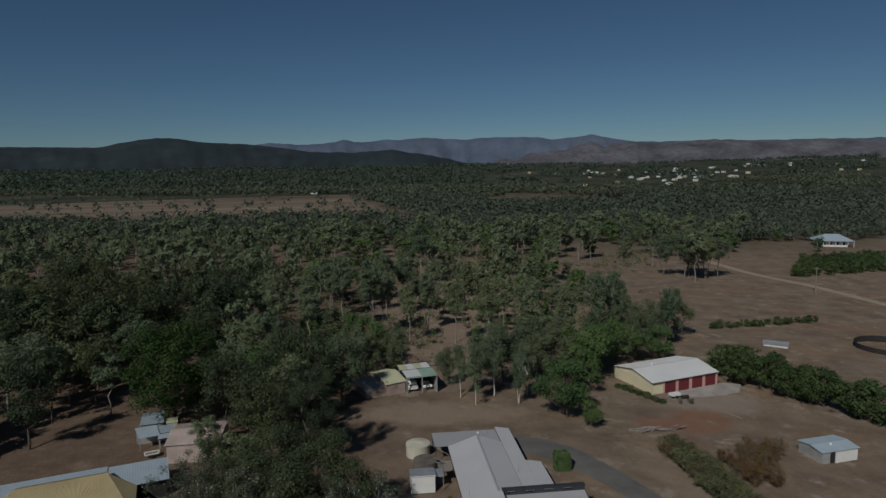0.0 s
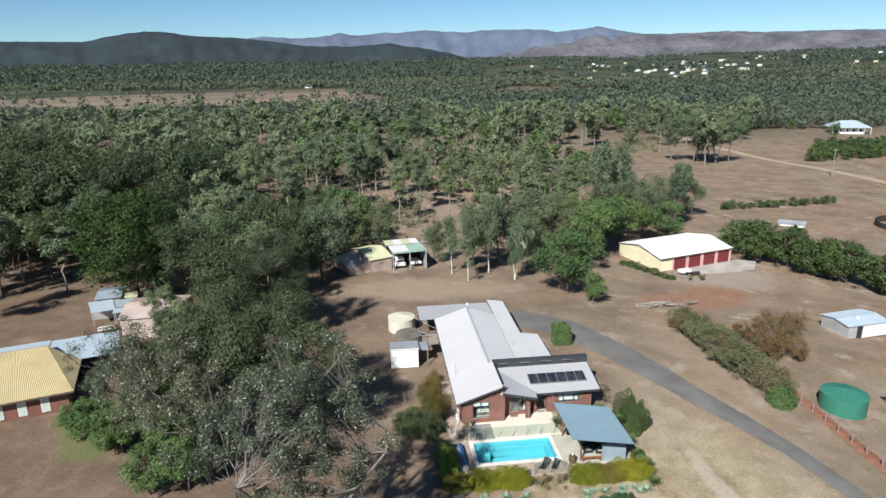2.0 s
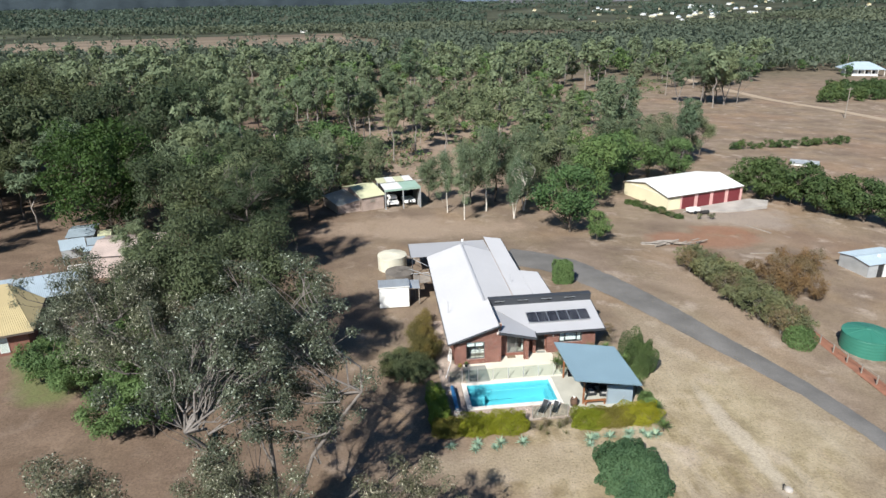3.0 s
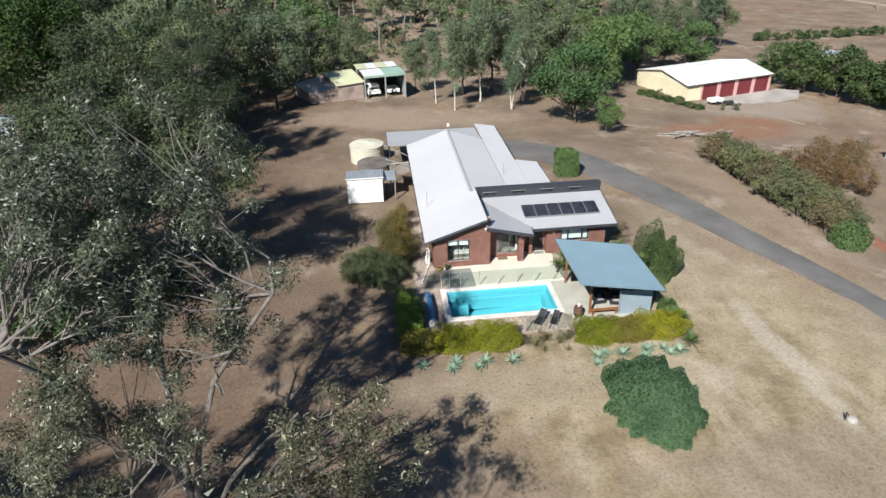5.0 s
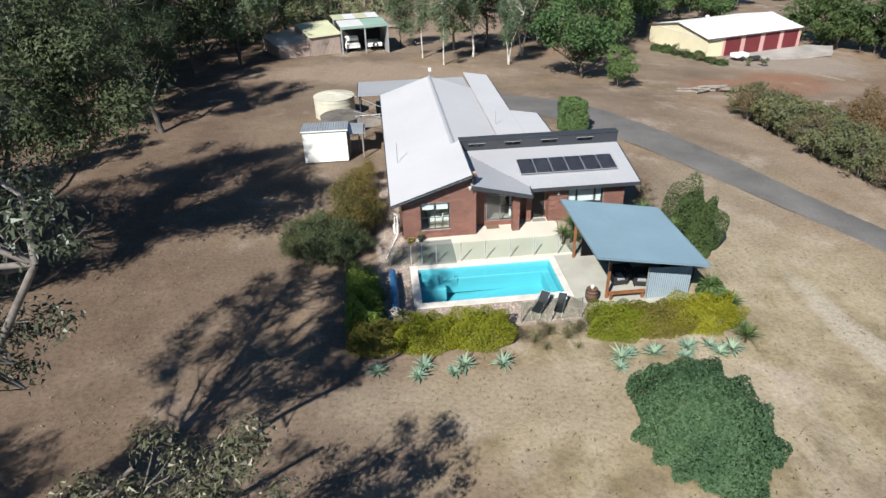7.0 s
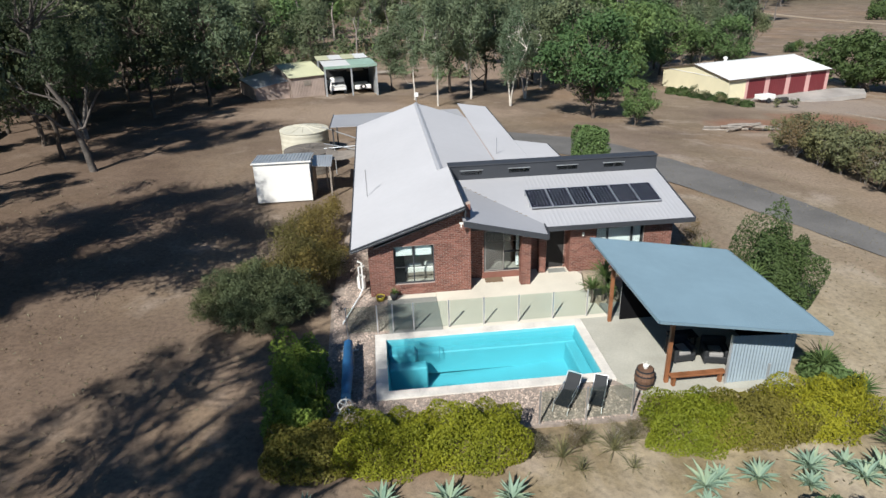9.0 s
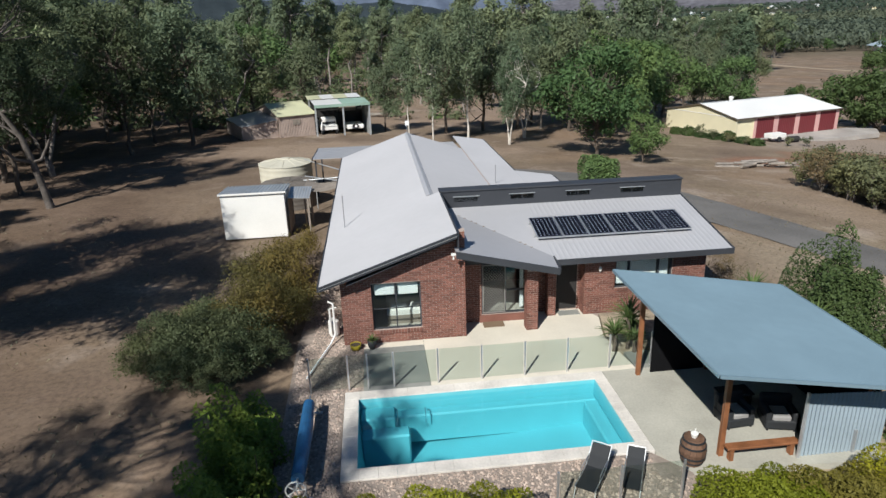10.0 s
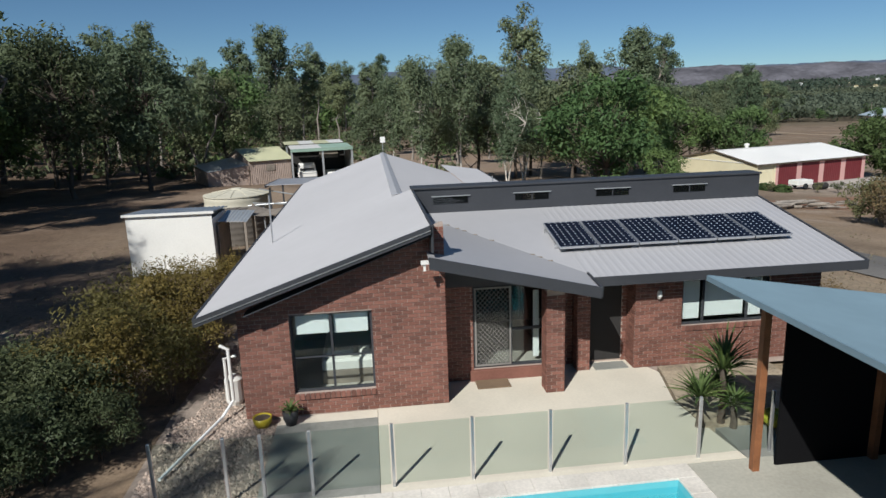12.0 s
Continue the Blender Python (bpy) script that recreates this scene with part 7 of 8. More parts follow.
def hedge(name, label, x0, x1, y0, y1, h, mat, leaves, leaf=0.07, seed=1, category="hedge", base=None, rough=0.5, m=None, power=4):
    rng = np.random.default_rng(seed)
    z = gz((x0 + x1) / 2, (y0 + y1) / 2) if base is None else base
    cx, cy = (x0 + x1) / 2, (y0 + y1) / 2
    t = thing(name, label, category, m or pose(cx, cy, z))
    pts = blob_points(rng, leaves, x0 - cx, x1 - cx, y0 - cy, y1 - cy, h, rough, power)
    out = pts / np.array([(x1 - x0) / 2, (y1 - y0) / 2, h])
    out /= np.linalg.norm(out, axis=1, keepdims=True)
    part("foliage", leaf_mesh("hedge_leaves", pts, leaf, M[mat], rng, out, 0.6), None, t)
    for i in range(max(3, int((x1 - x0) * 2))):
        s = Shape()
        px, py = rng.uniform(x0 - cx, x1 - cx) * 0.85, rng.uniform(y0 - cy, y1 - cy) * 0.7
        limb(s, (px, py, -0.1), (rng.normal() * 0.3, rng.normal() * 0.3, 1), h * 0.85, 0.03, 0.01, rng, 0.3, 0.1, 4, 4)
        part("stem", s, M["bark_dark"], t)
    return t


M["leaf_hedge"] = foliage("loose_hedge_leaves", (0.07, 0.12, 0.02), (0.27, 0.35, 0.07), coarse=0.9)
M["leaf_brown"] = foliage("browning_leaves", (0.12, 0.1, 0.02), (0.32, 0.26, 0.06), coarse=0.8)
LIME = "clipped yellow-green hedge along the pool edge"
hedge("garden_hedge", "browning clipped hedge at the pool corner", -3.1, -0.6, -10.95, -9.3, 1.15, "leaf_brown", 11000, 0.042, seed=2, power=3)
hedge("garden_hedge", LIME, -0.9, 1.85, -11.1, -9.4, 1.45, "leaf_lime", 20000, 0.035, seed=3, rough=0.8, power=3)
hedge("garden_hedge", LIME, 1.7, 4.35, -11.2, -9.4, 1.5, "leaf_lime", 20000, 0.035, seed=4, rough=0.8, power=3)
hedge("garden_hedge", LIME, 8.4, 11.0, -11.3, -9.5, 1.3, "leaf_lime", 22000, 0.034, seed=5, rough=0.9, power=3.2)
hedge("garden_hedge", "browning clipped hedge with bare patches", 10.3, 13.2, -11.3, -9.6, 1.2, "leaf_brown", 19000, 0.033, seed=6)
hedge("garden_hedge", LIME, 12.4, 15.5, -11.2, -9.4, 1.35, "leaf_lime", 22000, 0.034, seed=7, rough=0.9, power=3.2)
for i, (y0, y1, h, n) in enumerate([(-10.0, -8.0, 1.6, 5500), (-8.7, -6.5, 2.0, 6500), (-7.0, -4.9, 1.65, 5500)]):
    hedge("garden_hedge", "loose leafy green hedge shrub beside the cover roller", -3.3 + 0.15 * (i % 2), -1.6, y0, y1, h, "leaf_hedge", n, 0.055, seed=8 + 70 * i, rough=1.2, power=2.5)
for i, (x, y, h) in enumerate([(-5.2, -1.6, 2.2), (-3.6, -0.6, 2.3), (-4.6, 0.4, 2.2), (-3.3, -1.9, 1.9), (-5.8, -0.4, 2.0), (-4.4, -0.8, 2.4), (-2.6, -1.2, 1.6), (-5.2, 0.9, 1.9), (-4.8, -2.4, 1.8), (-6.3, -1.5, 1.8), (-3.8, -2.9, 1.5), (-6.4, 0.6, 1.7)]):
    tree("garden_shrub", "rounded dark olive shrub on bare dirt", shrub_sage[i % 2], x, y, h * 0.93, 70 * i, "shrub", "olive shrubs")
for i, (x, y, h) in enumerate([(-3.0, 1.6, 2.7), (-2.7, 0.3, 2.5), (-3.6, 0.6, 2.5), (-2.5, 3.4, 2.9), (-3.5, 3.6, 2.6), (-3.2, 5.4, 2.5), (-2.4, 6.6, 2.4), (-2.0, 9.0, 1.9), (-1.9, 1.2, 2.0), (-1.9, 2.6, 2.1)]):
    tree("golden_shrub", "wispy golden-brown shrub beside the house", shrub_gold[i % 2], x, y, h, 70 * i, "shrub", "golden shrubs")
hedge("box_hedge", "tall square-clipped dark green hedge by the driveway", 14.7, 16.9, 17.3, 18.9, 2.6, "leaf_green", 12000, 0.075, seed=11, rough=0.3, power=8)
hedge("garden_shrub", "large rounded dense green shrub on dry grass", 8.3, 12.6, -20.4, -14.6, 2.3, "leaf_dark_near" if "leaf_dark_near" in M else [M.setdefault("leaf_dark_near", foliage("bush_leaves", (0.03, 0.068, 0.036), (0.115, 0.19, 0.1))), "leaf_dark_near"][1], 42000, 0.062, seed=12, category="shrub", rough=0.5, power=2.3)
hedge("garden_shrub", "conical green shrub beside the pavilion", 15.5, 18.1, -4.1, -1.6, 3.2, "leaf_dark", 30000, 0.05, seed=13, category="shrub", rough=1.3, power=2.9)
hedge("garden_shrub", "dense green shrub behind the pavilion", 14.9, 16.2, -9.6, -7.4, 0.8, "leaf_green", 4000, 0.08, seed=14, category="shrub")
# shrub border along the drive
for i in range(60):
    k = (i // 3) / 19
    x, y = 34.6 + 1.4 * k ** 3 + (0.0, 1.5, 3.0)[i % 3] * (0.7 + 0.5 * math.sin(3.1 * k)) + 0.5 * math.sin(i * 2.1), 24.0 - 20.5 * k + 0.6 * math.cos(i * 3.3)
    tree("border_shrub", "straggly olive shrub in the driveway border", (shrub_olive + shrub_olive + shrub_dry)[i * 5 % 8], x, y, 2.8 + 0.7 * math.sin(i * 1.3), 53 * i, "shrub", "driveway border")
hedge("border_shrub", "dark green shrub at the border's end", 35.0, 37.5, 0.3, 2.6, 1.9, "leaf_green", 6000, 0.07, seed=41, category="shrub")
for i, (x, y, h) in enumerate([(43, 13.5, 3.0), (45, 15.5, 3.4), (43.5, 17.5, 3.2), (46.5, 13.5, 3.0), (47.5, 17.0, 3.6), (45.5, 19.5, 3.4), (49.0, 20.0, 3.2), (42.5, 20.5, 2.4), (51.5, 22.0, 3.2), (48.5, 23.5, 3.0), (53.5, 24.0, 2.8), (41.5, 15.5, 2.2)]):
    tree("dry_shrub", "rusty brown dry shrub in the yard", (shrub_rust + shrub_rust + shrub_dry)[i % 6], x, y, h * 1.1, 47 * i, "shrub", "dry shrubs")
for i, (x, y, h) in enumerate([(4.9, -10.6, 0.8), (6.0, -10.5, 1.0), (7.2, -10.6, 0.9), (7.9, -10.3, 0.8)]):
    tree("dry_shrub", "grey leafless dry bush between the hedges", shrub_dry[i % 2], x, y, h, 47 * i, "shrub", "dry bushes")
for i, (x, y, h) in enumerate([(16.0, 2.5, 1.6), (16.8, 4.5, 1.4), (-38, -17, 1.8), (-33, -20, 1.4)]):
    tree("dry_shrub", "grey leafless dry bush on bare dirt", shrub_dry[i % 2], x, y, h, 47 * i, "shrub", "dry bushes")
for i in range(7):
    x, y = 41.0 + i * 0.9, 59.5 - i * 1.55
    hedge("shed_shrub", "small green shrub along the shed wall", x - 0.9, x + 0.6, y - 1.3, y - 0.1, 0.8 + 0.3 * math.sin(i * 2), "leaf_dark", 900, 0.12, seed=60 + i, category="shrub")


BLADES = {}


def blade_of(mat, slim):
    """One stiff pointed channelled blade of unit length along x."""
    key = (mat, round(slim, 2))
    if key not in BLADES:
        w = slim
        BLADES[key] = Shape().add([(0, w * 0.6, 0), (0, -w * 0.6, 0), (0.5, -w, 0.05), (0.5, w, 0.05), (1, 0, -0.1), (0, 0, -w * 0.35), (0.5, 0, 0.05 - w * 0.4)],
                                  [(0, 5, 6, 3), (5, 1, 2, 6), (3, 6, 4), (6, 2, 4)]).mesh("blade", M[mat])
    return BLADES[key]


def blades(name, label, x, y, n, length, width, mat, seed, up=0.6, stem=0.0, category="plant", group=""):
    """A rosette of stiff pointed blades, on a stem where it has one."""
    rng = np.random.default_rng(seed)
    t = thing(name, label, category, pose(x, y, gz(x, y) - 0.03), group)
    for i in range(n):
        a = math.degrees(i * 2.4 + rng.uniform(-0.2, 0.2))
        e = math.degrees(up * (0.15 + 1.1 * i / n) + rng.uniform(-0.1, 0.1))
        L = length * rng.uniform(0.75, 1.1)
        part("blade", blade_of(mat, width / length), None, t, m=pose(0, 0, stem + 0.05, 0, 0, a) @ pose(0, 0, 0, 0, -e, 0) @ Matrix.Scale(L, 4))
    if stem:
        part("stem", Shape().tube([(0, 0, -0.1), (0.03, 0, stem * 0.5), (0, 0.02, stem + 0.05)], [0.09, 0.07, 0.06], 8), M["bark_dark"], t)
    return t


AG = "pale blue-green agave rosette on dry soil"
for i, (x, y, r) in enumerate([(-1.9, -12.1, 0.65), (-0.1, -12.6, 0.6), (0.2, -12.0, 0.65), (1.5, -12.6, 0.5), (2.0, -12.15, 0.7), (3.7, -12.3, 0.72), (9.1, -12.5, 0.75), (8.8, -13.2, 0.5), (9.6, -12.3, 0.5), (10.7, -12.4, 0.68), (12.4, -12.15, 0.7), (12.0, -12.8, 0.5), (13.7, -12.7, 0.65), (14.4, -12.5, 0.78), (13.5, -12.1, 0.5)]):
    blades("agave", AG, x, y, 26, r, 0.06, "leaf_agave", 200 + i, 0.8, group="agaves along the hedge")
for i, (x, y, st, L) in enumerate([(9.8, -2.0, 1.3, 1.0), (9.3, -2.05, 0.75, 0.75), (9.95, -2.2, 0.6, 0.6), (10.4, -0.9, 0.4, 0.6), (13.6, -2.75, 2.4, 0.85), (14.95, -4.2, 1.9, 0.85), (15.3, -6.4, 1.0, 0.95), (15.2, -8.4, 0.8, 0.9), (12.6, -1.3, 1.5, 0.9), (15.3, -12.0, 0.35, 0.95), (15.8, -9.6, 0.5, 0.8)]):
    blades("yucca", "spiky green yucca with arching blades", x, y, 60, L, 0.03, "leaf_yucca", 300 + i, 0.95, st, group="yuccas round the pavilion")
M["straw_mulch"] = surface("straw_mulch", (0.4, 0.33, 0.24), 0.95, vary=0.35, coarse=2.5, fine=16, bump=0.4)
structure("ground_bed", Shape().prism([(9.4, -2.13), (12.4, -2.13), (12.6, 0.9), (9.8, 0.9), (9.75, 0.6), (9.42, -0.9)], -0.3, YARD + 0.02), M["straw_mulch"], "dry straw mulch round the yuccas", "garden bed")
ball = thing("garden_pot", "yellow-green glazed pot beside the pavilion post", "pot", pose(10.75, -2.3, YARD + 0.02))
part("pot", Shape().lathe([(0.1, 0.0), (0.2, 0.1), (0.22, 0.2), (0.16, 0.32), (0.13, 0.33), (0.13, 0.28), (0.02, 0.27)], 16, 0, 0), M["pot_lime"], ball)
blades("potted_plant", "small bushy green plant in the dark pot", 1.0, -0.45, 40, 0.3, 0.02, "leaf_yucca", 400, 0.9, 0.33)


for i, (x, y, n, L) in enumerate([(4.7, -10.5, 46, 0.7), (5.5, -10.9, 54, 0.85), (6.3, -10.4, 50, 0.8), (7.1, -10.8, 54, 0.9), (7.8, -10.4, 46, 0.75), (5.9, -11.5, 40, 0.55), (7.4, -11.6, 36, 0.5)]):
    blades("grass_tussock", "dry grey-green grass tussock between the hedges", x, y, n, L, 0.012, "leaf_tussock", 500 + i, 1.15, group="tussocks between the hedges")


def scrub():
    """Low bushes and saplings over the paddock behind, beyond counting."""
    rng = np.random.default_rng(9)
    for mat, n, big in (("leaf_wattle", 1500, 1.7), ("leaf_dry", 700, 1.3), ("leaf_green", 420, 2.4)):
        cs, out = [], []
        while len(cs) < n:
            y = 62 + 240 * rng.random()
            x = rng.uniform(-0.5 * y - 20, 0.5 * y + 10)
            if 34 < x < 78 and y < 92 or (x > 80 and y < 240 and rng.random() < 0.93) or (y < 72 and -16 < x < 25):
                continue
            if noise.noise(Vector((x * 0.06, y * 0.06, 5.5))) < -0.12:
                continue
            h = rng.uniform(0.25, 1.0) ** 1.6 * big * 1.5
            per = 26
            c = rng.normal(size=(per, 3)) * np.array([0.5, 0.5, 0.4]) * h
            out.append(c / np.linalg.norm(c, axis=1, keepdims=True))
            c[:, 2] = np.abs(c[:, 2]) + 0.3 * h
            cs.append(c + np.array([x, y, far_z(x, y)]))
        me = leaf_mesh("scrub", np.concatenate(cs), 0.32, M[mat], rng, np.concatenate(out), 0.55)
        tagged(new("scrub", me), "low olive scrub over the open paddock", "scrub", kind="stuff")


scrub()


def litter(n):
    """Fallen bark, leaves and small stones over the bare yard, beyond counting."""
    rng = np.random.default_rng(77)
    for mat, share, size in (("leaf_dry", 0.6, 0.05), ("leaf_straw", 0.4, 0.06)):
        xy = np.stack([rng.uniform(-26, 30, int(n * share)), rng.uniform(-30, 20, int(n * share))], 1)
        keep = [p for p in xy if not (-3.2 < p[0] < 15.6 and -11.2 < p[1] < 24) and noise.noise(Vector((p[0] * 0.35, p[1] * 0.35, 2.0))) > rng.uniform(-0.5, 0.3)]
        c = np.array([(x, y, gz(x, y) + 0.03 + 0.03 * rng.random()) for x, y in keep])
        me = leaf_mesh("litter", c, size, M[mat], rng, None, 0.35)
        tagged(new("leaf_litter", me), "dry leaves, bark and twigs fallen on bare soil", "litter", kind="stuff")


M["leaf_straw"] = foliage("straw_litter", (0.2, 0.15, 0.09), (0.5, 0.42, 0.3))
litter(26000)


def log_pile(x, y, n, seed):
    """Cut logs and branches thrown on a heap."""
    rng = random.Random(seed)
    t = thing("log_pile", "heap of grey cut logs and branches on dirt", "log pile", pose(x, y, gz(x, y)))
    for i in range(n):
        a, L, r = rng.uniform(-0.5, 0.5), rng.uniform(1.2, 3.4), rng.uniform(0.06, 0.16)
        px, py, pz = rng.uniform(-2.2, 2.2), rng.uniform(-0.9, 0.9), 0.1 + 0.45 * rng.random()
        d = Vector((math.cos(a), math.sin(a), rng.uniform(-0.05, 0.05))) * L / 2
        c = Vector((px, py, pz))
        part("log", Shape().tube([c - d, c + Vector((0, 0, rng.uniform(-0.05, 0.05))), c + d], [r, r * 0.9, r * 0.7], 7), M["timber_grey"] if rng.random() < 0.7 else M["bark"], t)


def edging(points, label):
    """Old sleepers laid end to end on the dirt."""
    t = thing("timber_edging", label, "edging", pose(0, 0, 0))
    for (ax, ay), (bx, by) in zip(points, points[1:]):
        n = max(1, round(math.hypot(bx - ax, by - ay) / 2.4))
        for i in range(n):
            p = Vector((ax + (bx - ax) * i / n, ay + (by - ay) * i / n, 0))
            q = Vector((ax + (bx - ax) * (i + 0.97) / n, ay + (by - ay) * (i + 0.97) / n, 0))
            p.z, q.z = gz(p.x, p.y) + 0.1, gz(q.x, q.y) + 0.1
            side = Vector((-(q - p).y, (q - p).x, 0)).normalized() * 0.11
            part("sleeper", Shape().slab([p - side, q - side, q + side, p + side], 0.2), M["timber_grey"], t)


edging([(48.0, 30.0), (53.0, 30.2)], "grey timber sleepers laid on red dirt")
edging([(38.0, 18.7), (42.0, 20.2), (46.0, 21.4)], "old timber sleepers edging the shrub bed")
edging([(56.0, 44.8), (57.8, 40.1)], "grey timber sleepers beside the gravel apron")
stump = thing("stone_marker", "pale stone with short dark tap post on dry grass", "stone", pose(21.3, -19.3, gz(21.3, -19.3)))
part("stone", Shape().lathe([(0.3, -0.1), (0.28, 0.08), (0.18, 0.17), (0.02, 0.2)], 10, 0, 0), M["gravel_pale"], stump)
part("tap_post", Shape().tube([(-0.36, 0.1, -0.1), (-0.36, 0.1, 0.5)], 0.04, 8), M["dark"], stump)
part("tap", Shape().tube([(-0.36, 0.1, 0.46), (-0.36, -0.03, 0.48), (-0.36, -0.05, 0.42)], 0.025, 6), M["dark"], stump)
for i, (x, y, h) in enumerate([(49.6, 48.6, 1.1), (51.8, 48.4, 1.2), (42.4, 55.6, 1.7), (43.0, 53.6, 1.3), (43.9, 51.6, 1.2), (44.8, 49.4, 1.1)]):
    tree("garden_shrub", "small dull green shrub beside the cream shed", shrub_olive[i % 3], x, y, h, 60 * i, "shrub", "shrubs at the shed")
drum = thing("drum", "dark steel drum lying by the shed door", "drum", pose(51.4, 51.5, gz(51.4, 51.5) + 0.35))
part("drum_body", Shape().tube([(0, 0, 0), (1.5, 0.2, 0)], 0.36, 14), M["dark"], drum)
log_pile(36.4, 34.2, 16, 3)
log_pile(41.5, 35.0, 8, 4)
log_pile(3.5, 76.0, 14, 6)


# ---------------------------------------------------------------- distance: hills, town, far buildings
# Blue-grey distance haze is mixed into all three hill colours
M["hill_near"] = surface("wooded_hill", (0.038, 0.05, 0.056), 0.95, vary=0.2, coarse=0.004, fine=0.06, bump=0, spec=0.05)
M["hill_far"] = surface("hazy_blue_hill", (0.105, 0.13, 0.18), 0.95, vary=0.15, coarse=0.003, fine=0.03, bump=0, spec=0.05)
M["hill_bare"] = surface("hazed_brown_hill", (0.14, 0.137, 0.155), 0.95, vary=0.34, coarse=0.005, fine=0.03, bump=0, spec=0.05)


def hills(name, label, mat, dist, depth, ridge, seed, rough=1.0):
    """A range given by its skyline: bearing to the right of ahead and rise above the eye, both in degrees."""
    n, rows = 260, 12
    foot = -20
    a0, a1 = ridge[0][0], ridge[-1][0]
    v, f = [], []
    for i in range(n + 1):
        a = a0 + (a1 - a0) * i / n
        e = float(np.interp(a, [r[0] for r in ridge], [r[1] for r in ridge]))
        h = 40 + (dist + depth) * math.tan(radians(e - (0.4 if ridge[0][0] > 0 else 0.14))) + rough * (5 * noise.noise(Vector((a * 1.3, seed, 0))) + 2.5 * noise.noise(Vector((a * 4.5, seed, 1))) + 1.2 * noise.noise(Vector((a * 13, seed, 2))))
        for j in range(rows):
            q = j / (rows - 1)
            d = dist + depth * q + (60 * noise.noise(Vector((a * 0.9, q * 3, seed))) if j else 0)
            gully = 16 * rough * noise.noise(Vector((a * 0.8, q * 2.2, seed))) + 8 * rough * noise.noise(Vector((a * 2.4, q * 5, seed)))
            z = foot + (h - foot) * (0.25 * q + 0.75 * math.sin(q * math.pi / 2) ** 1.6) + gully * math.sin(q * math.pi)
            v.append((d * math.sin(radians(a)), d * math.cos(radians(a)) - 60, z))
    for i in range(n):
        for j in range(rows - 1):
            b = i * rows + j
            f.append((b, b + rows, b + rows + 1, b + 1))
    me = mesh_of(name, v, f, [mat], True)
    return tagged(new(name, me), label, "hills", kind="structure")


hills("backdrop_far_hills", "mountain range on the horizon, blue haze painted in", M["hill_far"], 4350, 500,
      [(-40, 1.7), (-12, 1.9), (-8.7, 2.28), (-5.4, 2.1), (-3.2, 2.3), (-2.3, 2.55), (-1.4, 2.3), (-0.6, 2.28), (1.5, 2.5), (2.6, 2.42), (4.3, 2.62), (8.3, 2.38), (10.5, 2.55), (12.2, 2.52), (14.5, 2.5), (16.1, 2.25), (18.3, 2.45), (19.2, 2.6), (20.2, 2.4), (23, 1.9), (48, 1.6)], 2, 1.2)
hills("backdrop_bare_hills", "bare brown hills behind the town, purple-grey haze painted in", M["hill_bare"], 4000, 780,
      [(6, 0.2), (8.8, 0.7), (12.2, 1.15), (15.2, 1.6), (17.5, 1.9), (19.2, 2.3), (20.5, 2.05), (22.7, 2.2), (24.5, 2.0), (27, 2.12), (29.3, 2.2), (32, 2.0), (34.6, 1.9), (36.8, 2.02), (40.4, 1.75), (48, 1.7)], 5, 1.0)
hills("backdrop_wooded_hill", "dark wooded hill rising on the left", M["hill_near"], 3400, 1300,
      [(-48, 1.9), (-27.7, 2.0), (-21.8, 1.96), (-19.5, 2.45), (-17.5, 2.72), (-15.8, 2.65), (-14.1, 2.36), (-10.6, 2.2), (-7.3, 1.82), (-5.5, 1.52), (-1.6, 1.42), (1.8, 1.62), (5.3, 1.09), (8.3, 0.45), (12, -0.1)], 9, 0.6)


def town_house(seed):
    rng = random.Random(seed)
    w, d = rng.uniform(9, 14), rng.uniform(7, 9)
    t = thing("town_house", "small pale-roofed house in the distant town", "house", group="town houses")
    part("wall", Shape().box(-w / 2, w / 2, -d / 2, d / 2, -1, 2.9), M[rng.choice(["white", "cream", "timber_grey"])], t)
    s = Shape()
    s.slab([(-w / 2 - 0.5, -d / 2 - 0.5, 2.9), (w / 2 + 0.5, -d / 2 - 0.5, 2.9), (w / 2 - 2, 0, 4.8), (-w / 2 + 2, 0, 4.8)], 0.1)
    s.slab([(w / 2 + 0.5, d / 2 + 0.5, 2.9), (-w / 2 - 0.5, d / 2 + 0.5, 2.9), (-w / 2 + 2, 0, 4.8), (w / 2 - 2, 0, 4.8)], 0.1)
    s.slab([(w / 2 + 0.5, -d / 2 - 0.5, 2.9), (w / 2 + 0.5, d / 2 + 0.5, 2.9), (w / 2 - 2, 0, 4.8)], 0.1)
    s.slab([(-w / 2 - 0.5, d / 2 + 0.5, 2.9), (-w / 2 - 0.5, -d / 2 - 0.5, 2.9), (-w / 2 + 2, 0, 4.8)], 0.1)
    part("roof", s, M[rng.choice(["roof_bright", "galv", "roof_pale_blue", "roof_tan"])], t)
    for i in range(3):
        x = -w / 2 + 1.5 + i * (w - 3) / 2.4
        part("window", Shape().box(x, x + 1.2, -d / 2 - 0.03, -d / 2 - 0.005, 1.0, 2.2), M["black"], t)
    return t


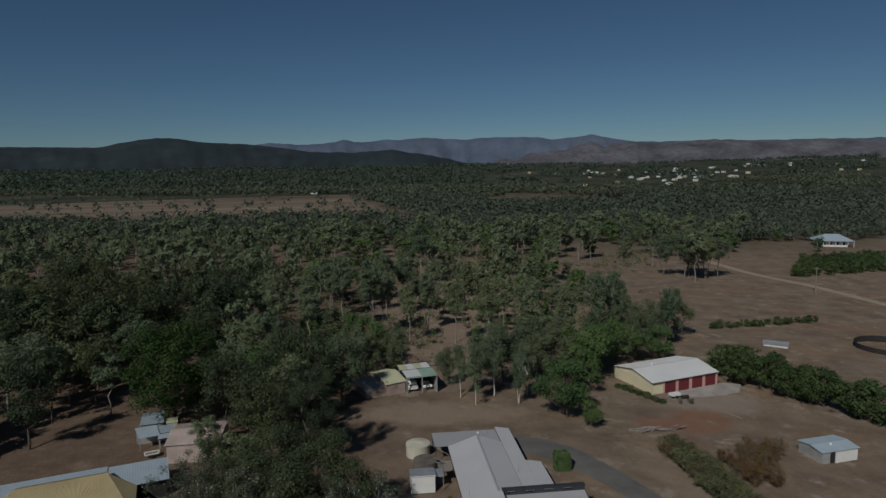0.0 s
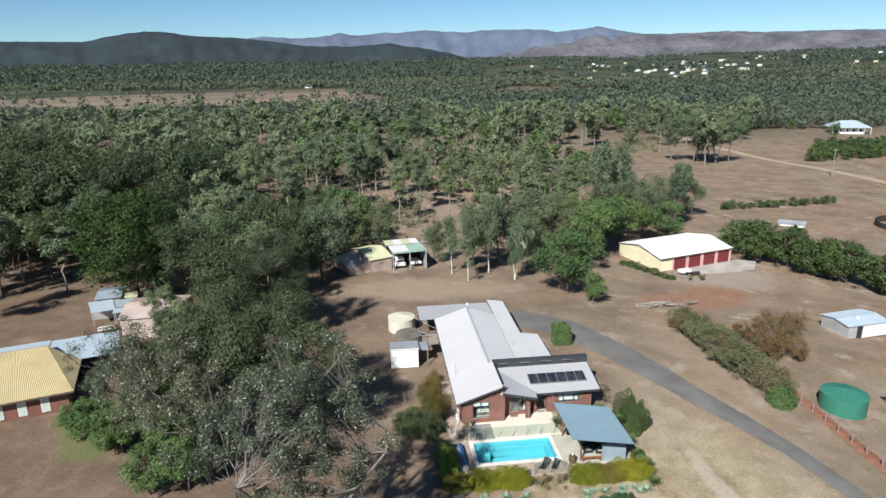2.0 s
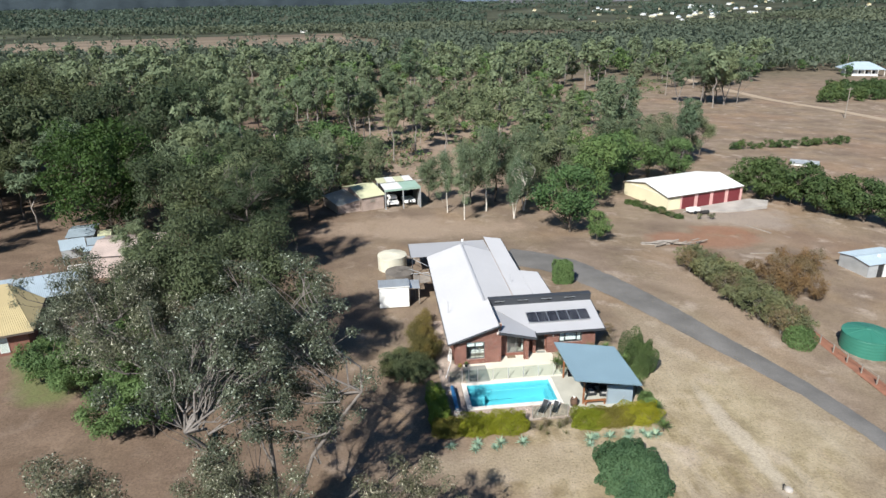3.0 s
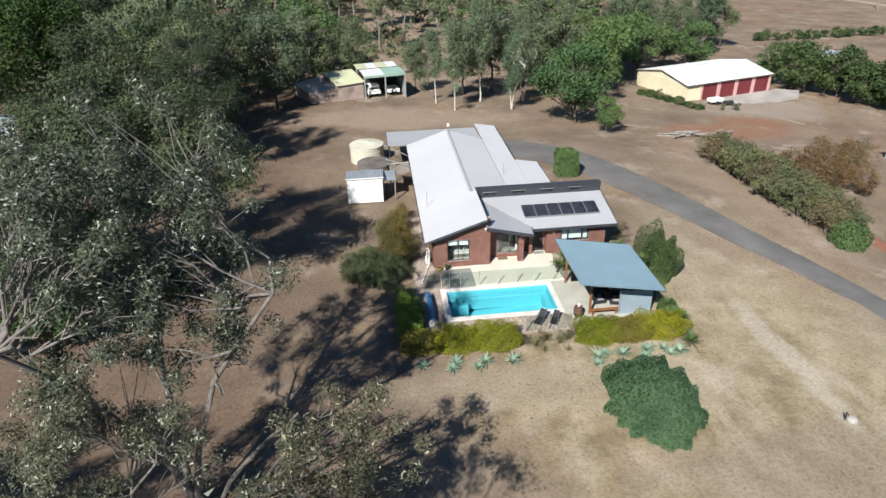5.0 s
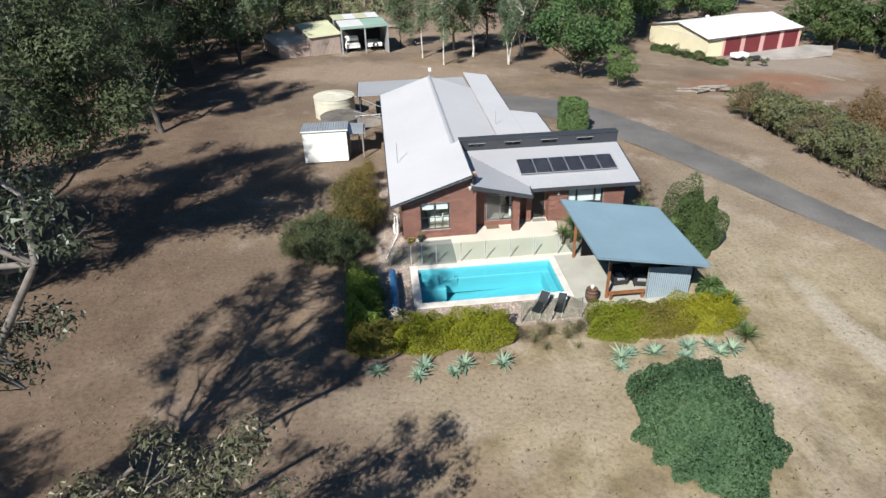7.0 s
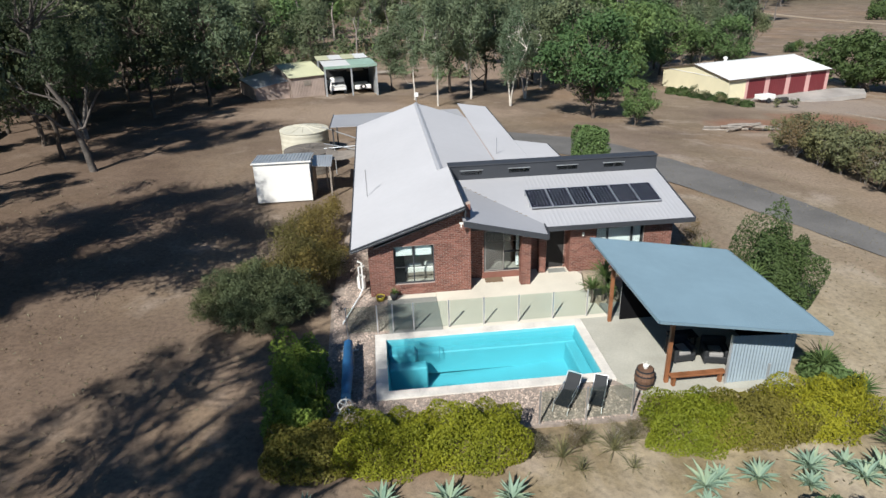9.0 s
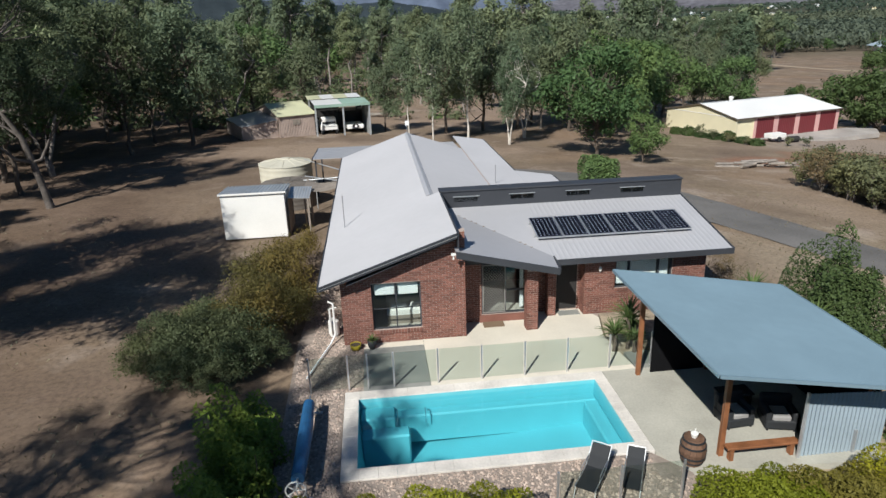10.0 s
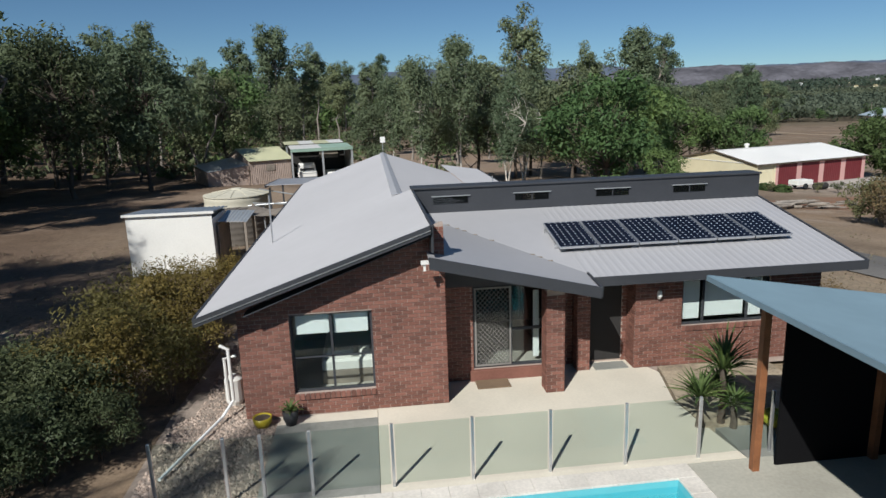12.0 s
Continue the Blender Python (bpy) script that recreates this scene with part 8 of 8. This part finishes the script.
def town():
    rng = random.Random(21)
    kinds = [town_house(i) for i in range(4)]
    first = [(820, 1500), (900, 1650), (700, 1400), (1000, 1750)]
    for k, (x, y) in zip(kinds, first):
        k.matrix_basis = pose(x, y, far_z(x, y) + 1.0, 0, 0, rng.uniform(-60, 60))
    for _ in range(65):
        y = 1480 + 700 * rng.random()
        x = y * (rng.uniform(0.2, 0.85) if rng.random() < 0.4 else rng.gauss(0.5, 0.13))
        copy_thing(kinds[rng.randrange(4)], pose(x, y, far_z(x, y) + 1.0 + rng.uniform(0, 3), 0, 0, rng.uniform(-60, 60)))
    for x, y in ((612, 985), (640, 1010), (700, 1040), (738, 1064), (470, 1380), (500, 1420), (-420, 1420), (-130, 1300), (-560, 1500), (150, 1050), (-640, 1560)):
        copy_thing(kinds[rng.randrange(4)], pose(x, y, far_z(x, y) + 1.0, 0, 0, rng.uniform(-30, 30)))


town()

# homestead on the right with verandah roof
fh = thing("homestead", "white timber homestead with grey hipped roof and verandah", "house", pose(288, 316, gz(288, 316), 0, 0, -20))
part("wall", Shape().box(-8, 8, -6, 6, -1, 4.2), M["white"], fh)
s = Shape()
for a, b, c, d in (((-11, -9, 4.0), (11, -9, 4.0), (4, 0, 7.8), (-4, 0, 7.8)), ((11, 9, 4.0), (-11, 9, 4.0), (-4, 0, 7.8), (4, 0, 7.8))):
    s.slab([a, b, c, d], 0.15)
s.slab([(11, -9, 4.0), (11, 9, 4.0), (4, 0, 7.8)], 0.15).slab([(-11, 9, 4.0), (-11, -9, 4.0), (-4, 0, 7.8)], 0.15)
part("roof", s, M["roof_pale_blue"], fh)
for i in range(7):
    part("verandah_post", Shape().box(-10.5 + i * 3.5 - 0.12, -10.5 + i * 3.5 + 0.12, -8.6, -8.4, -1, 4.0), M["white"], fh)
for i in range(4):
    part("window", Shape().box(-6.5 + i * 3.8, -5.2 + i * 3.8, -6.05, -6.01, 1.2, 3.2), M["black"], fh)
for i, (k, x, y, h) in enumerate(((3, 262, 352, 15), (4, 268, 343, 8), (5, 252, 350, 7), (4, 281, 350, 9), (4, 258, 287, 9.5), (5, 300, 345, 10))):
    tree("garden_tree", "dark dense garden tree beside the homestead", (mid_shade if k == 3 else mid_green)[i % 3], x, y, h, 50 * i, group="homestead garden")
citrus = [tree_meshes(221 + i, 4.5, 3.0, 0.05, 16, 1.2, 700, 0.36, "bark_dark", "leaf_dark", 0.12, 1, (0, 0), 0.7, 0.5, 0.3, 3, "citrus") for i in range(3)]
for r in range(6):
    for i in range(9):
        x, y = 186 + i * 6.6 + r * 7.5 + 0.8 * math.sin(i * 5 + r), 206 + i * 1.4 + r * 9.0 + 0.8 * math.cos(i * 3 + r)
        tree("orchard_tree", "dark rounded citrus tree in an orchard row", citrus[(i + r) % 3], x, y, 4.6 + 0.6 * math.sin(i * 2.2 + r * 1.3), 40 * i, group="orchard")
for i in range(14):
    x, y = 92 + i * 3.0, 112.0 + 0.55 * i + 0.6 * math.sin(i * 2.0)
    tree("boundary_shrub", "dark green shrub in a boundary line", citrus[i % 3], x, y, 2.2 + 0.4 * math.sin(i * 1.7), 40 * i, "shrub", "boundary shrubs")
for i, (x, y) in enumerate(((166, 166), (131, 240), (235, 360), (290, 330))):
    pl = thing("power_pole", "grey timber power pole with crossarm", "power pole", pose(x, y, gz(x, y), 0, 0, 20 * i))
    part("pole", Shape().tube([(0, 0, -0.5), (0, 0, 11)], [0.2, 0.14], 8), M["timber_grey"], pl)
    part("crossarm", Shape().box(-1.1, 1.1, -0.07, 0.07, 10.2, 10.4), M["timber_grey"], pl)
_v, _f = strip([(186, 85), (179, 120), (177, 147), (176, 182), (170, 224), (175, 306), (189, 373), (240, 493)], [5, 5, 5, 5, 5, 6, 6, 7], 0.12)
tagged(new("road_track", mesh_of("road_track", _v, _f, [M["straw_track"] if "straw_track" in M else M.setdefault("straw_track", surface("pale_dirt", (0.36, 0.28, 0.2), 0.95, vary=0.12, coarse=0.2))])), "pale dirt track across the paddock", "track", kind="structure")
gable_shed("farm_shed", "low white farm shed behind the mango row", "shed", pose(96, 92.5, gz(96, 92) - 1.5, 0, 0, -35), 6, 4.5, 2.0, 0.4, "white", "galv")
pen = thing("round_yard", "dark steel round yard for horses", "yard", pose(129, 87, gz(129, 87)))
for k in range(24):
    a, b = 2 * math.pi * k / 24, 2 * math.pi * (k + 1) / 24
    part("panel", Shape().slab([(8 * math.cos(a), 8 * math.sin(a), 1.6), (8 * math.cos(b), 8 * math.sin(b), 1.6), (8.1 * math.cos(b), 8.1 * math.sin(b), 1.6), (8.1 * math.cos(a), 8.1 * math.sin(a), 1.6)], 1.6), M["dark"], pen)


# ---------------------------------------------------------------- bricks, laid course by course
BL, BH, BD, JOINT = 0.226, 0.072, 0.03, 0.014
BASE = YARD + 0.01


def brick_mesh(name, length):
    return Shape().box(0, length, 0, BD, 0, BH, 0.004).mesh(name, M["brick"])


full_brick, half_brick = brick_mesh("brick", BL), brick_mesh("brick_half", (BL - JOINT) / 2)


def lay(parent, x0, x1, y, z0, ztop, holes, singly_below):
    """Running bond on the wall face at y, bricks standing proud of the mortar."""
    rest = Shape()
    course = 0
    z = z0
    while z + BH < 4.0:
        x = x0 - (BL + JOINT) / 2 * (course % 2)
        while x < x1 - 0.03:
            a, b = max(x, x0), min(x + BL, x1)
            pieces = [(a, b)]
            for h0, h1, hz0, hz1 in holes:
                if z + BH > hz0 and z < hz1:
                    nxt = []
                    for p, q in pieces:
                        if q <= h0 or p >= h1:
                            nxt.append((p, q))
                        else:
                            if p < h0 - 0.03:
                                nxt.append((p, h0))
                            if q > h1 + 0.03:
                                nxt.append((h1, q))
                    pieces = nxt
            for p, q in pieces:
                if q - p < 0.03 or z + BH > min(ztop(p), ztop(q)):
                    continue
                if z < singly_below and q - p > 0.2:
                    part("brick", full_brick, None, parent, m=pose(p, y - 0.012, z))
                elif z < singly_below and abs(q - p - 0.11) < 0.02:
                    part("brick", half_brick, None, parent, m=pose(p, y - 0.012, z))
                else:
                    rest.box(p, q, y - 0.012, y + 0.018, z, z + BH, 0.004)
            x += BL + JOINT
        z += BH + JOINT
        course += 1
    if rest.v:
        tagged(part("brick_run", rest, M["brick_mass"], parent), kind="stuff")


lay(front_wall, 0.02, 4.44, GY, BASE, under, [(WIN[0], WIN[1], WIN[2] - 0.13, WIN[3])], 1.3)
lay(east_wall, 9.2, 14.0, EY, BASE, lambda x: 2.28, [(WIN2[0], WIN2[1], WIN2[2] - 0.1, WIN2[3])], 1.1)
lay(pier, 6.72, 7.13, 0.0, BASE, lambda x: 2.18, [], 1.6)


# walls set back in the porch, and the faces turned sideways
def lay_side(parent, x, face, y0, y1, z1):
    """Stretcher courses on a face at x that looks along x (face +1 or -1)."""
    run = Shape()
    c = 0
    z = BASE
    while z + BH < z1:
        y = y0 - (BL + JOINT) / 2 * (c % 2)
        while y < y1 - 0.03:
            a, b = max(y, y0), min(y + BL, y1)
            if b - a > 0.03:
                run.box(*sorted((x - 0.01 * face, x + 0.012 * face)), a, b, z, z + BH, 0.003)
            y += BL + JOINT
        z += BH + JOINT
        c += 1
    tagged(part("brick_run", run, M["brick_mass"], parent), kind="stuff")


for ob in house.children:
    if ob.name.split(".")[0] in ("side_wall", "porch_wall", "porch_pier", "rear_wall"):
        ob.data.materials[0] = M["mortar"]
lay_side(left_wall, 0.02, -1, GY, 12.0, 2.4)
lay_side(east_wall, 9.2, -1, EY + 0.02, 1.5, 2.3)
lay_side(pier, 6.72, -1, 0.0, 0.4, 2.28)
lay_side(pier, 7.13, 1, 0.0, 0.4, 2.28)
lay_side(front_wall, 4.44, 1, GY + 0.01, 1.0, 2.85)
porch_ = [ob for ob in house.children if ob.name.split(".")[0] == "porch_wall"]
lay(porch_[0], 4.44, 7.3, 1.0, BASE, lambda x: 2.4, [DOOR], 0.0)
lay(porch_[1], 7.3, 9.2, 1.5, BASE, lambda x: 2.34, [(8.23, 9.07, -0.2, 2.07)], 0.0)
pier2 = [ob for ob in house.children if ob.name.split(".")[0] == "porch_pier"][1]
lay(pier2, 7.78, 8.1, 1.05, BASE, lambda x: 2.18, [], 0.0)
lay_side(pier2, 7.78, -1, 1.05, 1.37, 2.18)
